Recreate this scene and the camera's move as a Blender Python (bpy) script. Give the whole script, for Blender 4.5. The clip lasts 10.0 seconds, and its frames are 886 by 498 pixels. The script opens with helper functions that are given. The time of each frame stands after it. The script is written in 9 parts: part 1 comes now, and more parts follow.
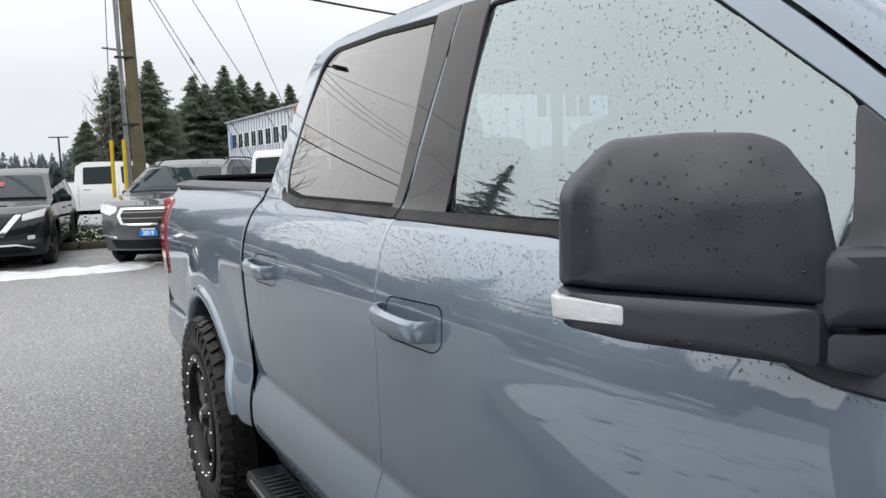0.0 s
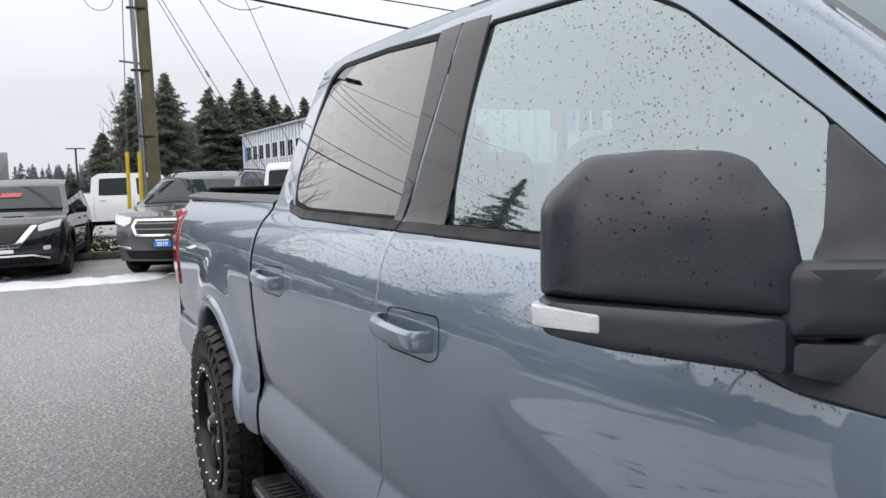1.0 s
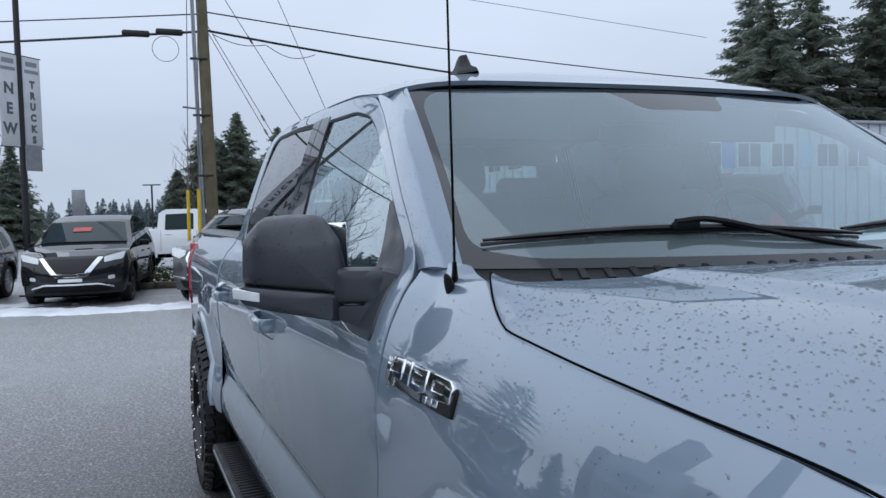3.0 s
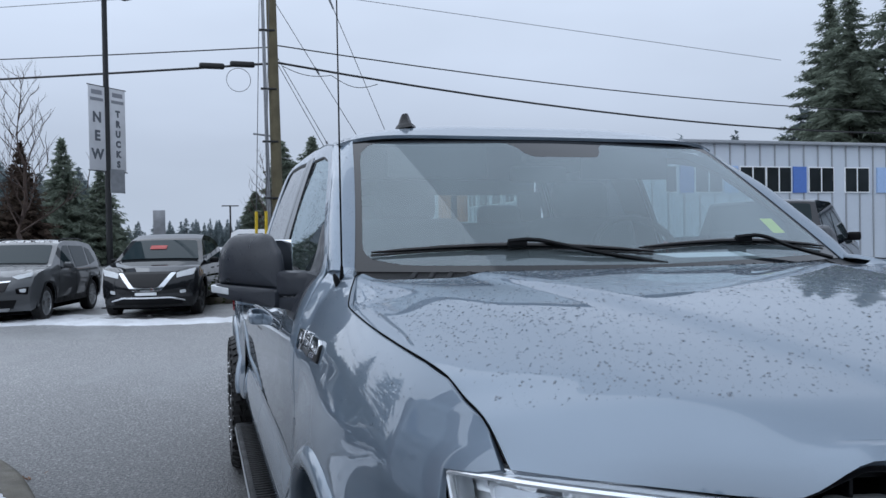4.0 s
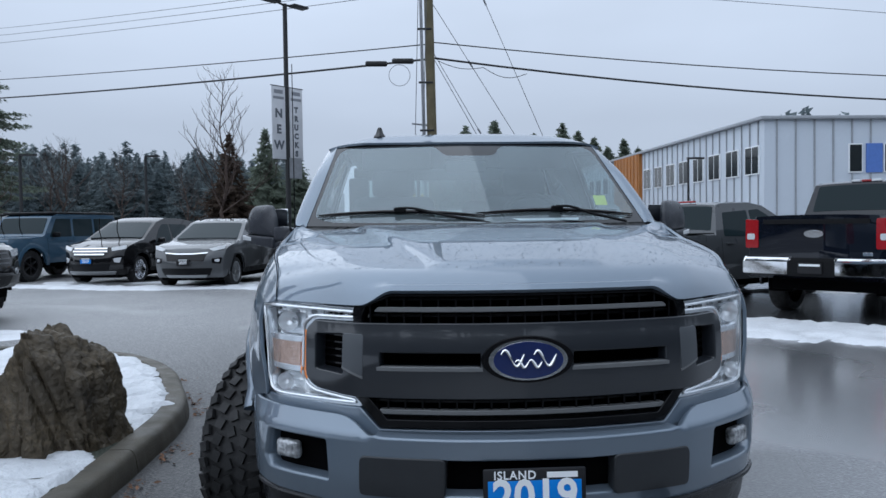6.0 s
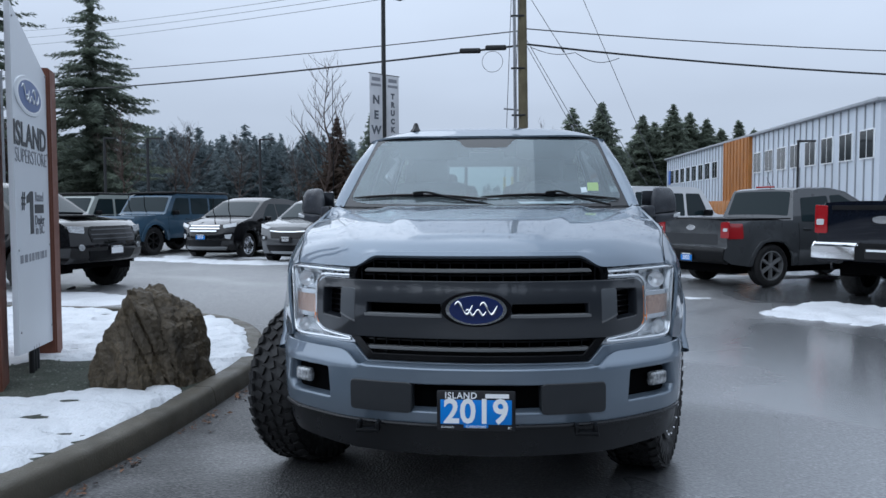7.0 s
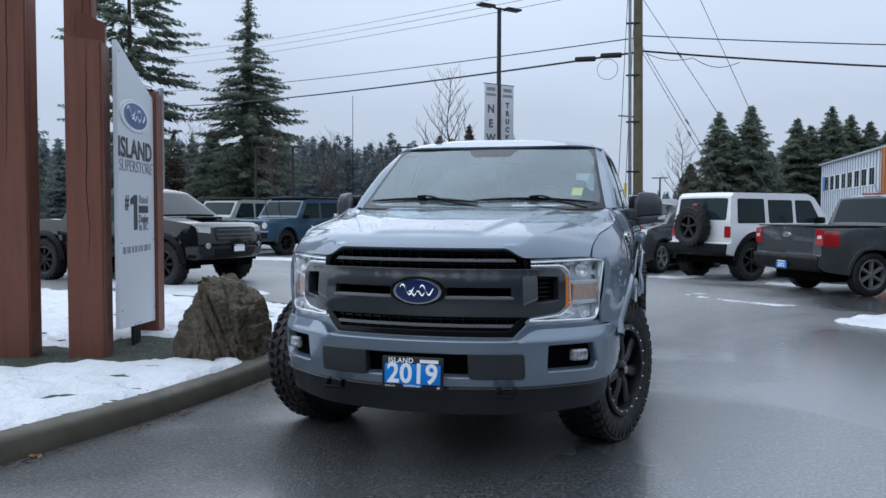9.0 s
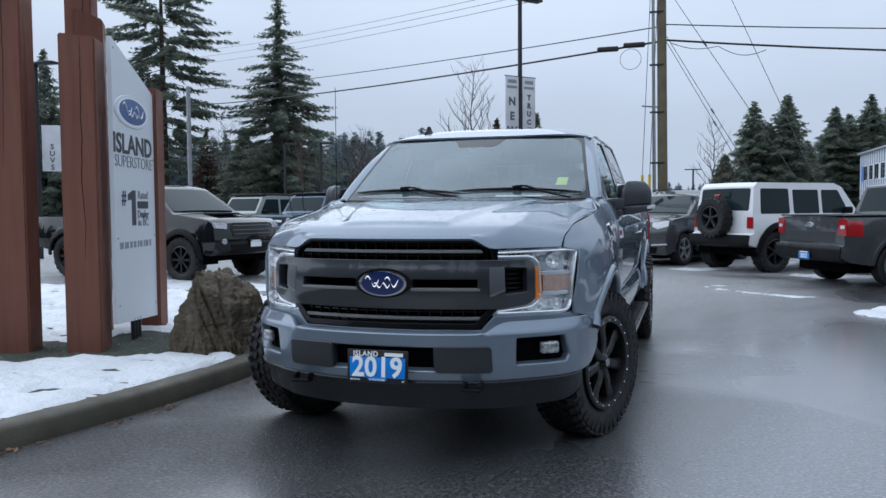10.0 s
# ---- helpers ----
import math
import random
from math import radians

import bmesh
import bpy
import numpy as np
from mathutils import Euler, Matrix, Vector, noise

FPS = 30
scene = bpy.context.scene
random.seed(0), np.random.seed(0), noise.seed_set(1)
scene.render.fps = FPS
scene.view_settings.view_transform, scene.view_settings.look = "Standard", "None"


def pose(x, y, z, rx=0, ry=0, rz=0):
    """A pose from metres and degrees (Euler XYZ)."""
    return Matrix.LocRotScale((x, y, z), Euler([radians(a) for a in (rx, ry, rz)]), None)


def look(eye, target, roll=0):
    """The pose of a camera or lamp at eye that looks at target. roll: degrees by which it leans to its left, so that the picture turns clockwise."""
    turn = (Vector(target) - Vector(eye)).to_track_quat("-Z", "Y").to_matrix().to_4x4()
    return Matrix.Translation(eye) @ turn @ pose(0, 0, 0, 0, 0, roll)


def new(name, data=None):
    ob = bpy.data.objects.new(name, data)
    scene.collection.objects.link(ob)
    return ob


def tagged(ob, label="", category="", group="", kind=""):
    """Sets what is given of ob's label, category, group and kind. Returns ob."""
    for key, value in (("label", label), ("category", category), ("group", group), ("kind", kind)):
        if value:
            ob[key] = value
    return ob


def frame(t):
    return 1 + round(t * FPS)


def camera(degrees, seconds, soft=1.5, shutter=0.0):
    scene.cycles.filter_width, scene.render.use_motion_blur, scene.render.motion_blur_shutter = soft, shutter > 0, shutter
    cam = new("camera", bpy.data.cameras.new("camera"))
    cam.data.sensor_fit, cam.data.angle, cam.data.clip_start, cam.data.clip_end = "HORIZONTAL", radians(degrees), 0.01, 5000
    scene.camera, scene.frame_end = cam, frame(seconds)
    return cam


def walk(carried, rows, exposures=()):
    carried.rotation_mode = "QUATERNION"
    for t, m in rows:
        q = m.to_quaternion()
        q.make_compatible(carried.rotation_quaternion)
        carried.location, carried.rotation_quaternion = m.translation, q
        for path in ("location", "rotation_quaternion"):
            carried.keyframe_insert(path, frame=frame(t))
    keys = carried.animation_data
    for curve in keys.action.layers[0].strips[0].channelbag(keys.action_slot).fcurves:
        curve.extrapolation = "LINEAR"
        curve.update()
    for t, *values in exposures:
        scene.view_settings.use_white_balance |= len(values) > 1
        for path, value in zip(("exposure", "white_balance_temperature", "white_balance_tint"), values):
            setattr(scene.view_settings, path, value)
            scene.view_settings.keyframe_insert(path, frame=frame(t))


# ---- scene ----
from mathutils.geometry import delaunay_2d_cdt

cam = camera(57.7, 10.0)
PATH = [
    (0, (-1.726, 1.217, 1.505), (-0.803, 2.979, 1.293), -2.0),
    (0.5, (-1.721, 1.211, 1.509), (-0.808, 2.979, 1.308), -1.9),
    (1, (-1.719, 1.166, 1.506), (-0.822, 2.945, 1.327), -1.7),
    (1.5, (-1.678, 1.006, 1.526), (-0.803, 2.797, 1.37), -1.5),
    (2, (-1.602, 0.721, 1.515), (-0.757, 2.529, 1.382), -1.5),
    (2.5, (-1.56, 0.385, 1.517), (-0.753, 2.211, 1.401), -1.6),
    (3, (-1.483, 0.046, 1.52), (-0.731, 1.898, 1.432), -1.6),
    (3.2, (-1.419, -0.107, 1.518), (-0.695, 1.756, 1.441), -1.4),
    (4.3, (-1.196, -1.063, 1.49), (-0.682, 0.869, 1.472), -1.3),
    (4.5, (-1.103, -1.245, 1.476), (-0.639, 0.701, 1.458), -1.6),
    (5, (-0.882, -1.678, 1.437), (-0.529, 0.29, 1.419), -1.2),
    (5.5, (-0.686, -2.116, 1.432), (-0.444, -0.131, 1.394), -0.8),
    (5.7, (-0.578, -2.296, 1.417), (-0.383, -0.306, 1.37), -0.8),
    (6.8, (-0.006, -3.224, 1.416), (-0.1, -1.229, 1.312), -0.4),
    (7, (0.112, -3.371, 1.409), (-0.037, -1.379, 1.303), -0.2),
    (7.5, (0.402, -3.656, 1.412), (0.126, -1.678, 1.314), 0.1),
    (8, (0.645, -3.92, 1.406), (0.266, -1.959, 1.316), 0.3),
    (8.5, (0.892, -3.992, 1.4), (0.438, -2.046, 1.314), 0.4),
    (9, (1.158, -3.959, 1.378), (0.654, -2.025, 1.288), 0.2),
    (9.5, (1.315, -3.87, 1.348), (0.771, -1.948, 1.25), -0.1),
    (10, (1.468, -3.788, 1.355), (0.883, -1.878, 1.252), -0.4),
]
walk(cam, [(t, look(eye, target, roll)) for t, eye, target, roll in PATH],
     exposures=[(0, 0.76, 6750, 10), (1.2, 0.68, 6600, 10), (2.5, 0.38, 5800, 9), (4.0, 0.16, 5680, 9), (5.5, 0.14, 5650, 8), (7.5, 0.25, 5650, 8), (10, 0.27, 5650, 8)])

# ---- world and light: flat overcast winter day ----
world = bpy.data.worlds.new("sky")
scene.world = world
world.use_nodes = True
wn = world.node_tree.nodes
wl = world.node_tree.links
wn.clear()
sky = wn.new("ShaderNodeTexSky")
sky.sky_type = "NISHITA"
sky.sun_disc = False
sky.sun_elevation, sky.sun_rotation = radians(32), radians(-105)
sky.air_density, sky.dust_density = 1.0, 1.0
wgeo = wn.new("ShaderNodeTexCoord")
wsep = wn.new("ShaderNodeSeparateXYZ")
wl.new(wgeo.outputs["Generated"], wsep.inputs[0])
wramp = wn.new("ShaderNodeValToRGB")
wramp.color_ramp.elements[0].position, wramp.color_ramp.elements[0].color = 0.0, (0.474, 0.503, 0.548, 1)
wramp.color_ramp.elements[1].position, wramp.color_ramp.elements[1].color = 0.75, (0.92, 0.955, 1.01, 1)
wmid = wramp.color_ramp.elements.new(0.12)
wmid.color = (0.494, 0.518, 0.564, 1)
whigh = wramp.color_ramp.elements.new(0.34)
whigh.color = (0.71, 0.741, 0.795, 1)
wl.new(wsep.outputs["Z"], wramp.inputs[0])
wnoise = wn.new("ShaderNodeTexNoise")
wnoise.inputs["Scale"].default_value, wnoise.inputs["Detail"].default_value = 1.7, 4.0
wstretch = wn.new("ShaderNodeMapping")
wstretch.inputs["Scale"].default_value = (1.0, 1.0, 3.0)
wl.new(wgeo.outputs["Generated"], wstretch.inputs[0])
wl.new(wstretch.outputs[0], wnoise.inputs["Vector"])
wmap = wn.new("ShaderNodeMapRange")
wmap.inputs["From Min"].default_value, wmap.inputs["From Max"].default_value = 0.3, 0.7
wmap.inputs["To Min"].default_value, wmap.inputs["To Max"].default_value = 0.90, 1.08
wl.new(wnoise.outputs["Fac"], wmap.inputs["Value"])
wmul = wn.new("ShaderNodeVectorMath")
wmul.operation = "SCALE"
wl.new(wramp.outputs["Color"], wmul.inputs[0])
wl.new(wmap.outputs[0], wmul.inputs["Scale"])
wscale = wn.new("ShaderNodeVectorMath")
wscale.operation = "SCALE"
wscale.inputs["Scale"].default_value = 0.06
wl.new(sky.outputs[0], wscale.inputs[0])
wmix = wn.new("ShaderNodeMix")
wmix.data_type = "RGBA"
wmix.inputs["Factor"].default_value = 0.96
wl.new(wscale.outputs[0], wmix.inputs["A"])
wl.new(wmul.outputs[0], wmix.inputs["B"])
wbg = wn.new("ShaderNodeBackground")
wbg.inputs["Strength"].default_value = 1.0
wl.new(wmix.outputs["Result"], wbg.inputs["Color"])
wout = wn.new("ShaderNodeOutputWorld")
wl.new(wbg.outputs[0], wout.inputs["Surface"])

sun = bpy.data.lights.new("sun", "SUN")
sun.energy, sun.angle, sun.color = 1.75, radians(160), (1.0, 0.985, 0.96)
sun_ob = new("sun", sun)
sun_ob.matrix_world = pose(0, 0, 30, 68, 0, -84)


# ---- materials ----
def material(name, color, rough=0.5, metal=0.0, coat=0.0, vary=0.0, vscale=8.0, grain=0.0, gscale=200.0, bump=0.0, bscale=60.0,
             rvary=0.0, transmission=0.0, ior=1.45, emit=None, alpha=1.0, dark=None, island=0.0, coords="Object", spec=None):
    """A Principled material: colour varied by stains (vary) and grain, relief (bump) and roughness varied by a broad noise."""
    m = bpy.data.materials.new(name)
    m.use_nodes = True
    nt = m.node_tree
    b = nt.nodes["Principled BSDF"]
    b.inputs["Base Color"].default_value = (*color, 1)
    b.inputs["Roughness"].default_value = rough
    b.inputs["Metallic"].default_value = metal
    b.inputs["Coat Weight"].default_value = coat
    b.inputs["Coat Roughness"].default_value = 0.03
    b.inputs["Transmission Weight"].default_value = transmission
    b.inputs["IOR"].default_value = ior
    b.inputs["Alpha"].default_value = alpha
    if spec is not None:
        b.inputs["Specular IOR Level"].default_value = spec
    tc = nt.nodes.new("ShaderNodeTexCoord")
    out = None
    if vary or grain or island:
        base = nt.nodes.new("ShaderNodeRGB")
        base.outputs[0].default_value = (*color, 1)
        out = base.outputs[0]
        for amount, size, detail in ((vary, vscale, 5.0), (grain, gscale, 2.0)):
            if not amount:
                continue
            n = nt.nodes.new("ShaderNodeTexNoise")
            n.inputs["Scale"].default_value, n.inputs["Detail"].default_value = size, detail
            nt.links.new(tc.outputs[coords], n.inputs["Vector"])
            r = nt.nodes.new("ShaderNodeMapRange")
            r.inputs["From Min"].default_value, r.inputs["From Max"].default_value = 0.3, 0.7
            nt.links.new(n.outputs["Fac"], r.inputs["Value"])
            mx = nt.nodes.new("ShaderNodeMix")
            mx.data_type = "RGBA"
            nt.links.new(r.outputs[0], mx.inputs["Factor"])
            nt.links.new(out, mx.inputs["A"])
            d = dark if (dark and amount == vary) else tuple(c * (1 - amount) for c in color)
            mx.inputs["B"].default_value = (*d, 1)
            out = mx.outputs["Result"]
        if island:
            g = nt.nodes.new("ShaderNodeNewGeometry")
            r = nt.nodes.new("ShaderNodeMapRange")
            r.inputs["To Min"].default_value, r.inputs["To Max"].default_value = 1 - island, 1 + island
            nt.links.new(g.outputs["Random Per Island"], r.inputs["Value"])
            s = nt.nodes.new("ShaderNodeVectorMath")
            s.operation = "SCALE"
            nt.links.new(out, s.inputs[0])
            nt.links.new(r.outputs[0], s.inputs["Scale"])
            out = s.outputs[0]
        nt.links.new(out, b.inputs["Base Color"])
    if rvary:
        n = nt.nodes.new("ShaderNodeTexNoise")
        n.inputs["Scale"].default_value, n.inputs["Detail"].default_value = vscale * 1.7, 4.0
        nt.links.new(tc.outputs[coords], n.inputs["Vector"])
        r = nt.nodes.new("ShaderNodeMapRange")
        r.inputs["From Min"].default_value, r.inputs["From Max"].default_value = 0.3, 0.7
        r.inputs["To Min"].default_value, r.inputs["To Max"].default_value = max(0.0, rough - rvary), min(1.0, rough + rvary)
        nt.links.new(n.outputs["Fac"], r.inputs["Value"])
        nt.links.new(r.outputs[0], b.inputs["Roughness"])
    if bump:
        n = nt.nodes.new("ShaderNodeTexNoise")
        n.inputs["Scale"].default_value, n.inputs["Detail"].default_value = bscale, 5.0
        nt.links.new(tc.outputs[coords], n.inputs["Vector"])
        bp = nt.nodes.new("ShaderNodeBump")
        bp.inputs["Strength"].default_value = 1.0
        bp.inputs["Distance"].default_value = bump
        nt.links.new(n.outputs["Fac"], bp.inputs["Height"])
        nt.links.new(bp.outputs[0], b.inputs["Normal"])
    if emit:
        b.inputs["Emission Color"].default_value = (*emit[0], 1)
        b.inputs["Emission Strength"].default_value = emit[1]
    return m


def car_paint(name, color, flake=0.15, dirt=0.05, metal=0.0, rough=0.3, gloss=1.5):
    """Two-layer paint: a base with a faint film of road dirt under a clear coat."""
    m = material(name, color, rough=rough, metal=metal, coat=1.0, vary=dirt, vscale=2.3, grain=flake * 0.4, gscale=900, rvary=0.05, spec=0.0)
    m.node_tree.nodes["Principled BSDF"].inputs["Coat IOR"].default_value = gloss
    m.node_tree.nodes["Principled BSDF"].inputs["Coat Roughness"].default_value = 0.015
    return m


def glass(name, tint, rough=0.0, ior=2.2, milk=0.0, sheen=(1, 1, 1)):
    """Thin pane: a clear share and a mirror coat of glass over a tinted film, with a milky diffuse share that paints in
    inner mist and sky sheen.
    """
    m = bpy.data.materials.new(name)
    m.use_nodes = True
    nt = m.node_tree
    nt.nodes.clear()
    o = nt.nodes.new("ShaderNodeOutputMaterial")
    t = nt.nodes.new("ShaderNodeBsdfTransparent")
    t.inputs[0].default_value = (*tint, 1)
    g = nt.nodes.new("ShaderNodeBsdfGlossy")
    g.inputs["Roughness"].default_value = rough
    g.inputs["Color"].default_value = (*sheen, 1)
    lw = nt.nodes.new("ShaderNodeLayerWeight")
    lw.inputs["Blend"].default_value = 0.5
    pw = nt.nodes.new("ShaderNodeMath")
    pw.operation = "POWER"
    pw.inputs[1].default_value = 5.0
    nt.links.new(lw.outputs["Facing"], pw.inputs[0])
    f = nt.nodes.new("ShaderNodeMath")
    f.operation = "MULTIPLY_ADD"
    r0 = ((ior - 1) / (ior + 1)) ** 2
    f.inputs[1].default_value, f.inputs[2].default_value = 1 - r0, r0
    nt.links.new(pw.outputs[0], f.inputs[0])
    x = nt.nodes.new("ShaderNodeMixShader")
    nt.links.new(f.outputs[0], x.inputs[0])
    body = t.outputs[0]
    # Pale diffuse share: inner mist, with sky sheen painted into the same film.
    if milk:
        fog = nt.nodes.new("ShaderNodeMixShader")
        tc = nt.nodes.new("ShaderNodeTexCoord")
        n = nt.nodes.new("ShaderNodeTexNoise")
        n.inputs["Scale"].default_value, n.inputs["Detail"].default_value = 2.6, 3.0
        nt.links.new(tc.outputs["Object"], n.inputs["Vector"])
        r = nt.nodes.new("ShaderNodeMapRange")
        r.inputs["From Min"].default_value, r.inputs["From Max"].default_value = 0.3, 0.7
        r.inputs["To Min"].default_value, r.inputs["To Max"].default_value = milk * 0.65, milk * 1.3
        nt.links.new(n.outputs["Fac"], r.inputs["Value"])
        nt.links.new(r.outputs[0], fog.inputs[0])
        d = nt.nodes.new("ShaderNodeBsdfDiffuse")
        d.inputs["Color"].default_value = (0.66 * sheen[0], 0.72 * sheen[1], 0.72 * sheen[2], 1)
        nt.links.new(t.outputs[0], fog.inputs[1])
        nt.links.new(d.outputs[0], fog.inputs[2])
        body = fog.outputs[0]
    nt.links.new(body, x.inputs[1])
    nt.links.new(g.outputs[0], x.inputs[2])
    nt.links.new(x.outputs[0], o.inputs["Surface"])
    return m


def asphalt_material():
    """Wet asphalt: stone grain, damp patches, base painted paler towards the back for sky glare, shallow puddle film
    that mirrors.
    """
    m = bpy.data.materials.new("wet_asphalt")
    m.use_nodes = True
    nt = m.node_tree
    b = nt.nodes["Principled BSDF"]
    tc = nt.nodes.new("ShaderNodeTexCoord")

    def noise_of(scale, detail, lo, hi, a, z, distort=0.0):
        n = nt.nodes.new("ShaderNodeTexNoise")
        n.inputs["Scale"].default_value, n.inputs["Detail"].default_value = scale, detail
        n.inputs["Distortion"].default_value = distort
        nt.links.new(tc.outputs["Object"], n.inputs["Vector"])
        r = nt.nodes.new("ShaderNodeMapRange")
        r.inputs["From Min"].default_value, r.inputs["From Max"].default_value = lo, hi
        r.inputs["To Min"].default_value, r.inputs["To Max"].default_value = a, z
        nt.links.new(n.outputs["Fac"], r.inputs["Value"])
        return r.outputs[0]

    patch = noise_of(0.22, 5, 0.40, 0.62, 0.0, 1.0, 0.6)
    place = nt.nodes.new("ShaderNodeSeparateXYZ")
    nt.links.new(tc.outputs["Object"], place.inputs[0])
    slope = nt.nodes.new("ShaderNodeMapRange")
    slope.inputs["From Min"].default_value, slope.inputs["From Max"].default_value = -0.25, 0.6
    slope.inputs["To Min"].default_value, slope.inputs["To Max"].default_value = -0.62, 0.9
    across = nt.nodes.new("ShaderNodeMath")
    across.operation = "MULTIPLY"
    across.inputs[1].default_value = 0.22
    nt.links.new(place.outputs["X"], across.inputs[0])
    down = nt.nodes.new("ShaderNodeMath")
    down.operation = "MULTIPLY_ADD"
    down.inputs[1].default_value, down.inputs[2].default_value = -0.07, 0.21
    nt.links.new(place.outputs["Y"], down.inputs[0])
    fall = nt.nodes.new("ShaderNodeMath")
    fall.operation = "ADD"
    nt.links.new(across.outputs[0], fall.inputs[0])
    nt.links.new(down.outputs[0], fall.inputs[1])
    nt.links.new(fall.outputs[0], slope.inputs["Value"])
    soak = nt.nodes.new("ShaderNodeMath")
    soak.operation, soak.use_clamp = "ADD", True
    nt.links.new(patch, soak.inputs[0])
    nt.links.new(slope.outputs[0], soak.inputs[1])
    damp = soak.outputs[0]
    grain = noise_of(48, 6, 0.38, 0.66, 0.0, 1.0)
    stones = nt.nodes.new("ShaderNodeTexVoronoi")
    stones.inputs["Scale"].default_value = 75
    nt.links.new(tc.outputs["Object"], stones.inputs["Vector"])
    c = nt.nodes.new("ShaderNodeMix")
    c.data_type = "RGBA"
    c.inputs["A"].default_value, c.inputs["B"].default_value = (0.020, 0.021, 0.023, 1), (0.100, 0.100, 0.100, 1)
    nt.links.new(grain, c.inputs["Factor"])
    cell = nt.nodes.new("ShaderNodeSeparateColor")
    nt.links.new(stones.outputs["Color"], cell.inputs[0])
    pale = nt.nodes.new("ShaderNodeMapRange")
    pale.inputs["From Min"].default_value, pale.inputs["From Max"].default_value = 0.84, 1.0
    nt.links.new(cell.outputs[0], pale.inputs["Value"])
    chips = nt.nodes.new("ShaderNodeMix")
    chips.data_type = "RGBA"
    chips.inputs["B"].default_value = (0.15, 0.148, 0.145, 1)
    nt.links.new(pale.outputs[0], chips.inputs["Factor"])
    nt.links.new(c.outputs["Result"], chips.inputs["A"])
    d = nt.nodes.new("ShaderNodeMix")
    d.data_type = "RGBA"
    d.blend_type = "MULTIPLY"
    d.inputs["Factor"].default_value = 1.0
    nt.links.new(chips.outputs["Result"], d.inputs["A"])
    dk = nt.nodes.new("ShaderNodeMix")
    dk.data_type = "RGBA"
    # Sky sheen on damp stone is painted in as a bluish lift of the base.
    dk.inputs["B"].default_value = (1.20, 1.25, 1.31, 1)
    # Glare off the wet ground: base painted paler with distance along Y.
    back_glare = nt.nodes.new("ShaderNodeMapRange")
    back_glare.inputs["From Min"].default_value, back_glare.inputs["From Max"].default_value = 3.0, 9.5
    back_glare.inputs["To Min"].default_value, back_glare.inputs["To Max"].default_value = 0.75, 3.5
    nt.links.new(place.outputs["Y"], back_glare.inputs["Value"])
    nt.links.new(back_glare.outputs[0], dk.inputs["A"])
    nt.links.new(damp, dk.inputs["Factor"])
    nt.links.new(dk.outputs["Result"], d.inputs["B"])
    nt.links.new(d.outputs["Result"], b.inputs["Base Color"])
    r = nt.nodes.new("ShaderNodeMapRange")
    r.inputs["To Min"].default_value, r.inputs["To Max"].default_value = 0.50, 0.26
    nt.links.new(damp, r.inputs["Value"])
    nt.links.new(r.outputs[0], b.inputs["Roughness"])
    b.inputs["Specular IOR Level"].default_value = 0.30
    cr = nt.nodes.new("ShaderNodeMapRange")
    cr.inputs["To Min"].default_value, cr.inputs["To Max"].default_value = 0.45, 0.20
    nt.links.new(damp, cr.inputs["Value"])
    nt.links.new(cr.outputs[0], b.inputs["Coat Roughness"])
    w = nt.nodes.new("ShaderNodeMapRange")
    w.inputs["To Min"].default_value, w.inputs["To Max"].default_value = 0.12, 1.0
    nt.links.new(damp, w.inputs["Value"])
    nt.links.new(w.outputs[0], b.inputs["Coat Weight"])
    b.inputs["Coat IOR"].default_value = 2.4
    bp = nt.nodes.new("ShaderNodeBump")
    bp.inputs["Distance"].default_value = 0.006
    bs = nt.nodes.new("ShaderNodeMapRange")
    bs.inputs["To Min"].default_value, bs.inputs["To Max"].default_value = 1.0, 0.14
    nt.links.new(damp, bs.inputs["Value"])
    nt.links.new(bs.outputs[0], bp.inputs["Strength"])
    nt.links.new(stones.outputs["Distance"], bp.inputs["Height"])
    nt.links.new(bp.outputs[0], b.inputs["Normal"])
    return m


def leafy(m, share=0.5):
    """Lets light through thin leaves: mixes a translucent share into a foliage material."""
    nt = m.node_tree
    b = nt.nodes["Principled BSDF"]
    o = nt.nodes["Material Output"]
    t = nt.nodes.new("ShaderNodeBsdfTranslucent")
    nt.links.new(b.inputs["Base Color"].links[0].from_socket, t.inputs["Color"])
    x = nt.nodes.new("ShaderNodeMixShader")
    x.inputs[0].default_value = share
    nt.links.new(b.outputs[0], x.inputs[1])
    nt.links.new(t.outputs[0], x.inputs[2])
    nt.links.new(x.outputs[0], o.inputs["Surface"])
    return m


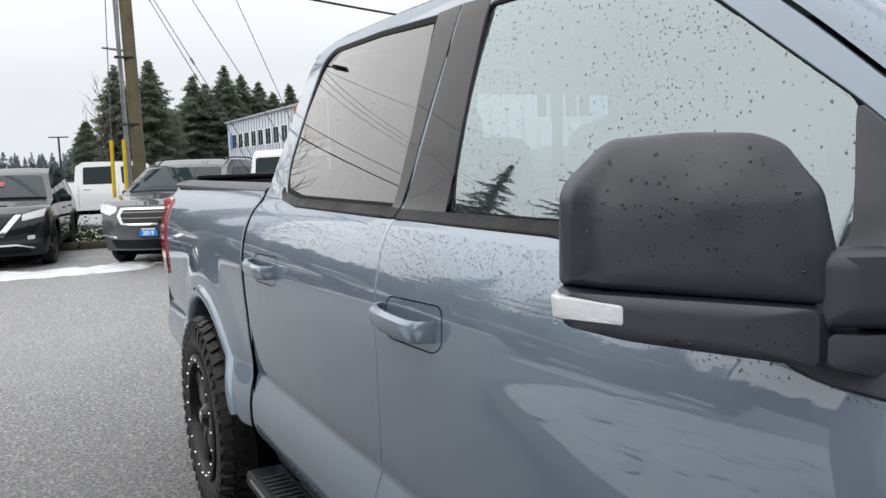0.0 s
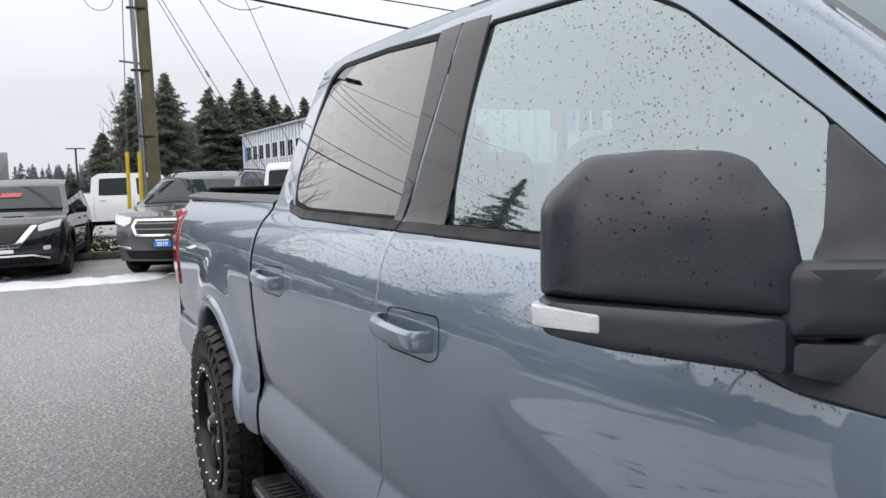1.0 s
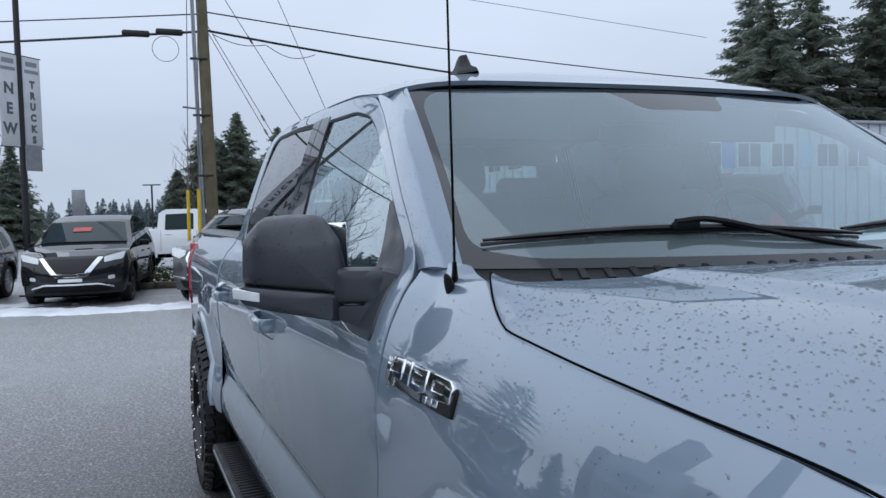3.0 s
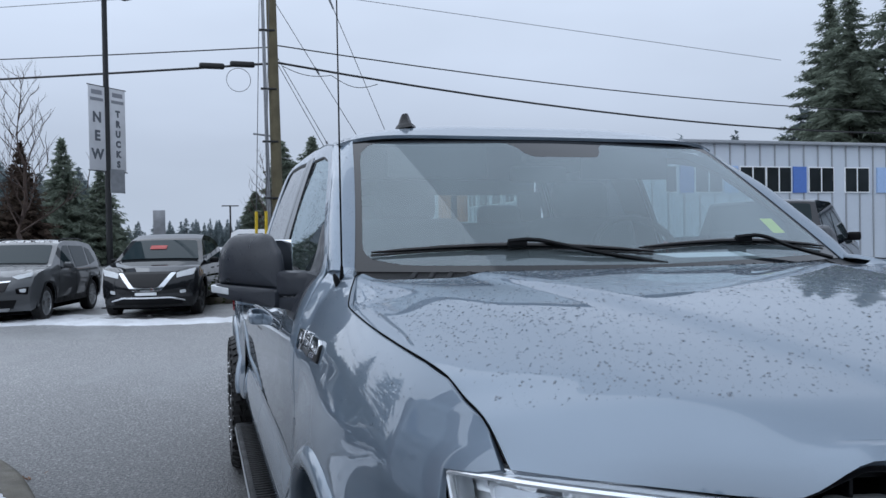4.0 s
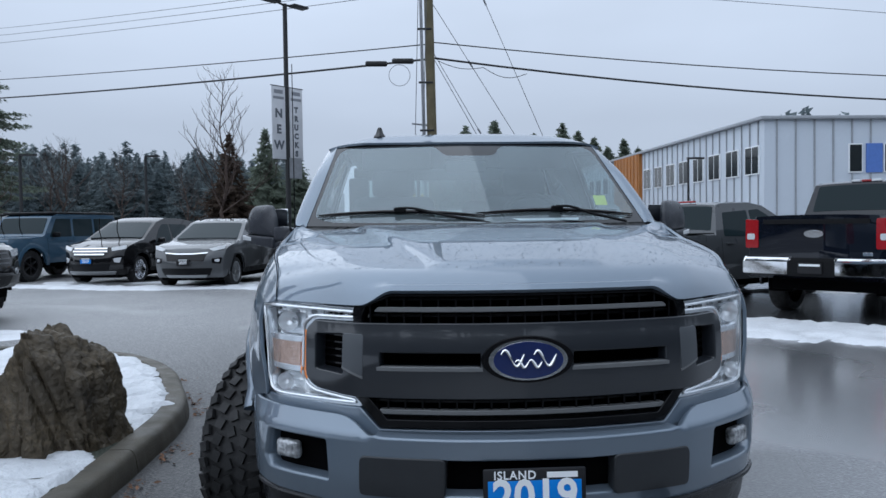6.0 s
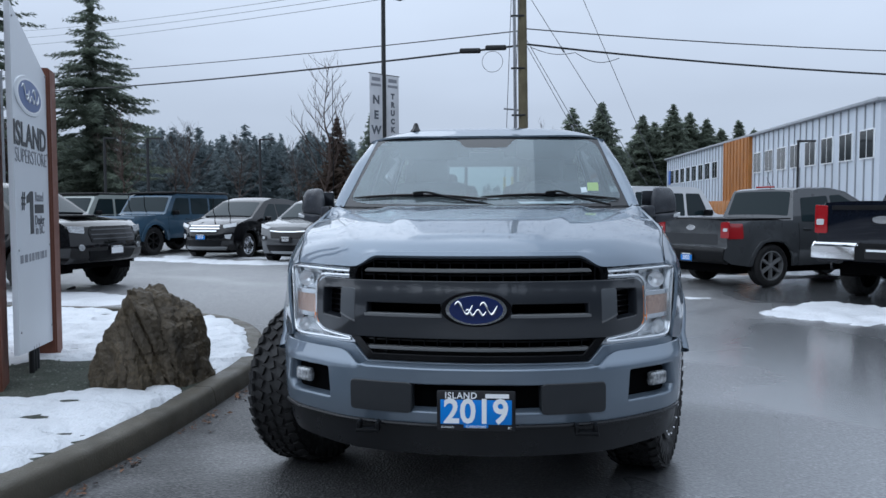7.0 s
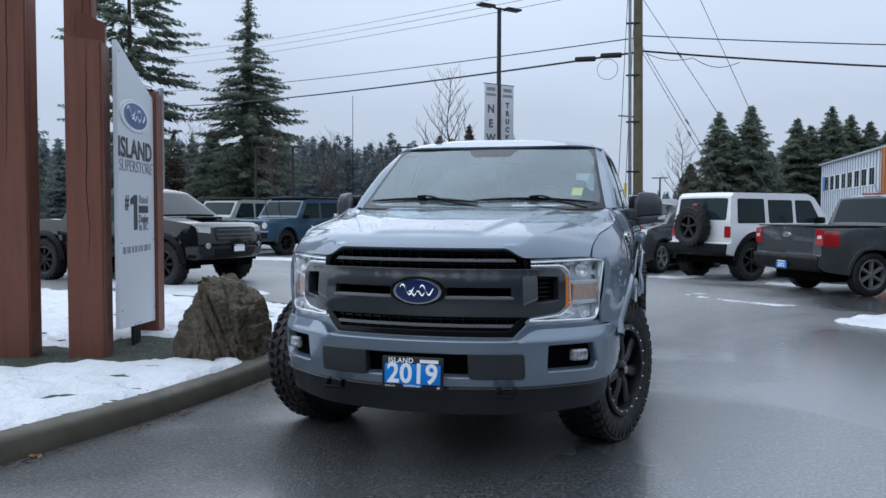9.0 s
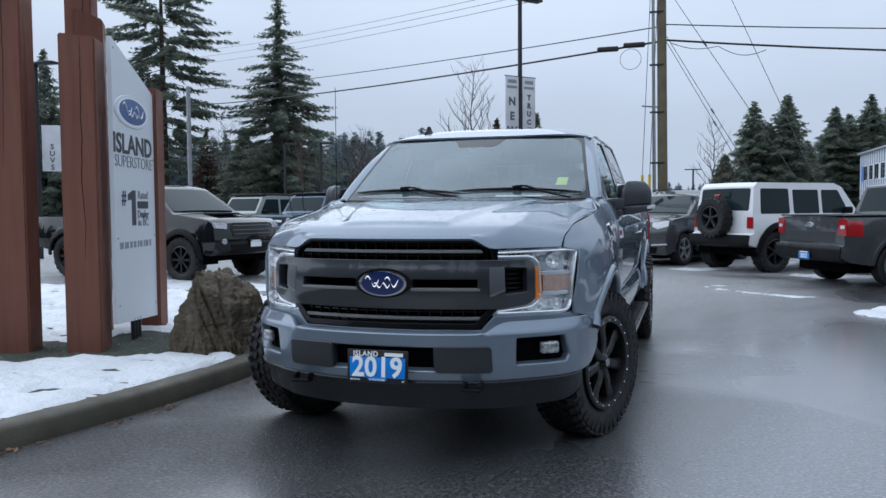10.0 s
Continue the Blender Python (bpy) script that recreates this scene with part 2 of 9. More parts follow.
def timber_material():
    """Red-brown stained timber with grain running up the post."""
    m = material("stained_timber", (0.19, 0.062, 0.035), rough=0.62, rvary=0.12, vscale=3.0)
    nt = m.node_tree
    b = nt.nodes["Principled BSDF"]
    tc = nt.nodes.new("ShaderNodeTexCoord")
    mp = nt.nodes.new("ShaderNodeMapping")
    mp.inputs["Scale"].default_value = (9, 9, 0.7)
    nt.links.new(tc.outputs["Object"], mp.inputs[0])
    n = nt.nodes.new("ShaderNodeTexNoise")
    n.inputs["Scale"].default_value, n.inputs["Detail"].default_value = 1.6, 7
    nt.links.new(mp.outputs[0], n.inputs["Vector"])
    r = nt.nodes.new("ShaderNodeValToRGB")
    e = r.color_ramp.elements
    e[0].position, e[0].color = 0.25, (0.125, 0.045, 0.028, 1)
    e[1].position, e[1].color = 0.78, (0.180, 0.070, 0.043, 1)
    nt.links.new(n.outputs["Fac"], r.inputs[0])
    nt.links.new(r.outputs[0], b.inputs["Base Color"])
    bp = nt.nodes.new("ShaderNodeBump")
    bp.inputs["Distance"].default_value, bp.inputs["Strength"].default_value = 0.004, 0.7
    nt.links.new(n.outputs["Fac"], bp.inputs["Height"])
    nt.links.new(bp.outputs[0], b.inputs["Normal"])
    return m


M = {}
M["asphalt"] = asphalt_material()
M["kerb"] = material("kerb_concrete", (0.118, 0.104, 0.078), rough=0.6, vary=0.5, vscale=3.5, dark=(0.05, 0.047, 0.036), grain=0.4, gscale=140, bump=0.004, bscale=90, rvary=0.15)
M["soil"] = material("mossy_gravel", (0.10, 0.112, 0.088), rough=0.9, vary=0.6, vscale=5, dark=(0.04, 0.055, 0.036), grain=0.75, gscale=70, bump=0.03, bscale=60)
M["gravel"] = material("gravel_stones", (0.095, 0.105, 0.09), rough=0.7, island=0.55)
M["snow"] = material("snow", (0.71, 0.735, 0.77), rough=0.5, vary=0.20, vscale=3, grain=0.16, gscale=90, bump=0.035, bscale=16)
M["slush"] = material("wet_snow", (0.70, 0.72, 0.75), rough=0.4, vary=0.35, vscale=2.2, dark=(0.42, 0.43, 0.45), grain=0.12, gscale=70, bump=0.015, bscale=24)
M["timber"] = timber_material()
M["crack"] = material("timber_crack", (0.018, 0.009, 0.007), rough=0.9)
M["panel"] = material("sign_panel", (0.66, 0.69, 0.73), rough=0.35, vary=0.06, vscale=1.5, grain=0.03, gscale=60)
M["ink"] = material("sign_ink", (0.035, 0.038, 0.045), rough=0.5)
M["ink_grey"] = material("sign_ink_grey", (0.24, 0.25, 0.28), rough=0.5)
M["ink_mid"] = material("sign_ink_mid", (0.09, 0.10, 0.12), rough=0.5)
M["ford_blue"] = material("badge_blue", (0.010, 0.020, 0.095), rough=0.25, coat=1.0)
M["sign_blue"] = material("sign_oval_blue", (0.03, 0.085, 0.27), rough=0.35, vary=0.2, vscale=6)
M["chrome"] = material("chrome", (0.80, 0.81, 0.83), rough=0.06, metal=1.0, rvary=0.03)
M["badge_chrome"] = material("badge_chrome", (0.62, 0.63, 0.65), rough=0.05, metal=1.0)
M["satin"] = material("satin_metal", (0.36, 0.37, 0.38), rough=0.35, metal=0.9)
M["rock"] = material("rock", (0.125, 0.096, 0.058), rough=0.6, vary=0.75, vscale=4.5, dark=(0.040, 0.033, 0.024), grain=0.6, gscale=38, bump=0.03, bscale=24, rvary=0.2)
M["paint"] = car_paint("blue_grey_paint", (0.168, 0.211, 0.264), dirt=0.08, metal=0.50, rough=0.40, gloss=1.65)
M["black_trim"] = material("black_textured_plastic", (0.008, 0.0085, 0.010), spec=0.18, rough=0.44, vary=0.35, vscale=4, grain=0.3, gscale=400, bump=0.0008, bscale=500, rvary=0.12)
M["air_dam"] = material("damp_air_dam_plastic", (0.011, 0.012, 0.015), rough=0.33, spec=0.45, vary=0.4, vscale=5, grain=0.3, gscale=300, rvary=0.12)
M["mirror_cap"] = material("damp_black_plastic", (0.019, 0.023, 0.033), rough=0.40, vary=0.22, vscale=9, grain=0.2, gscale=600, bump=0.0002, bscale=700, rvary=0.14, spec=0.7)
M["gloss_black"] = material("gloss_black", (0.004, 0.004, 0.005), rough=0.2, coat=0.3, spec=0.2)
M["rail_grey"] = material("grey_rail_plastic", (0.034, 0.037, 0.042), rough=0.36, vary=0.3, vscale=6, grain=0.3, gscale=300, bump=0.0005, bscale=400)
M["pillar"] = material("gloss_pillar_trim", (0.006, 0.007, 0.010), rough=0.03, spec=0.22)
# Near-black that stands in for the shade inside gaps, recesses and wheels.
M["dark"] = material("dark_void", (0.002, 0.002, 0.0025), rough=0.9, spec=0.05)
M["grille_bar"] = material("magnetic_grille_paint", (0.017, 0.020, 0.026), rough=0.34, coat=0.8, spec=0.5, vary=0.12, vscale=5)
M["grille_line"] = material("grille_silver_grey", (0.17, 0.175, 0.18), rough=0.3, metal=0.2)
M["vent_grey"] = material("vent_flank_grey", (0.075, 0.082, 0.092), rough=0.35)
M["rubber"] = material("tyre_rubber", (0.011, 0.011, 0.012), rough=0.62, vary=0.4, vscale=12, grain=0.3, gscale=160, bump=0.002, bscale=160, rvary=0.15)
M["rim_black"] = material("rim_satin_black", (0.008, 0.008, 0.009), rough=0.33, rvary=0.08)
M["rivet"] = material("rivet_steel", (0.62, 0.63, 0.64), rough=0.25, metal=1.0)
M["lens"] = glass("clear_lens", (0.97, 0.98, 0.99), ior=1.3)
M["reflector"] = material("headlamp_reflector", (0.90, 0.92, 0.94), rough=0.20, metal=0.55, bump=0.0035, bscale=60)
M["fog_lens"] = material("fog_lamp_lens", (0.62, 0.64, 0.66), rough=0.12, metal=0.5, vary=0.7, vscale=45, dark=(0.10, 0.105, 0.11), bump=0.004, bscale=70)
M["lamp_chrome"] = material("lamp_edging", (0.90, 0.92, 0.94), rough=0.2, metal=0.7)
M["lamp_grey"] = material("headlamp_bezel", (0.66, 0.69, 0.72), rough=0.16, metal=0.7)
M["amber"] = material("amber_lens", (0.92, 0.25, 0.012), rough=0.2, coat=1.0)
M["amber_soft"] = material("amber_reflector", (0.68, 0.49, 0.40), rough=0.2, metal=0.7, vary=0.25, vscale=60, bump=0.003, bscale=90)
M["white_lens"] = material("white_lens", (0.62, 0.64, 0.66), rough=0.25, coat=1.0, vary=0.15, vscale=30, bump=0.0012, bscale=160)
M["red_lens"] = material("red_lens", (0.30, 0.006, 0.010), rough=0.15, coat=1.0)
M["glass_dark"] = glass("privacy_glass", (0.055, 0.06, 0.068), ior=1.95)
M["glass_side"] = glass("side_glass", (0.52, 0.64, 0.64), ior=2.8, milk=0.05, sheen=(0.84, 0.945, 0.985))
M["glass_rear"] = glass("rear_glass", (0.62, 0.70, 0.68), ior=1.6)
M["glass_screen"] = glass("windscreen_glass", (0.66, 0.73, 0.75), ior=1.88, milk=0.115, sheen=(0.89, 0.99, 1.05))
M["glass_far"] = material("parked_car_glass", (0.016, 0.026, 0.030), rough=0.02, spec=0.13)
M["frit"] = material("black_glass_border", (0.010, 0.011, 0.013), rough=0.05, spec=0.5)
M["seal"] = material("window_seal_rubber", (0.006, 0.0065, 0.0075), rough=0.5, spec=0.05, vary=0.3, vscale=20)
M["seat"] = material("grey_cloth_seat", (0.085, 0.088, 0.092), rough=0.85, vary=0.3, vscale=9, grain=0.3, gscale=500)
M["dash"] = material("dark_dash_plastic", (0.022, 0.023, 0.025), rough=0.6, grain=0.3, gscale=300)
M["sticker"] = material("yellow_green_sticker", (0.62, 0.74, 0.06), rough=0.5)
M["red_card"] = material("red_card", (0.42, 0.07, 0.06), rough=0.5, vary=0.3, vscale=9)
M["paper"] = material("white_paper", (0.72, 0.76, 0.78), rough=0.7)
M["plate_blue"] = material("plate_insert_blue", (0.012, 0.19, 0.62), rough=0.35)
M["plate_black"] = material("plate_frame_black", (0.010, 0.010, 0.012), rough=0.4)
M["plate_white"] = material("plate_letter_white", (0.80, 0.82, 0.84), rough=0.45)
M["drop_matt"] = glass("water_bead_on_plastic", (0.35, 0.38, 0.42), ior=1.45)
M["drop"] = glass("water_bead", (0.42, 0.46, 0.51), ior=1.9)
M["bark"] = material("fir_bark", (0.055, 0.043, 0.034), rough=0.9, vary=0.5, vscale=6, bump=0.02, bscale=12)
M["twig"] = material("bare_branch", (0.085, 0.06, 0.05), rough=0.9, vary=0.4, vscale=8)
M["needles"] = material("fir_needles", (0.218, 0.252, 0.200), rough=0.75, vary=0.5, vscale=0.6, dark=(0.160, 0.188, 0.152), island=0.30, spec=0.08)
# Haze is painted in: paler, bluer needles for the distant firs.
M["needles_hazed"] = material("hazed_fir_needles", (0.205, 0.242, 0.250), rough=0.8, vary=0.5, vscale=0.15, dark=(0.150, 0.185, 0.200), island=0.20, spec=0.08)
M["brown_leaf"] = material("rusty_winter_foliage", (0.105, 0.080, 0.064), rough=0.85, vary=0.5, vscale=0.8, island=0.5, spec=0.08)
M["hedge"] = material("hedge_leaf", (0.055, 0.075, 0.022), rough=0.7, island=0.5, vary=0.4, vscale=2, spec=0.08)
M["pole_wood"] = material("utility_pole_wood", (0.19, 0.165, 0.10), rough=0.85, vary=0.5, vscale=2.5, dark=(0.075, 0.065, 0.04), grain=0.4, gscale=70, bump=0.008, bscale=30)
M["grey_metal"] = material("galvanised_grey", (0.30, 0.31, 0.33), rough=0.5, metal=0.6, vary=0.2)
M["dark_metal"] = material("dark_pole_metal", (0.025, 0.026, 0.028), rough=0.5, metal=0.3)
M["wire"] = material("black_cable", (0.012, 0.012, 0.013), rough=0.6)
M["wire_grey"] = material("grey_cable", (0.10, 0.105, 0.115), rough=0.6)
M["yellow"] = material("yellow_guy_sleeve", (0.65, 0.46, 0.02), rough=0.5, vary=0.2)
M["cladding"] = material("pale_metal_cladding", (0.57, 0.62, 0.69), rough=0.45, vary=0.10, vscale=0.3, grain=0.05, gscale=6)
M["clad_blue"] = material("blue_cladding", (0.10, 0.19, 0.52), rough=0.45, vary=0.1)
M["clad_sky"] = material("light_blue_cladding", (0.38, 0.52, 0.78), rough=0.45, vary=0.1)
M["clad_orange"] = material("cedar_orange_cladding", (0.38, 0.15, 0.032), rough=0.55, vary=0.25, vscale=0.8)
M["window_far"] = material("building_window_glass", (0.03, 0.036, 0.04), rough=0.12, spec=0.25, vary=0.5, vscale=0.5)
M["roof"] = material("roof_edge_metal", (0.33, 0.35, 0.38), rough=0.5, vary=0.15)
M["banner"] = material("banner_fabric", (0.62, 0.63, 0.66), rough=0.8, vary=0.15, vscale=3)
M["leaf_litter"] = material("fallen_leaf_litter", (0.16, 0.085, 0.05), rough=0.9, island=0.5, vary=0.3)
for key in ("needles", "needles_hazed", "brown_leaf", "hedge"):
    leafy(M[key], 0.68)
PAINTS = {
    "silver_grey": car_paint("silver_grey_paint", (0.085, 0.089, 0.094), metal=0.35, rough=0.35),
    "charcoal": car_paint("charcoal_paint", (0.012, 0.013, 0.015)),
    "black": car_paint("black_paint", (0.007, 0.007, 0.008)),
    "black_navy": car_paint("black_navy_paint", (0.006, 0.008, 0.014)),
    "graphite": car_paint("graphite_paint", (0.070, 0.075, 0.081), metal=0.3),
    "steel_blue": car_paint("steel_blue_paint", (0.045, 0.085, 0.13)),
    "white": car_paint("white_paint", (0.70, 0.71, 0.73)),
    "dark_grey": car_paint("dark_grey_paint", (0.075, 0.078, 0.084), metal=0.2),
    "sage": car_paint("pale_sage_paint", (0.33, 0.36, 0.34)),
}


# ---- building helpers ----
def mesh_object(name, bm, mat, smooth=True):
    me = bpy.data.meshes.new(name)
    bm.normal_update()
    bm.to_mesh(me)
    bm.free()
    if smooth:
        me.polygons.foreach_set("use_smooth", [True] * len(me.polygons))
        me.set_sharp_from_angle(angle=radians(38))
    me.materials.append(mat)
    return new(name, me)


def part(name, bm, mat, parent, label="", smooth=True, at=None):
    """One mesh object under a thing or under a part."""
    ob = mesh_object(name, bm, mat, smooth)
    ob.parent = parent
    if at is not None:
        ob.matrix_local = at
    if label:
        tagged(ob, label=label)
    return ob


def thing(name, label, category, m=None, group="", kind=""):
    """An Empty at the base of a thing that parents its parts."""
    ob = new(name)
    ob.empty_display_size = 0.1
    if m is not None:
        ob.matrix_world = m
    return tagged(ob, label, category, group, kind)


def solo(name, bm, mat, label, category, group="", kind="", m=None, smooth=True):
    ob = mesh_object(name, bm, mat, smooth)
    if m is not None:
        ob.matrix_world = m
    return tagged(ob, label, category, group, kind)


def box(bm, size, at=(0, 0, 0), bevel=0.0, m=None, seg=2):
    """Adds a bevelled box of that size, its centre at `at`, to bm."""
    t = Matrix.Translation(at) @ Matrix.Diagonal((*size, 1))
    if m is not None:
        t = m @ t
    r = bmesh.ops.create_cube(bm, size=1.0, matrix=t)
    if bevel:
        es = list({e for v in r["verts"] for e in v.link_edges})
        bmesh.ops.bevel(bm, geom=es, offset=bevel, segments=seg, profile=0.5, affect="EDGES", clamp_overlap=True)
    return bm


def tube(bm, a, b, r, r2=None, n=10, caps=True):
    """Adds a (tapered) round bar from a to b."""
    a, b = Vector(a), Vector(b)
    d = b - a
    t = Matrix.Translation((a + b) / 2) @ d.to_track_quat("Z", "Y").to_matrix().to_4x4()
    bmesh.ops.create_cone(bm, cap_ends=caps, segments=n, radius1=r, radius2=r if r2 is None else r2, depth=d.length, matrix=t)
    return bm


def sweep(bm, points, r, n=6):
    """Adds a round bar along a line of points; r is one radius or one for each point."""
    pts = [Vector(p) for p in points]
    rs = r if isinstance(r, (list, tuple)) else [r] * len(pts)
    rings = []
    for i, p in enumerate(pts):
        d = (pts[min(i + 1, len(pts) - 1)] - pts[max(i - 1, 0)]).normalized()
        u = d.cross(Vector((0, 0, 1)))
        u = u.normalized() if u.length > 1e-4 else Vector((1, 0, 0))
        w = d.cross(u)
        rings.append([bm.verts.new(p + (u * math.cos(k * math.tau / n) + w * math.sin(k * math.tau / n)) * rs[i]) for k in range(n)])
    for a, b in zip(rings, rings[1:]):
        for k in range(n):
            bm.faces.new((a[k], a[(k + 1) % n], b[(k + 1) % n], b[k]))
    bm.faces.new(list(reversed(rings[0])))
    bm.faces.new(rings[-1])
    return bm


def lathe(bm, profile, n=32, axis="X"):
    """Adds a body turned from (radius, along) pairs about an axis; the ends are left as they are."""
    rings = []
    for r, h in profile:
        ring = []
        for k in range(n):
            c, s = math.cos(k * math.tau / n) * r, math.sin(k * math.tau / n) * r
            ring.append(bm.verts.new((h, c, s) if axis == "X" else (c, s, h) if axis == "Z" else (c, h, s)))
        rings.append(ring)
    for a, b in zip(rings, rings[1:]):
        for k in range(n):
            bm.faces.new((a[k], a[(k + 1) % n], b[(k + 1) % n], b[k]))
    bmesh.ops.recalc_face_normals(bm, faces=bm.faces[:])
    return bm


def rounded(points, r=0.03, n=4):
    """The outline with its corners rounded; r may be a list, one for each corner."""
    out = []
    k = len(points)
    for i in range(k):
        p0, p, p1 = Vector(points[i - 1]), Vector(points[i]), Vector(points[(i + 1) % k])
        rad = r[i] if isinstance(r, (list, tuple)) else r
        a, b = p0 - p, p1 - p
        rad = min(rad, a.length * 0.45, b.length * 0.45)
        if rad < 1e-4:
            out.append(tuple(p))
            continue
        a, b = p + a.normalized() * rad, p + b.normalized() * rad
        for j in range(n + 1):
            t = j / n
            out.append(tuple(a * (1 - t) ** 2 + p * 2 * t * (1 - t) + b * t * t))
    return out


def flowing(points, per=6):
    """An open smooth line through the points (Catmull-Rom)."""
    p = [Vector(q) for q in points]
    p = [p[0] * 2 - p[1]] + p + [p[-1] * 2 - p[-2]]
    out = []
    for i in range(1, len(p) - 2):
        for j in range(per):
            t = j / per
            out.append(tuple(0.5 * ((2 * p[i]) + (p[i + 1] - p[i - 1]) * t + (2 * p[i - 1] - 5 * p[i] + 4 * p[i + 1] - p[i + 2]) * t * t
                                    + (3 * p[i] - p[i - 1] - 3 * p[i + 1] + p[i + 2]) * t ** 3)))
    out.append(tuple(p[-2]))
    return out


def inside(q, poly):
    x, y = q
    hit = False
    for i in range(len(poly)):
        (x0, y0), (x1, y1) = poly[i - 1], poly[i]
        if (y0 > y) != (y1 > y) and x < (x1 - x0) * (y - y0) / (y1 - y0) + x0:
            hit = not hit
    return hit


def dense(poly, step):
    out = []
    for i in range(len(poly)):
        a, b = Vector(poly[i]), Vector(poly[(i + 1) % len(poly)])
        n = max(1, math.ceil((b - a).length / step))
        out += [tuple(a + (b - a) * (j / n)) for j in range(n)]
    return out


def panel(name, chart, out, outline, mat, parent, label="", step=0.04, thick=0.014, holes=(), lift=0.0, roll=0.004, rows=()):
    """A sheet that follows a curved surface. chart(a, b) gives the place on it, `out` its outer side; the outline and the holes are in
    (a, b). The sheet is `thick` deep, has a rolled edge and lies `lift` off the surface; `rows` are heights b at which a crease runs."""
    loops = [dense(outline, step)] + [dense(h, step) for h in holes]
    pts, edges = [], []
    for lp in loops:
        s = len(pts)
        pts += [Vector(p) for p in lp]
        edges += [(s + i, s + (i + 1) % len(lp)) for i in range(len(lp))]
    nb = len(pts)
    lo = [min(p[k] for p in loops[0]) for k in (0, 1)]
    hi = [max(p[k] for p in loops[0]) for k in (0, 1)]
    na, nc = max(1, int((hi[0] - lo[0]) / step)), max(1, int((hi[1] - lo[1]) / step))
    near = (step * 0.45) ** 2
    cells = {}
    for p in pts:
        cells.setdefault((int(p.x // step), int(p.y // step)), []).append(p)
    for i in range(na + 1):
        for j in range(nc + 1):
            q = Vector((lo[0] + (hi[0] - lo[0]) * (i + (0.5 if j % 2 else 0.0)) / na, lo[1] + (hi[1] - lo[1]) * j / nc))
            if not inside(q, loops[0]) or any(inside(q, h) for h in loops[1:]):
                continue
            ci, cj = int(q.x // step), int(q.y // step)
            if any(abs(q.y - b) < 0.016 for b in rows):
                continue
            if any((q - p).length_squared < near for a in (-1, 0, 1) for b in (-1, 0, 1) for p in cells.get((ci + a, cj + b), ())):
                continue
            pts.append(q)
    for b in rows:
        for i in range(int((hi[0] - lo[0]) / 0.022) + 1):
            q = Vector((lo[0] + 0.022 * i, b))
            if inside(q, loops[0]) and not any(inside(q, h) for h in loops[1:]) and min((q - p).length_squared for p in pts[:nb]) > 0.008 ** 2:
                pts.append(q)
    vs, es, fs, *_ = delaunay_2d_cdt(pts, edges, [], 0, 1e-6)
    e = 0.002
    place, norm = [], []
    out = Vector(out)
    for p in vs:
        c = Vector(chart(p.x, p.y))
        n = (Vector(chart(p.x + e, p.y)) - Vector(chart(p.x - e, p.y))).cross(Vector(chart(p.x, p.y + e)) - Vector(chart(p.x, p.y - e)))
        n = n.normalized() if n.length > 1e-12 else out.copy()
        if n.dot(out) < 0:
            n = -n
        place.append(c + n * lift)
        norm.append(n)
    tris = []
    for f in fs:
        c = sum((vs[i] for i in f), Vector((0, 0))) / len(f)
        if inside(c, loops[0]) and not any(inside(c, h) for h in loops[1:]):
            a, b, d = (place[i] for i in f[:3])
            tris.append(tuple(f) if (b - a).cross(d - a).dot(norm[f[0]]) > 0 else tuple(reversed(f)))
    count = {}
    for f in tris:
        for i in range(3):
            k = (f[i], f[(i + 1) % 3])
            count[k] = count.get(k, 0) + 1
    rim = [k for k in count if (k[1], k[0]) not in count]
    verts, normals, faces = list(place), list(norm), list(tris)
    if rim and thick:
        ring, tang = {}, {}
        for a, b in rim:
            d = (place[b] - place[a]).normalized()
            for i in (a, b):
                tang[i] = tang.get(i, Vector()) + d
        for i, d in tang.items():
            o = d.cross(norm[i])
            o = o.normalized() if o.length > 1e-9 else Vector((0, 0, 0))
            ring[i] = (len(verts), len(verts) + 1)
            verts += [place[i] + o * roll * 0.7 - norm[i] * roll, place[i] + o * roll * 0.7 - norm[i] * thick]
            normals += [(norm[i] * 0.25 + o).normalized(), o]
        for a, b in rim:
            faces += [(a, ring[a][0], ring[b][0], b), (ring[a][0], ring[a][1], ring[b][1], ring[b][0])]
    me = bpy.data.meshes.new(name)
    me.from_pydata(verts, [], faces)
    me.polygons.foreach_set("use_smooth", [True] * len(me.polygons))
    me.materials.append(mat)
    me.normals_split_custom_set_from_vertices(normals)
    ob = new(name, me)
    ob.parent = parent
    if label:
        tagged(ob, label=label)
    return ob


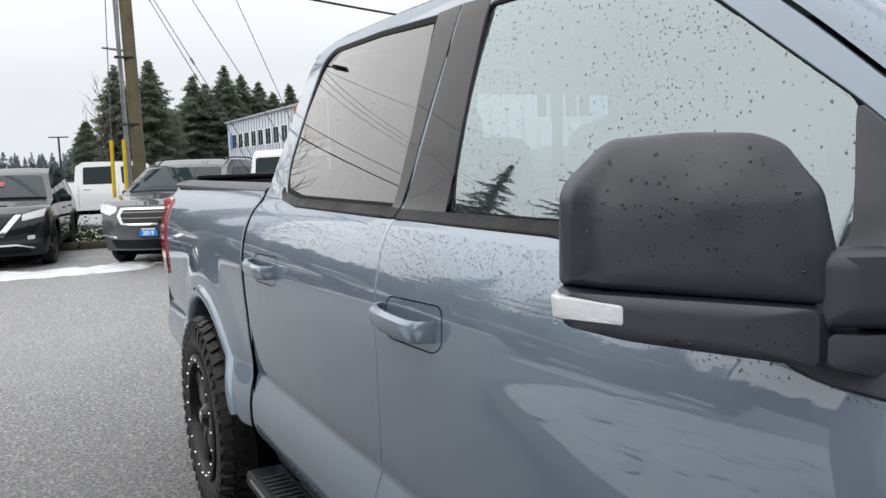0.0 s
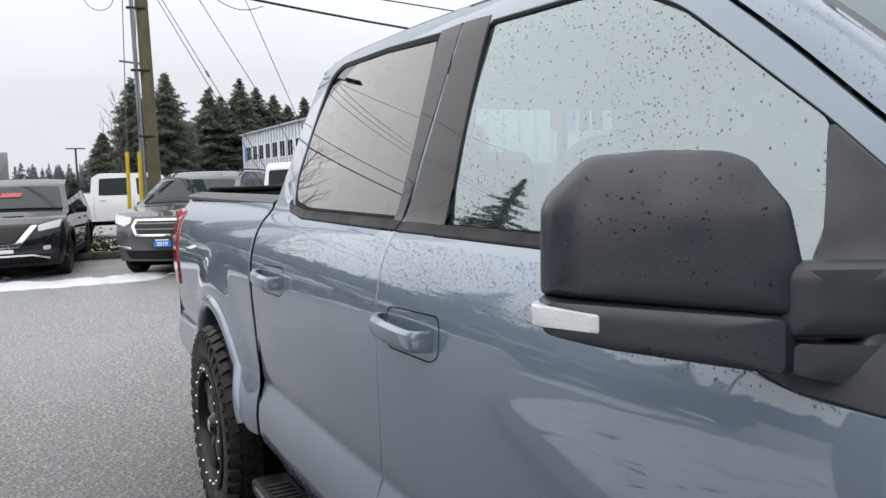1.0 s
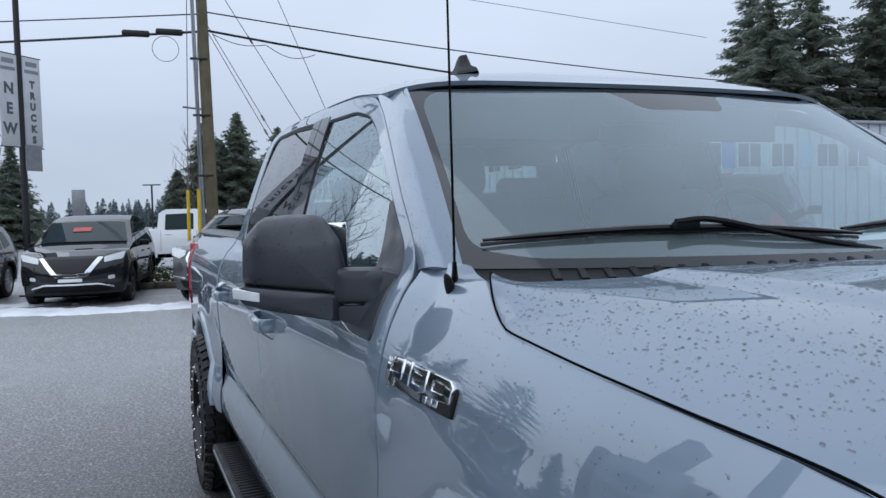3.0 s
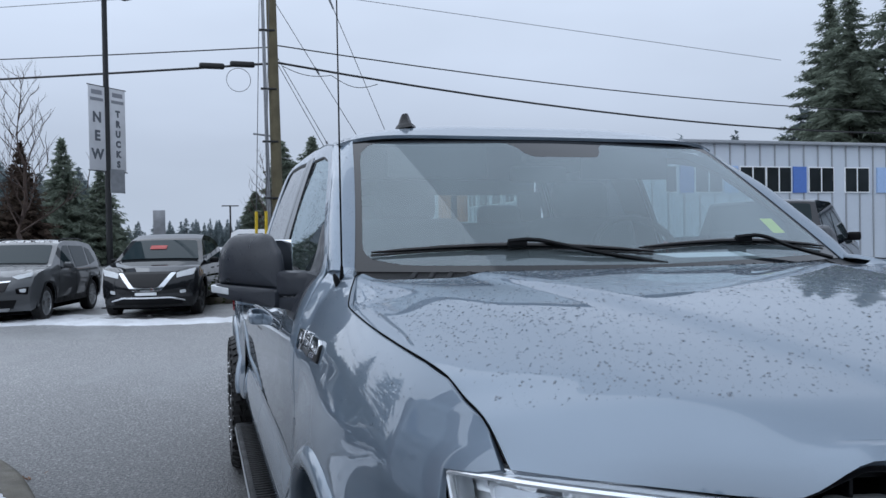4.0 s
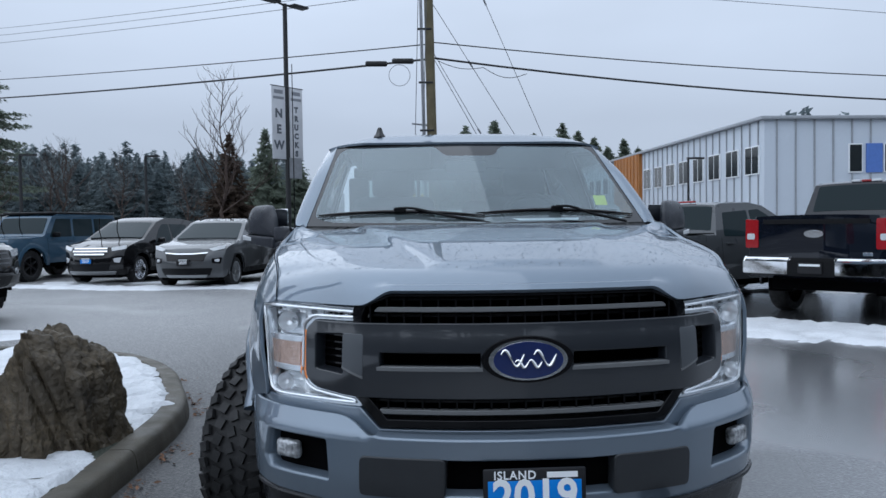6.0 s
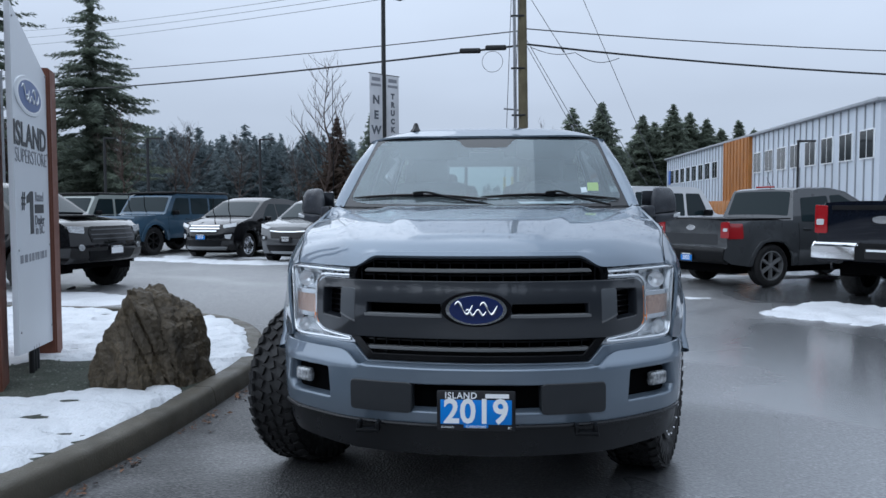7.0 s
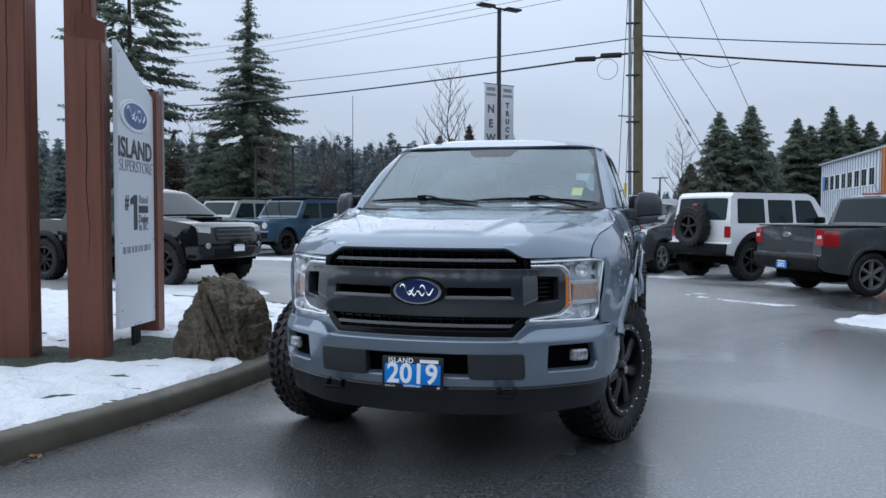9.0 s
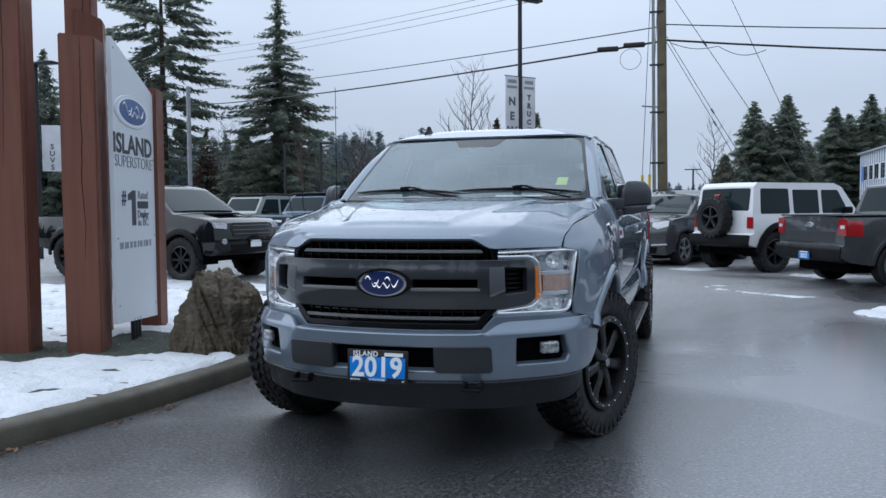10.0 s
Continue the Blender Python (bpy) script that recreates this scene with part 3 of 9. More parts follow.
def lettering(name, text, size, mat, parent, m, depth=0.002, align="CENTER", squeeze=1.0, shear=0.0, label="", bold=0.0, spacing=1.0, apart=False):
    """Letters of the built-in font as a mesh; they stand in the x-z plane and face -y, their middle at m. apart: a mesh for each letter."""
    cu = bpy.data.curves.new(name, "FONT")
    cu.body, cu.size, cu.extrude, cu.align_x, cu.align_y, cu.shear, cu.offset = text, size, depth, align, "CENTER", shear, bold
    cu.space_character = spacing
    cu.resolution_u = 3
    tmp = new(name, cu)
    dg = bpy.context.evaluated_depsgraph_get()
    me = bpy.data.meshes.new_from_object(tmp.evaluated_get(dg))
    bpy.data.objects.remove(tmp)
    bpy.data.curves.remove(cu)
    me.transform(Matrix.Rotation(radians(90), 4, "X") @ Matrix.Diagonal((squeeze, 1, 1, 1)))
    me.materials.clear()
    me.materials.append(mat)
    if apart:
        bm = bmesh.new()
        bm.from_mesh(me)
        bpy.data.meshes.remove(me)
        left = set(bm.verts)
        while left:
            stack, isle = [left.pop()], set()
            while stack:
                v = stack.pop()
                isle.add(v)
                for e in v.link_edges:
                    w = e.other_vert(v)
                    if w in left:
                        left.discard(w)
                        stack.append(w)
            bit = bmesh.new()
            to = {v: bit.verts.new(v.co) for v in isle}
            for f in {f for v in isle for f in v.link_faces}:
                bit.faces.new([to[v] for v in f.verts])
            part("letter", bit, mat, parent, smooth=False, at=m)
        bm.free()
        return None
    ob = new(name, me)
    ob.parent = parent
    ob.matrix_local = m
    if label:
        tagged(ob, label=label)
    return ob


def beads(name, parent, spots, label, wet="drop"):
    """Water beads: low domes, each with its place, normal and radius, joined into one mesh."""
    verts, faces, norms = [], [], []
    for p, n, r in spots:
        n = Vector(n).normalized()
        u = n.orthogonal().normalized()
        w = n.cross(u)
        s = len(verts)
        k = 7
        st = random.uniform(0.8, 1.5)
        for rr, h in ((1.0, 0.0), (0.72, 0.34)):
            for j in range(k):
                a = j * math.tau / k
                verts.append(Vector(p) + (u * math.cos(a) * st + w * math.sin(a)) * r * rr + n * r * h)
        verts.append(Vector(p) + n * r * 0.46)
        for j in range(k):
            faces.append((s + j, s + (j + 1) % k, s + k + (j + 1) % k, s + k + j))
            faces.append((s + k + j, s + k + (j + 1) % k, s + 2 * k))
    me = bpy.data.meshes.new(name)
    me.from_pydata(verts, [], faces)
    me.polygons.foreach_set("use_smooth", [True] * len(me.polygons))
    me.materials.append(M[wet])
    ob = new(name, me)
    ob.parent = parent
    return tagged(ob, label=label, kind="stuff")




def curve(points):
    """Smooth curve through (a, b) pairs (Catmull-Rom tangents, clamped ends)."""
    xs = [p[0] for p in points]
    ys = [p[1] for p in points]
    n = len(xs)
    d = [(ys[i + 1] - ys[i]) / (xs[i + 1] - xs[i]) for i in range(n - 1)]
    m = [d[0]] + [0.0 if d[i - 1] * d[i] <= 0 else 2 * d[i - 1] * d[i] / (d[i - 1] + d[i]) for i in range(1, n - 1)] + [d[-1]]

    def f(x):
        if x <= xs[0]:
            return ys[0] + (x - xs[0]) * m[0]
        if x >= xs[-1]:
            return ys[-1] + (x - xs[-1]) * m[-1]
        i = 0
        while x > xs[i + 1]:
            i += 1
        h = xs[i + 1] - xs[i]
        t = (x - xs[i]) / h
        t2, t3 = t * t, t * t * t
        return ((2 * t3 - 3 * t2 + 1) * ys[i] + (t3 - 2 * t2 + t) * h * m[i]
                + (-2 * t3 + 3 * t2) * ys[i + 1] + (t3 - t2) * h * m[i + 1])
    return f


# half-width of the cab and doors over height, and how the nose draws in
SIDE = curve([(0.40, 0.955), (0.46, 0.980), (0.535, 1.012), (0.56, 1.027), (0.60, 1.039), (0.65, 1.042), (0.70, 1.037), (0.775, 1.019), (0.787, 1.0155), (0.80, 1.0185), (1.0, 1.034), (1.08, 1.039), (1.13, 1.0405), (1.18, 1.0385), (1.22, 1.0335), (1.26, 1.025), (1.30, 1.012),
              (1.36, 0.980), (1.405, 0.941), (1.56, 0.893), (1.83, 0.800), (1.885, 0.775), (1.93, 0.745)])
FENDER = curve([(0.40, 0.955), (0.46, 0.980), (0.535, 1.012), (0.56, 1.027), (0.60, 1.039), (0.65, 1.042), (0.70, 1.037), (0.775, 1.019), (0.787, 1.0155), (0.80, 1.0185), (1.0, 1.034), (1.13, 1.034), (1.23, 1.015), (1.30, 0.985),
                (1.36, 0.945), (1.409, 0.902), (1.428, 0.86), (1.44, 0.78)])
TAPER = curve([(0.30, 0.175), (0.40, 0.125), (0.50, 0.088), (0.65, 0.050), (0.9, 0.025), (1.3, 0.014), (1.6, 0.006), (1.9, 0.0), (3.0, 0.0), (4.0, 0.0), (6.0, 0.02)])
DROP = curve([(0.30, 0.150), (0.5, 0.110), (0.8, 0.060), (1.15, 0.012), (1.35, 0.0), (2.0, 0.0), (6.0, 0.0)])


def side_x(y, z):
    """Half-width of the body at (y, z)."""
    k = max(0.0, min(1.0, (z - 0.9) / 0.3))
    f = max(0.0, min(1.0, (1.58 - y) / 0.12))
    zz = z + DROP(y) * k
    w = SIDE(zz) if f == 0 else FENDER(zz) if f == 1 else FENDER(min(zz, 1.44)) * f + SIDE(zz) * (1 - f)
    w -= TAPER(y)
    for hub in (1.07, 4.78):
        d = math.hypot(y - hub, z - 0.43)
        if d < 0.78:
            t = min(1.0, (0.78 - d) / 0.20)
            w += 0.024 * t * t * (3 - 2 * t)
    return w


# plan line of the nose and of the bumper: run along the face, x, y
def plan_line(points):
    run = [0.0]
    for a, b in zip(points, points[1:]):
        run.append(run[-1] + math.hypot(b[0] - a[0], b[1] - a[1]))
    return (curve([(r, p[0]) for r, p in zip(run, points)]), curve([(r, p[1]) for r, p in zip(run, points)]), curve([(p[0], r) for r, p in zip(run, points)]))


NOSE_X, NOSE_Y, NOSE_RUN = plan_line([(0, 0.0), (0.15, 0.008), (0.3, 0.03), (0.45, 0.064), (0.55, 0.10), (0.70, 0.215), (0.80, 0.30), (0.86, 0.365), (0.90, 0.44), (0.925, 0.52), (0.94, 0.62)])
BUMP_X, BUMP_Y, BUMP_RUN = plan_line([(0, -0.09), (0.15, -0.083), (0.30, -0.06), (0.53, 0.012), (0.75, 0.16), (0.858, 0.262), (0.93, 0.39), (0.965, 0.52), (0.985, 0.68)])


def nose(a, z):
    return (math.copysign(NOSE_X(abs(a)), a), NOSE_Y(abs(a)) + 0.10 * max(0.0, z - 1.10), z)


def bump(a, z):
    return (math.copysign(BUMP_X(abs(a)), a), BUMP_Y(abs(a)) + 0.12 * max(0.0, 0.735 - z) + 0.40 * max(0.0, 0.60 - z) ** 1.5 + 1.1 * max(0.0, z - 0.735), z)


def bar_face(a, z):
    """The grille's cross bar, which bulges forward over its height."""
    x, y, _ = nose(a, z)
    return (x, y - 0.020 * (1 - min(1.0, abs(z - 0.970) / 0.118) ** 2), z)


def on_nose(points):
    """Outline in (x, z) laid onto the run of the nose."""
    return [(math.copysign(NOSE_RUN(abs(x)), x), z) for x, z in points]


def on_bump(points):
    return [(math.copysign(BUMP_RUN(abs(x)), x), z) for x, z in points]


HOOD = curve([(0.0, 1.150), (0.015, 1.185), (0.05, 1.224), (0.105, 1.259), (0.13, 1.2665), (0.24, 1.289), (0.54, 1.340), (0.94, 1.384), (1.19, 1.399), (1.3, 1.402)])
HOOD_EDGE_X = curve([(0.335, 0.843), (0.42, 0.85), (0.55, 0.87), (0.63, 0.887), (0.77, 0.91), (0.98, 0.93), (1.14, 0.934), (1.2, 0.922), (1.29, 0.89), (1.35, 0.86)])
HOOD_EDGE_Z = curve([(0.335, 1.153), (0.42, 1.212), (0.49, 1.235), (0.55, 1.261), (0.63, 1.278), (0.77, 1.296), (0.98, 1.320), (1.08, 1.331), (1.14, 1.338), (1.195, 1.356), (1.27, 1.392), (1.30, 1.407), (1.35, 1.412)])


def step01(t):
    t = max(0.0, min(1.0, t))
    return t * t * (3 - 2 * t)

HOOD_CREASE = curve([(0.0, 0.60), (0.2, 0.61), (0.6, 0.655), (0.9, 0.695), (1.03, 0.72), (1.14, 0.74), (1.25, 0.79), (1.32, 0.845), (1.4, 0.86)])


def hood_sheet(u, v):
    """The hood: u from side to side (-1 to 1), v from lip to cowl (0 to 1)."""
    a = abs(u)
    ye = 0.335 + 1.015 * v
    x = a * HOOD_EDGE_X(ye)
    lip = NOSE_Y(NOSE_RUN(x)) - 0.006
    back = 1.16 + 0.19 * (x / 0.86) ** 2
    y = lip + (back - lip) * v
    s = y - lip
    z = HOOD(s) + 0.05 * (1 - step01((x - 0.43) / 0.11)) * max(0.0, 1 - s / 0.042)
    xe = HOOD_EDGE_X(ye)
    xc = min(0.965 * xe, HOOD_CREASE(y))
    k = (x - xc + math.hypot(x - xc, 0.022)) / (xe - xc + math.hypot(xe - xc, 0.022))
    z = z * (1 - k) + HOOD_EDGE_Z(ye) * k
    edge = 0.28 + 0.27 * (y - 0.13)
    z += 0.013 * step01((edge + 0.035 - x) / 0.07) * step01((y - 0.12) / 0.05)
    return (math.copysign(x, u), y, z)


# windscreen and roof
def screen(x, z):
    k = (z - 1.415) / 0.435
    return (x, 1.285 + 0.65 * k + 0.03 * k * k + (0.28 - 0.06 * k) * x * x, z)


def screen_edge(k):
    """The side edge of the windscreen, k from its foot to its head, as (half-width, z)."""
    return 0.856 - 0.114 * k - 0.012 * k * (1 - k), 1.413 + 0.437 * k


DRIP = curve([(2.16, 1.852), (2.3, 1.872), (2.52, 1.897), (2.89, 1.915), (3.3, 1.926), (3.7, 1.926), (3.85, 1.912), (3.93, 1.88)])


def roof_sheet(u, v):
    x0 = 0.765 * u
    front = 1.985 + 0.14 * abs(u) ** 2.2
    y = front + (3.93 - front) * v
    e = DRIP(max(2.16, y)) if y > 2.16 else 1.852
    crown = 1.872 + 0.050 * step01((y - 1.96) / 0.24) + 0.060 * step01((y - 1.95) / 0.7) - 0.03 * step01((y - 3.6) / 0.35)
    k = abs(u) ** 5
    w = side_x(max(y, 2.16), e) - 0.002
    return (w * u, y, crown * (1 - k) + e * k - 0.012 * abs(u) ** 2 * (1 - k))


# ---- ground ----
bm = bmesh.new()
bmesh.ops.create_grid(bm, x_segments=2, y_segments=2, size=900)
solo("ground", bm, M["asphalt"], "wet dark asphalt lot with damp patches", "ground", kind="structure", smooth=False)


# ---- the parked pickup ----
def side(s):
    return lambda y, z: (s * side_x(y, z), y, z)


def pane(s):
    """The door glass: gently bowed, leaning in towards the roof."""
    return lambda y, z: (s * (0.931 - 0.235 * (z - 1.405) - 0.22 * (z - 1.405) ** 2), y, z)


def arc(cy, cz, r, a0, a1, n=18):
    """Points of a circle in (y, z), degrees counted from the front (-y) upwards."""
    return [(cy - r * math.cos(radians(a0 + (a1 - a0) * i / n)), cz + r * math.sin(radians(a0 + (a1 - a0) * i / n))) for i in range(n + 1)]


def tyre_mesh(bm, r, w, rim_r, lugs=42, chunk=0.0095):
    """An off-road tyre about the X axis: rounded carcass with blocks on tread and shoulders."""
    h = w / 2
    lathe(bm, [(rim_r - 0.01, -h * 0.72), (rim_r + 0.012, -h * 0.86), (rim_r + 0.05, -h * 0.99), (r - 0.06, -h), (r - 0.022, -h * 0.93), (r - chunk, -h * 0.78),
               (r - chunk, h * 0.78), (r - 0.022, h * 0.93), (r - 0.06, h), (rim_r + 0.05, h * 0.99), (rim_r + 0.012, h * 0.86), (rim_r - 0.01, h * 0.72)], n=56)
    for k in range(lugs):
        a = k * math.tau / lugs
        for row, (off, wid, leng, turn) in enumerate(((-0.80, 0.30, 0.60, 14), (-0.40, 0.26, 0.66, -20), (0.0, 0.24, 0.60, 24), (0.40, 0.26, 0.66, -20), (0.80, 0.30, 0.60, 14))):
            b = a + (row % 2) * math.pi / lugs
            m = Matrix.Rotation(b, 4, "X") @ Matrix.Translation((off * h, 0, r - chunk * 0.55)) @ Matrix.Rotation(radians(turn), 4, "Z")
            if abs(off) > 0.7:
                m = m @ Matrix.Rotation(radians(24 if off > 0 else -24), 4, "Y")
            c = bmesh.ops.create_cube(bm, size=1.0, matrix=m @ Matrix.Diagonal((wid * h, leng * math.tau * r / lugs, chunk * 1.5, 1)))
    for sgn in (-1, 1):
        for k in range(lugs):
            m = Matrix.Rotation((k + 0.5) * math.tau / lugs, 4, "X") @ Matrix.Translation((sgn * h * 0.99, 0, r - 0.05))
            bmesh.ops.create_cube(bm, size=1.0, matrix=m @ Matrix.Diagonal((0.008, 0.035 if k % 2 else 0.025, 0.05, 1)))
    return bm


def offroad_wheel(parent, m):
    """Black seven-spoke wheel with a riveted ring and a blocky tyre; outer side at -x."""
    w = new("wheel")
    w.parent = parent
    w.matrix_local = m
    tagged(w, label="satin black off-road wheel with a riveted rim ring")
    r, width, rim = 0.432, 0.285, 0.272
    part("tyre", tyre_mesh(bmesh.new(), r, width, rim), M["rubber"], w, "blocky mud-terrain tyre")
    bm = bmesh.new()
    o = -width / 2
    lathe(bm, [(0.205, 0.10), (0.225, -0.02), (0.232, -0.085), (0.236, o + 0.018), (0.240, o + 0.002), (0.262, o - 0.004), (rim + 0.004, o + 0.002), (rim + 0.006, o + 0.02), (rim - 0.006, o + 0.03), (rim - 0.01, 0.12)], n=56)
    part("rim", bm, M["rim_black"], w)
    # Black disc paints the shade behind the spokes.
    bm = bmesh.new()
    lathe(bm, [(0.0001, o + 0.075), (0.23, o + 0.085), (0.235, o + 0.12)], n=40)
    part("wheel_shade_disc", bm, M["dark"], w)
    for k in range(7):
        bm = bmesh.new()
        rows = []
        for rr, wid, dep, thick in ((0.055, 0.030, o + 0.028, 0.045), (0.11, 0.028, o + 0.022, 0.045), (0.18, 0.032, o + 0.030, 0.04), (0.236, 0.046, o + 0.026, 0.03)):
            rows.append([bm.verts.new(p) for p in ((dep + thick, -wid, rr), (dep + 0.010, -wid, rr), (dep, -wid * 0.6, rr), (dep, wid * 0.6, rr), (dep + 0.010, wid, rr), (dep + thick, wid, rr))])
        for a, b in zip(rows, rows[1:]):
            for i in range(5):
                bm.faces.new((a[i], a[i + 1], b[i + 1], b[i]))
        bmesh.ops.recalc_face_normals(bm, faces=bm.faces[:])
        part("spoke", bm, M["rim_black"], w, at=Matrix.Rotation(k * math.tau / 7, 4, "X"))
    bm = bmesh.new()
    lathe(bm, [(0.0001, o + 0.004), (0.03, o + 0.004), (0.036, o + 0.010), (0.05, o + 0.020), (0.062, o + 0.034), (0.066, o + 0.07)], n=24)
    part("hub_cap", bm, M["gloss_black"], w)
    bm = bmesh.new()
    lathe(bm, [(0.0001, o + 0.0015), (0.022, o + 0.0018), (0.024, o + 0.005)], n=24)
    part("hub_disc", bm, M["satin"], w)
    rivet = None
    for k in range(20):
        t = Matrix.Rotation(k * math.tau / 20, 4, "X") @ Matrix.Translation((o - 0.004, 0, 0.255))
        if rivet is None:
            bm = bmesh.new()
            lathe(bm, [(0.0001, -0.005), (0.0045, -0.004), (0.0065, 0.0), (0.0065, 0.006)], n=8)
            rivet = part("rivet", bm, M["rivet"], w, at=t)
        else:
            c = rivet.copy()
            scene.collection.objects.link(c)
            c.parent = w
            c.matrix_local = t
    return w


truck = thing("pickup_truck", "lifted blue-grey crew cab pickup truck, wet, on black wheels", "pickup truck")
PT = M["paint"]
gap = 0.0048

ROOFLINE = [(2.89, 1.912), (2.52, 1.893), (2.30, 1.868), (2.20, 1.845), (2.08, 1.788), (1.90, 1.674), (1.75, 1.568), (1.665, 1.508), (1.605, 1.460), (1.578, 1.430), (1.557, 1.385), (1.545, 1.335), (1.538, 1.26), (1.535, 1.15)]
BGAP = [(2.872, 1.75), (2.884, 1.57), (2.908, 1.39), (2.882, 1.266), (2.870, 1.13), (2.885, 1.01), (2.905, 0.86), (2.935, 0.71), (2.945, 0.535)]


def shift(points, dy=0.0, dz=0.0):
    return [(y + dy, z + dz) for y, z in points]


FRONT_DOOR = flowing(shift(ROOFLINE, gap, -gap), 3) + [(1.538, 0.95), (1.555, 0.72), (1.60, 0.58), (1.64, 0.54), (2.2, 0.535)] + list(reversed(flowing(shift(BGAP, -gap), 3)))
FRONT_WINDOW = rounded([(2.70, 1.398), (2.742, 1.850), (2.40, 1.836), (2.215, 1.802), (2.10, 1.752), (1.80, 1.562), (1.655, 1.456), (1.628, 1.42), (1.600, 1.345), (1.592, 1.285), (1.60, 1.264), (1.74, 1.266), (1.90, 1.300), (2.02, 1.352), (2.12, 1.385), (2.30, 1.392)],
                       [0.01, 0.02, 0.05, 0.05, 0.05, 0.03, 0.03, 0.03, 0.03, 0.02, 0.02, 0.04, 0.05, 0.05, 0.05, 0.02])
REAR_DOOR = flowing(shift([(2.89, 1.913)] + BGAP, gap), 3) + [(3.4, 0.535), (4.035, 0.535), (4.042, 0.56), (4.045, 0.70), (4.05, 0.79), (4.058, 0.85), (4.05, 1.0), (4.055, 1.15), (4.075, 1.28), (4.085, 1.36), (4.07, 1.43), (4.01, 1.56), (3.965, 1.72), (3.93, 1.85), (3.88, 1.900), (3.78, 1.922), (3.3, 1.923)]
REAR_WINDOW = rounded([(2.945, 1.400), (3.68, 1.404), (3.86, 1.425), (3.885, 1.50), (3.845, 1.72), (3.82, 1.86), (3.74, 1.893), (3.36, 1.888), (2.985, 1.868), (2.925, 1.57)], [0.01, 0.03, 0.06, 0.04, 0.03, 0.05, 0.03, 0.02, 0.01, 0.02])
FRONT_ARCH = arc(1.07, 0.43, 0.535, -12, 188)
REAR_ARCH = arc(4.78, 0.43, 0.535, -14, 190)
HOODLINE = [(1.548, 1.418), (1.50, 1.424), (1.42, 1.421), (1.35, 1.409), (1.305, 1.402), (1.27, 1.388), (1.195, 1.351), (1.14, 1.333), (1.08, 1.326), (0.98, 1.315), (0.77, 1.291), (0.63, 1.273), (0.55, 1.256), (0.49, 1.230), (0.42, 1.206), (0.35, 1.150)]
FENDER_PANEL = HOODLINE + [(0.385, 1.140), (0.452, 1.132), (0.428, 1.0), (0.403, 0.87), (0.41, 0.80), (0.50, 0.785)] + [p for p in FRONT_ARCH if p[1] > 0.52 and (p[0] > 0.8 or p[1] < 2) and p[0] > 0.60] + [(1.585, 0.52), (1.62, 0.535), (1.59, 0.575), (1.546, 0.715), (1.529, 0.95), (1.528, 1.15), (1.531, 1.26), (1.538, 1.335), (1.545, 1.375)]
BED_SIDE = [(4.122, 1.425), (4.132, 1.36), (4.122, 1.28), (4.104, 1.15), (4.098, 1.0), (4.104, 0.85), (4.096, 0.79), (4.086, 0.70), (4.082, 0.60), (4.09, 0.572), (4.215, 0.565)] + [p for p in REAR_ARCH if p[1] > 0.57] + [(5.40, 0.55), (5.92, 0.60), (5.985, 0.62), (5.992, 0.935), (5.868, 0.945), (5.848, 1.362), (5.99, 1.372), (5.99, 1.425)]

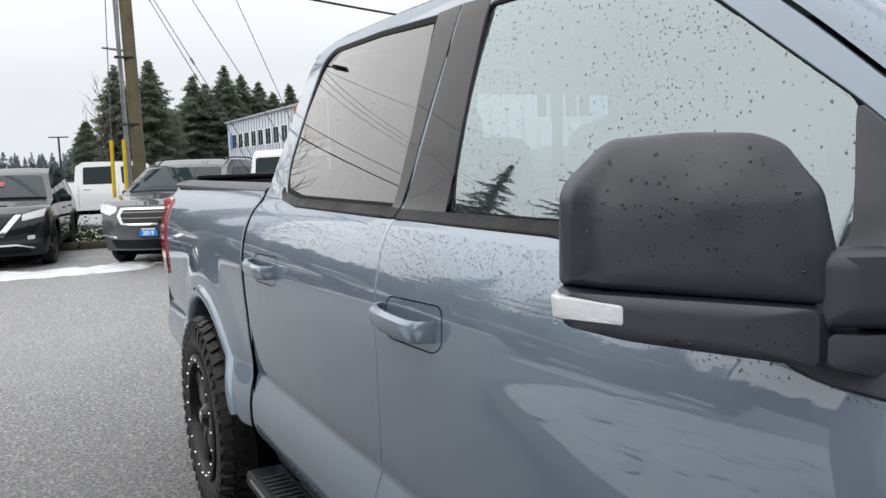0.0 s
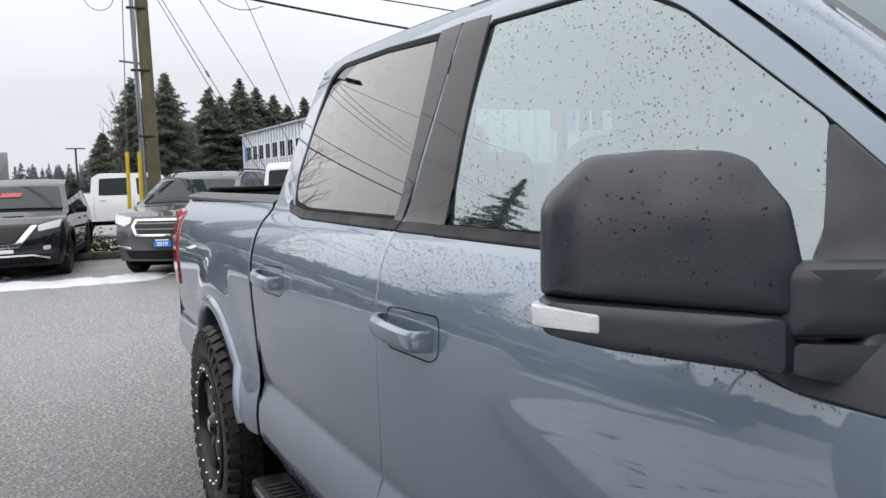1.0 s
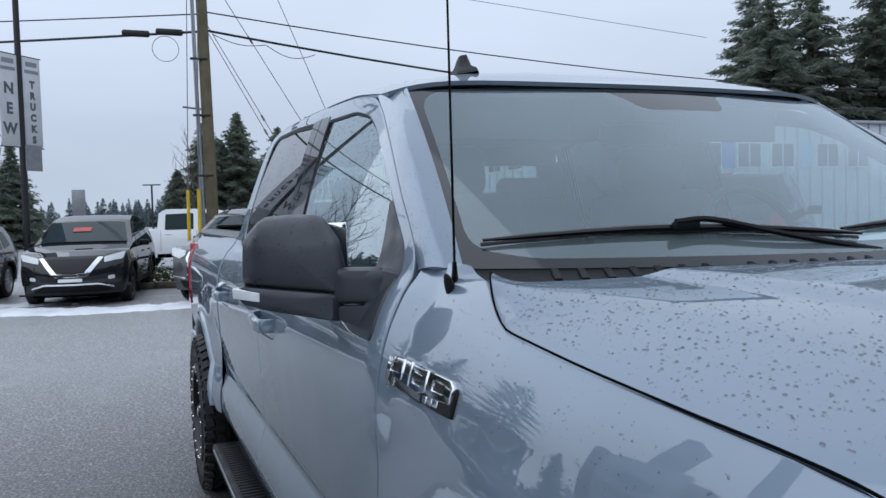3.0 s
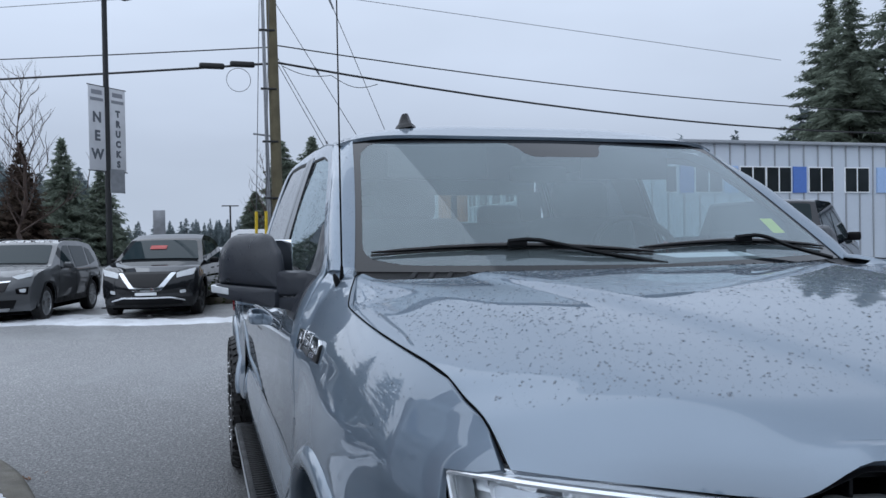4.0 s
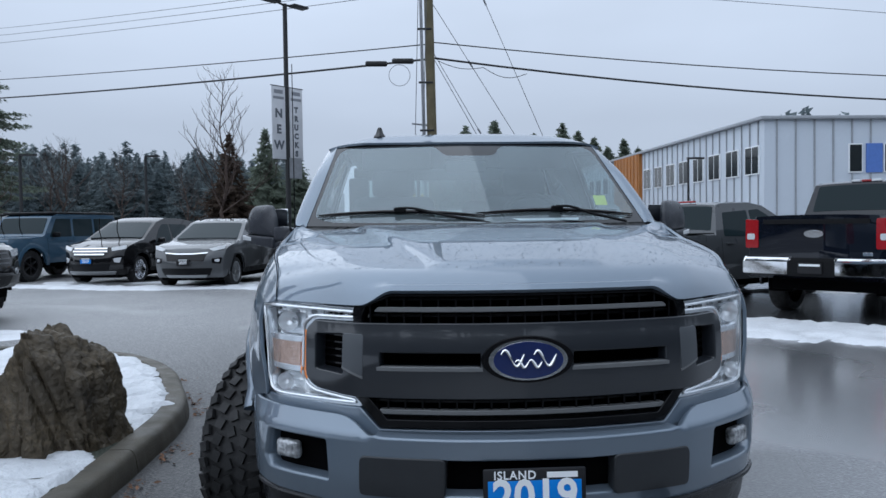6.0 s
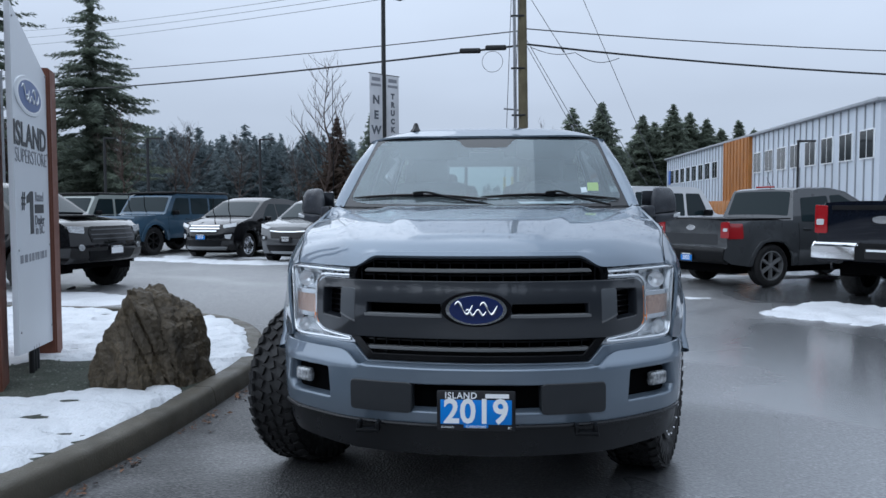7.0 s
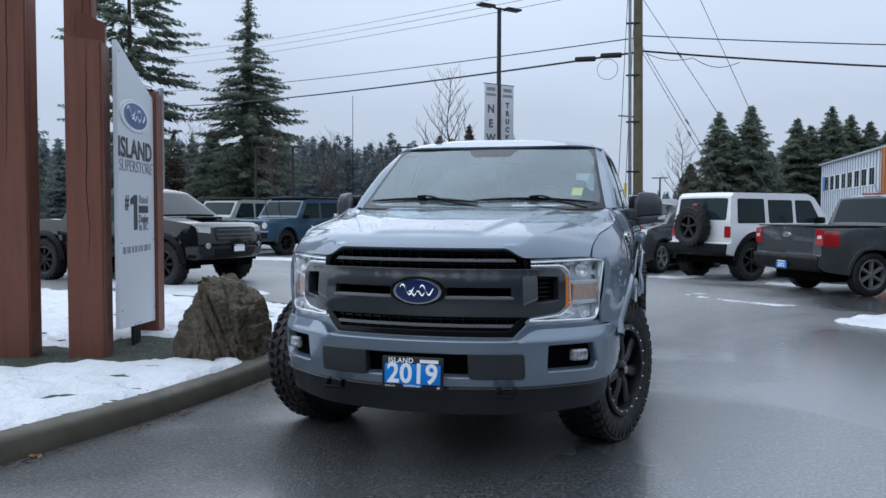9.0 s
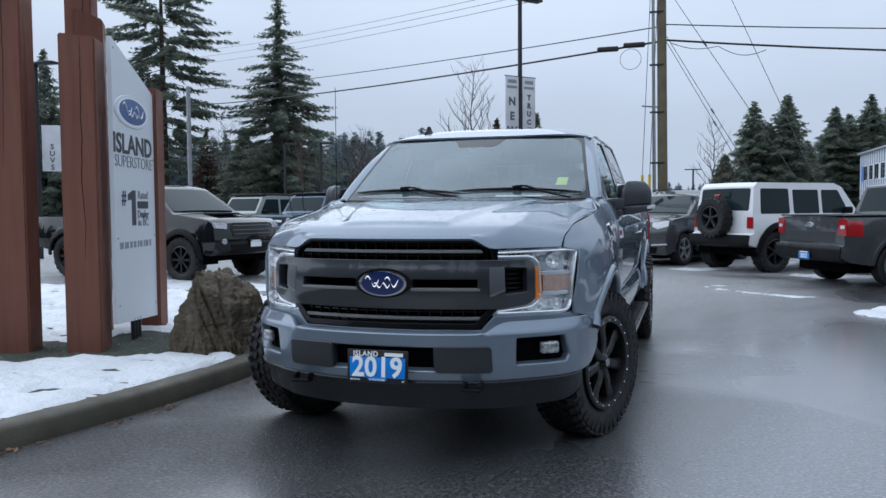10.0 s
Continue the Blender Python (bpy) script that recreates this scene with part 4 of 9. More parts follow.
for s in (-1, 1):
    o = (s, 0, 0)
    fd = panel("front_door", side(s), o, FRONT_DOOR, PT, truck, holes=[FRONT_WINDOW], step=0.038, rows=(0.776, 0.787, 0.798))
    rd = panel("rear_door", side(s), o, REAR_DOOR, PT, truck, holes=[REAR_WINDOW], step=0.038, rows=(0.776, 0.787, 0.798))
    panel("front_fender", side(s), o, FENDER_PANEL, PT, truck, step=0.035, rows=(0.776, 0.787, 0.798))
    panel("bed_side", side(s), o, BED_SIDE, PT, truck, step=0.032, thick=0.012, rows=(0.776, 0.787, 0.798))
    # dark seam backing behind the shut lines
    panel("door_frame", side(s), o, [(1.50, 0.50), (1.50, 1.39), (1.60, 1.44), (2.08, 1.76), (2.30, 1.85), (2.9, 1.895), (3.75, 1.91), (3.90, 1.86), (4.03, 1.45), (4.03, 0.50)], M["dark"], truck,
          holes=[shift(FRONT_WINDOW), shift(REAR_WINDOW)], lift=-0.026, thick=0, step=0.05)
    # window rubber, glass, pillar trim
    bead = lambda poly, k: [(p[0] + (c[0] - p[0]) * k, p[1] + (c[1] - p[1]) * k) for c in [(sum(q[0] for q in poly) / len(poly), sum(q[1] for q in poly) / len(poly))] for p in poly]
    pane_f = rounded([(2.70, 1.405), (2.738, 1.842), (2.40, 1.828), (2.215, 1.794), (2.10, 1.744), (1.80, 1.556), (1.775, 1.42), (1.80, 1.315), (1.90, 1.318), (2.02, 1.368), (2.12, 1.400), (2.30, 1.406)], 0.02)
    part_f = panel("window_pane", pane(s), o, pane_f, M["glass_side"], fd, "lightly tinted door window with rain drops", lift=0, thick=0.0, step=0.035)
    pane_r = rounded([(2.975, 1.414), (3.68, 1.420), (3.835, 1.440), (3.862, 1.50), (3.825, 1.72), (3.80, 1.85), (3.735, 1.878), (3.36, 1.873), (3.01, 1.853), (2.95, 1.57)], [0.01, 0.03, 0.06, 0.04, 0.03, 0.05, 0.03, 0.02, 0.01, 0.02])
    part_r = panel("window_pane", pane(s), o, pane_r, M["glass_dark"], rd, "dark privacy glass window with rain drops", lift=0, thick=0.0, step=0.035)
    panel("window_seal", side(s), o, REAR_WINDOW, M["seal"], rd, holes=[pane_r], lift=-0.004, thick=0.012, step=0.05)
    panel("window_seal", side(s), o, [p for p in FRONT_WINDOW], M["seal"], fd, holes=[pane_f], lift=-0.004, thick=0.012, step=0.05)
    panel("pillar_trim", side(s), o, [(2.695, 1.402), (2.740, 1.860), (2.868, 1.868), (2.866, 1.75), (2.878, 1.57), (2.900, 1.395)], M["pillar"], fd, "glossy black pillar trim", lift=0.002, thick=0.008)
    panel("pillar_trim", side(s), o, [(2.916, 1.395), (2.896, 1.57), (2.878, 1.75), (2.878, 1.868), (2.99, 1.868), (2.955, 1.57), (2.965, 1.402)], M["pillar"], rd, "glossy black pillar trim", lift=0.002, thick=0.008)
    panel("sail_trim", side(s), o, rounded([(1.80, 1.556), (1.662, 1.456), (1.634, 1.42), (1.606, 1.345), (1.598, 1.285), (1.606, 1.269), (1.74, 1.272), (1.80, 1.285), (1.775, 1.42)], 0.015), M["mirror_cap"], fd, "damp black mirror sail", lift=0.004, thick=0.012)
    for poly, own in (([(2.902, 1.381), (2.902, 1.401), (2.30, 1.399), (2.12, 1.392), (2.02, 1.358), (1.90, 1.306), (1.875, 1.298), (1.88, 1.284), (1.91, 1.292), (2.03, 1.344), (2.13, 1.374), (2.30, 1.381)], fd),
                      ([(2.914, 1.382), (2.914, 1.402), (3.68, 1.406), (3.85, 1.424), (3.875, 1.44), (3.88, 1.425), (3.84, 1.400), (3.68, 1.386)], rd)):
        panel("belt_moulding", side(s), o, poly, M["black_trim"], own, "grey-black belt moulding", lift=0.006, thick=0.014, step=0.03, roll=0.006)
    # rocker and step
    panel("rocker_panel", side(s), o, [(1.60, 0.53), (4.0, 0.53), (4.0, 0.45), (1.60, 0.45)], PT, truck, step=0.08, lift=-0.012)
    # door handles with their recess
    for own, y0 in ((fd, 2.60), (rd, 3.70)):
        cup = rounded([(y0 - 0.045, 1.232), (y0 + 0.205, 1.222), (y0 + 0.215, 1.165), (y0 + 0.19, 1.135), (y0 - 0.02, 1.140), (y0 - 0.055, 1.16)], 0.025)
        panel("handle_cup", side(s), o, cup, PT, own, "body-colour handle recess", lift=-0.030, thick=0.0, step=0.02)
        panel("cup_seam", side(s), o, rounded([(y0 - 0.0475, 1.2345), (y0 + 0.2075, 1.2245), (y0 + 0.2175, 1.165), (y0 + 0.1925, 1.1325), (y0 - 0.02, 1.1375), (y0 - 0.0575, 1.159)], 0.025), M["dark"], own, holes=[cup], lift=0.0012, thick=0.0, step=0.02)
        bm = bmesh.new()
        pts = flowing([(s * (side_x(y0 + 0.21, 1.19) + 0.004), y0 + 0.235, 1.187), (s * (side_x(y0, 1.19) + 0.034), y0 + 0.20, 1.187), (s * (side_x(y0, 1.19) + 0.044), y0 + 0.09, 1.186),
                       (s * (side_x(y0, 1.19) + 0.036), y0 - 0.005, 1.184), (s * (side_x(y0, 1.19) - 0.01), y0 - 0.03, 1.184)], 4)
        rings = []
        for i, p in enumerate(pts):
            c = Vector(p)
            rings.append([bm.verts.new(c + Vector((s * dx, 0, dz))) for dx, dz in ((-0.009, -0.019), (0.004, -0.023), (0.010, -0.014), (0.010, 0.012), (0.002, 0.021), (-0.009, 0.018))])
        for a, b in zip(rings, rings[1:]):
            for k in range(6):
                bm.faces.new((a[k], a[(k + 1) % 6], b[(k + 1) % 6], b[k]))
        bm.faces.new(rings[0])
        bm.faces.new(rings[-1])
        bmesh.ops.recalc_face_normals(bm, faces=bm.faces[:])
        part("door_handle", bm, PT, own, "body-colour pull handle")
    # wheel arch lips and liners
    for name, pts, hub in (("arch_flare", FRONT_ARCH, 1.07), ("arch_flare", REAR_ARCH, 4.78)):
        low = 0.52 if hub < 2 else 0.57
        inner = [p for p in pts if p[1] > low and not (hub < 2 and p[0] < 0.60)]
        outer = [(hub + (y - hub) * 1.08, 0.43 + (z - 0.43) * 1.08) for y, z in inner]
        bm = bmesh.new()
        rings = []
        a0, a1 = (math.atan2(low - 0.43, -0.5), math.atan2(low - 0.43, 0.5)) if hub > 2 else (math.atan2(low - 0.43, -0.5), math.atan2(0.70 - 0.43, 0.47))
        for k in range(49):
            a = a0 + (a1 - a0) * k / 48
            c, d = -math.cos(a), math.sin(a)
            row = []
            for r, off in ((0.523, -0.075), (0.525, -0.012), (0.527, 0.004), (0.532, 0.013), (0.540, 0.018), (0.551, 0.019), (0.562, 0.017), (0.572, 0.012), (0.580, 0.005), (0.586, -0.003), (0.590, -0.012)):
                y, z = hub + c * r, 0.43 + d * r
                row.append(bm.verts.new((s * (side_x(hub + c * 0.56, max(0.5, 0.43 + d * 0.56)) * 0.5 + side_x(y, max(0.5, z)) * 0.5 + off), y, z)))
            rings.append(row)
        for a, b in zip(rings, rings[1:]):
            for k in range(len(a) - 1):
                bm.faces.new((a[k], a[k + 1], b[k + 1], b[k]))
        bmesh.ops.recalc_face_normals(bm, faces=bm.faces[:])
        if sum((f.normal.x * f.calc_area() for f in bm.faces)) * s < 0:
            bmesh.ops.reverse_faces(bm, faces=bm.faces[:])
        part(name, bm, PT, truck)
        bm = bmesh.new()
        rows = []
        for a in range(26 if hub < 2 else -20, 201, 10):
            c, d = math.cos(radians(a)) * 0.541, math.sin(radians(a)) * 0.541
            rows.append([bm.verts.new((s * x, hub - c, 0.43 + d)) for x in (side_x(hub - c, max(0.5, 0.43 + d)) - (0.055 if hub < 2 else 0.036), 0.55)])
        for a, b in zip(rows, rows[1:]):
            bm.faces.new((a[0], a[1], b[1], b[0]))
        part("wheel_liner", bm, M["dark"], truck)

# hood, roof, screen pillars
def sheet(name, chart, out, mat, parent, label="", nu=60, nv=40, lift=0.0, thick=0.012, u0=-1.0, u1=1.0, v0=0.0, v1=1.0):
    """A whole (u, v) sheet on a smooth grid with a turned-down rim."""
    bm = bmesh.new()
    grid = [[bm.verts.new(Vector(chart(u0 + (u1 - u0) * i / nu, v0 + (v1 - v0) * j / nv))) for i in range(nu + 1)] for j in range(nv + 1)]
    for j in range(nv):
        for i in range(nu):
            bm.faces.new((grid[j][i], grid[j][i + 1], grid[j + 1][i + 1], grid[j + 1][i]))
    bm.normal_update()
    if sum((f.normal for f in bm.faces), Vector()).dot(Vector(out)) < 0:
        bmesh.ops.reverse_faces(bm, faces=bm.faces[:])
        bm.normal_update()
    if thick:
        edge = [e for e in bm.edges if e.is_boundary]
        norms = {v: v.normal.copy() for e in edge for v in e.verts}
        r = bmesh.ops.extrude_edge_only(bm, edges=edge)
        for v in [g for g in r["geom"] if isinstance(g, bmesh.types.BMVert)]:
            near = min(norms, key=lambda w: (w.co - v.co).length_squared)
            v.co -= norms[near] * thick
    return part(name, bm, mat, parent, label)


hood = sheet("hood", hood_sheet, (0, 0, 1), PT, truck, "blue-grey hood beaded with water", nu=96, nv=84, u0=-0.997, u1=0.997, thick=0.02)
for s in (-1, 1):
    bm = bmesh.new()
    # Near-black bead drawn for the shade in the hood's shut gap.
    sweep(bm, [(s * (HOOD_EDGE_X(y) + 0.002), y, HOOD_EDGE_Z(y) + 0.0005) for y in [0.345 + 1.0 * k / 40 for k in range(41)]], 0.0019, 6)
    part("hood_shut_line", bm, M["dark"], truck, "dark shut line of the hood")
    # Almost flush near-black strip paints the deep shade between cab and bed.
    panel("bed_gap", side(s), (s, 0, 0), [(4.04, 1.42), (4.15, 1.42), (4.13, 0.85), (4.11, 0.575), (4.03, 0.575)], M["dark"], truck, lift=-0.0045, thick=0, step=0.025)
sheet("roof", roof_sheet, (0, 0, 1), PT, truck, nu=40, nv=30)


def pillar_sheet(s):
    foot = [(1.578, 1.430), (1.605, 1.460), (1.665, 1.508), (1.75, 1.568), (1.90, 1.674), (2.08, 1.788), (2.165, 1.832)]
    yy = curve([(p[1], p[0]) for p in foot])

    def chart(u, v):
        z = 1.415 + 0.425 * v
        y = yy(z) - 0.004
        a = Vector((side_x(y, z), y, z))
        w, zz = screen_edge(v)
        b = Vector(screen(w, zz))
        p = a * (1 - u) + b * u
        bulge = 0.028 * math.sin(math.pi * u) * (1 - 0.85 * step01((v - 0.55) / 0.45))
        p += Vector((bulge * 0.75, -bulge * 0.65, bulge * 0.35))
        return (s * p.x, p.y, p.z)
    return chart


for s in (-1, 1):
    sheet("screen_pillar", pillar_sheet(s), (s, -1, 0.4), PT, truck, nu=10, nv=24, u0=0.0, u1=1.0, v0=-0.015, v1=1.03, thick=0.015)

SCREEN = [(screen_edge(k / 8)[0], screen_edge(k / 8)[1]) for k in range(9)] + [(0.45, 1.868), (0.0, 1.874), (-0.45, 1.868)] + [(-screen_edge(k / 8)[0], screen_edge(k / 8)[1]) for k in range(8, -1, -1)] + [(-0.45, 1.405), (0.0, 1.403), (0.45, 1.405)]
CLEAR = rounded([(0.824, 1.452), (0.728, 1.812), (0.68, 1.850), (0.18, 1.850), (0.14, 1.79), (-0.14, 1.79), (-0.18, 1.850), (-0.68, 1.850), (-0.728, 1.812), (-0.824, 1.452), (-0.72, 1.428), (0.0, 1.417), (0.72, 1.428)], 0.04)
ws = panel("windscreen", screen, (0, -1, 0.5), CLEAR, M["glass_screen"], truck, "clear laminated windscreen", step=0.06, thick=0.0, lift=-0.003)
panel("screen_border", screen, (0, -1, 0.5), SCREEN, M["frit"], ws, "black glass border", step=0.05, thick=0.0, lift=-0.003, holes=[CLEAR])
panel("screen_seal", screen, (0, -1, 0.5), [(0.87 - 0.118 * k / 6, 1.405 + 0.452 * k / 6) for k in range(7)] + [(0.0, 1.877)] + [(-0.87 + 0.118 * k / 6, 1.405 + 0.452 * k / 6) for k in range(6, -1, -1)], M["black_trim"], ws, step=0.06, lift=-0.005, thick=0.01,
      holes=[[(0.85 - 0.115 * k / 6, 1.413 + 0.437 * k / 6) for k in range(7)] + [(0.0, 1.870)] + [(-0.85 + 0.115 * k / 6, 1.413 + 0.437 * k / 6) for k in range(6, -1, -1)] + [(0, 1.40)]])

# cowl with louvres, wipers
def cowl_sheet(u, v):
    x = u * 0.87
    y0, y1 = 1.168 + 0.19 * (x / 0.86) ** 2, screen(x, 1.43)[1] + 0.02
    return (x, y0 + (y1 - y0) * v, 1.388 + 0.03 * v - 0.008 * math.sin(math.pi * v))


cowl = sheet("cowl", cowl_sheet, (0, 0, 1), M["black_trim"], truck, "black plastic cowl with louvres", nu=40, nv=6)
for i in range(-15, 16):
    if abs(i) in (0, 8):
        continue
    bm = bmesh.new()
    u = i / 18.0
    a, b = Vector(cowl_sheet(u, 0.25)), Vector(cowl_sheet(u + 0.035, 0.72))
    box(bm, ((b - a).length, 0.016, 0.012), bevel=0.004, m=Matrix.Translation((a + b) / 2 + Vector((0, 0, -0.001))) @ (b - a).to_track_quat("X", "Z").to_matrix().to_4x4())
    part("louvre", bm, M["black_trim"], cowl)
for x0, x1, pivot in ((-0.80, 0.02, 0.28), (-0.02, 0.80, 0.98)):
    wiper = new("wiper")
    wiper.parent = truck
    line = [Vector(screen(x0 + (x1 - x0) * k / 8, 1.462 + 0.020 * math.sin(math.pi * k / 8) - 0.012 * k / 8)) + Vector((0, -0.014, 0.002)) for k in range(9)]
    bm = bmesh.new()
    sweep(bm, line, [0.003, 0.006, 0.007, 0.008, 0.009, 0.008, 0.007, 0.006, 0.003], 8)
    part("blade", bm, M["gloss_black"], wiper, "black flat wiper blade")
    bm = bmesh.new()
    sweep(bm, [p + Vector((0, 0.010, -0.010)) for p in line], 0.005, 4)
    part("rubber_edge", bm, M["rubber"], wiper)
    bm = bmesh.new()
    mid = line[4]
    end = Vector((x0 + pivot * 0.82 + 0.62, 1.30, 1.415)) if x0 < -0.5 else Vector((x1 - 0.06, 1.40, 1.415))
    sweep(bm, flowing([mid + Vector((-0.03, -0.012, 0.012)), mid + Vector((0.06, -0.02, 0.014)), (mid + end) / 2 + Vector((0, -0.02, 0.008)), end], 4), 0.007, 6)
    part("arm", bm, M["black_trim"], wiper)
    bm = bmesh.new()
    box(bm, (0.06, 0.022, 0.018), mid + Vector((0, -0.006, 0.004)), bevel=0.005)
    part("clip", bm, M["black_trim"], wiper)

# roof fin, mast antenna
bm = bmesh.new()
rows = []
for k, (w, l0, l1) in enumerate(((0.036, -0.075, 0.06), (0.032, -0.062, 0.058), (0.022, -0.02, 0.052), (0.016, 0.0, 0.046), (0.010, 0.008, 0.040))):
    z = (0.0, 0.012, 0.026, 0.048, 0.062)[k]
    rows.append([bm.verts.new((-0.497 + x, 2.24 + y, 1.928 + z)) for x, y in ((-w, l1), (-w, (l0 + l1) / 2), (0, l0), (w, (l0 + l1) / 2), (w, l1))])
for a, b in zip(rows, rows[1:]):
    for i in range(5):
        bm.faces.new((a[i], a[(i + 1) % 5], b[(i + 1) % 5], b[i]))
bm.faces.new(rows[-1])
bmesh.ops.recalc_face_normals(bm, faces=bm.faces[:])
part("roof_fin", bm, M["black_trim"], truck, "black shark fin aerial")
bm = bmesh.new()
tube(bm, (-0.905, 1.415, 1.40), (-0.905, 1.415, 2.20), 0.0028, 0.0020, 8)
tube(bm, (-0.905, 1.415, 1.385), (-0.905, 1.415, 1.43), 0.008, 0.004, 10)
part("mast_antenna", bm, M["gloss_black"], truck, "thin black whip aerial")
bm = bmesh.new()
bmesh.ops.create_uvsphere(bm, u_segments=16, v_segments=10, radius=1.0, matrix=Matrix.Translation((-0.915, 1.408, 1.375)) @ Matrix.Rotation(radians(-22), 4, "Y") @ Matrix.Rotation(radians(12), 4, "X") @ Matrix.Diagonal((0.010, 0.013, 0.040, 1)))
part("antenna_base", bm, M["black_trim"], truck)

# grille
gr = new("grille")
gr.parent = truck
tagged(gr, label="black mesh grille with dark grey cross bar")
HEX = [(-0.46, 1.205), (0.46, 1.205), (0.545, 1.165), (0.56, 1.13), (0.56, 0.85), (0.535, 0.825), (0.475, 0.75), (-0.475, 0.75), (-0.535, 0.825), (-0.56, 0.85), (-0.56, 1.13), (-0.545, 1.165)]
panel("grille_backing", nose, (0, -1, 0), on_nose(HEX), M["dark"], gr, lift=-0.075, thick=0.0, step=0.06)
INNER = [(x * 0.955, 0.978 + (z - 0.978) * 0.90) for x, z in HEX]
panel("grille_surround", nose, (0, -1, 0), on_nose(HEX), M["gloss_black"], gr, holes=[on_nose(INNER)], lift=0.002, thick=0.06, step=0.04)
for i in range(-9, 10):
    for z0, z1 in ((1.09, 1.19), (0.765, 0.855)):
        bm = bmesh.new()
        p = Vector(nose(math.copysign(NOSE_RUN(abs(i * 0.056)), i), 1.0))
        box(bm, (0.006, 0.02, z1 - z0), (p.x, p.y + 0.030, (z0 + z1) / 2))
        part("grille_slat", bm, M["gloss_black"], gr, smooth=False)
for z in (1.172, 1.118, 0.832, 0.780):
    panel("grille_slat", nose, (0, -1, 0), on_nose([(-0.51, z - 0.003), (0.51, z - 0.003), (0.51, z + 0.003), (-0.51, z + 0.003)]), M["gloss_black"], gr, lift=-0.03, thick=0.02, step=0.06)
for z, w in ((1.137, 0.49), (0.800, 0.49)):
    panel("grille_bar", nose, (0, -1, 0), on_nose(rounded([(-w, z - 0.006), (w, z - 0.006), (w - 0.012, z + 0.005), (-w + 0.012, z + 0.005)], 0.003)), M["grille_line"], gr, "grey grille bar", lift=-0.004, thick=0.03, step=0.05)
WINGS = [rounded([(s * 0.585, 1.058), (s * 0.688, 1.052), (s * 0.692, 0.928), (s * 0.59, 0.918)], 0.012) for s in (-1, 1)]
SLOTS = [rounded([(s * 0.145, 1.003), (s * 0.475, 1.003), (s * 0.475, 0.947), (s * 0.145, 0.947)], 0.008) for s in (-1, 1)]
BAR = rounded([(-0.69, 1.088), (0.69, 1.088), (0.718, 1.062), (0.722, 0.90), (0.69, 0.868), (0.56, 0.852), (-0.56, 0.852), (-0.69, 0.868), (-0.722, 0.90), (-0.718, 1.062)], [0.02, 0.02, 0.02, 0.03, 0.02, 0.01, 0.01, 0.02, 0.03, 0.02])
panel("cross_bar", bar_face, (0, -1, 0), on_nose(BAR), M["grille_bar"], gr, "dark grey painted grille bar", holes=[on_nose(h) for h in WINGS + SLOTS], lift=0.012, thick=0.05, step=0.03, roll=0.007)
for s in (-1, 1):
    panel("slot_line", bar_face, (0, -1, 0), on_nose([(s * 0.145, 0.953), (s * 0.48, 0.953), (s * 0.48, 0.943), (s * 0.145, 0.943)]), M["grille_line"], gr, lift=0.014, thick=0.02, step=0.04)
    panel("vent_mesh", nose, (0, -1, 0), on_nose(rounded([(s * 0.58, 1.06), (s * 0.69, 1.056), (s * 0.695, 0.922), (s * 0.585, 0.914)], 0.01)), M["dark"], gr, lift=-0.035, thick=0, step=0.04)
    panel("vent_flank", bar_face, (0, -1, 0), on_nose(rounded([(s * 0.524, 1.053), (s * 0.587, 1.055), (s * 0.591, 0.948), (s * 0.528, 0.922)], 0.008)), M["vent_grey"], gr, lift=0.0145, thick=0.03, step=0.03)
    panel("vent_line", bar_face, (0, -1, 0), on_nose([(s * 0.592, 0.950), (s * 0.592, 0.943), (s * 0.528, 0.914), (s * 0.528, 0.921)]), M["grille_line"], gr, lift=0.015, thick=0.02, step=0.03)
    for k in range(5):
        panel("vent_slat", nose, (0, -1, 0), on_nose([(s * 0.59, 0.944 + k * 0.024), (s * 0.69, 0.944 + k * 0.024), (s * 0.69, 0.948 + k * 0.024), (s * 0.59, 0.948 + k * 0.024)]), M["gloss_black"], gr, lift=-0.025, thick=0.005, step=0.05)


def oval(w, h, n=40):
    return [(w * math.cos(k * math.tau / n), h * math.sin(k * math.tau / n)) for k in range(n)]


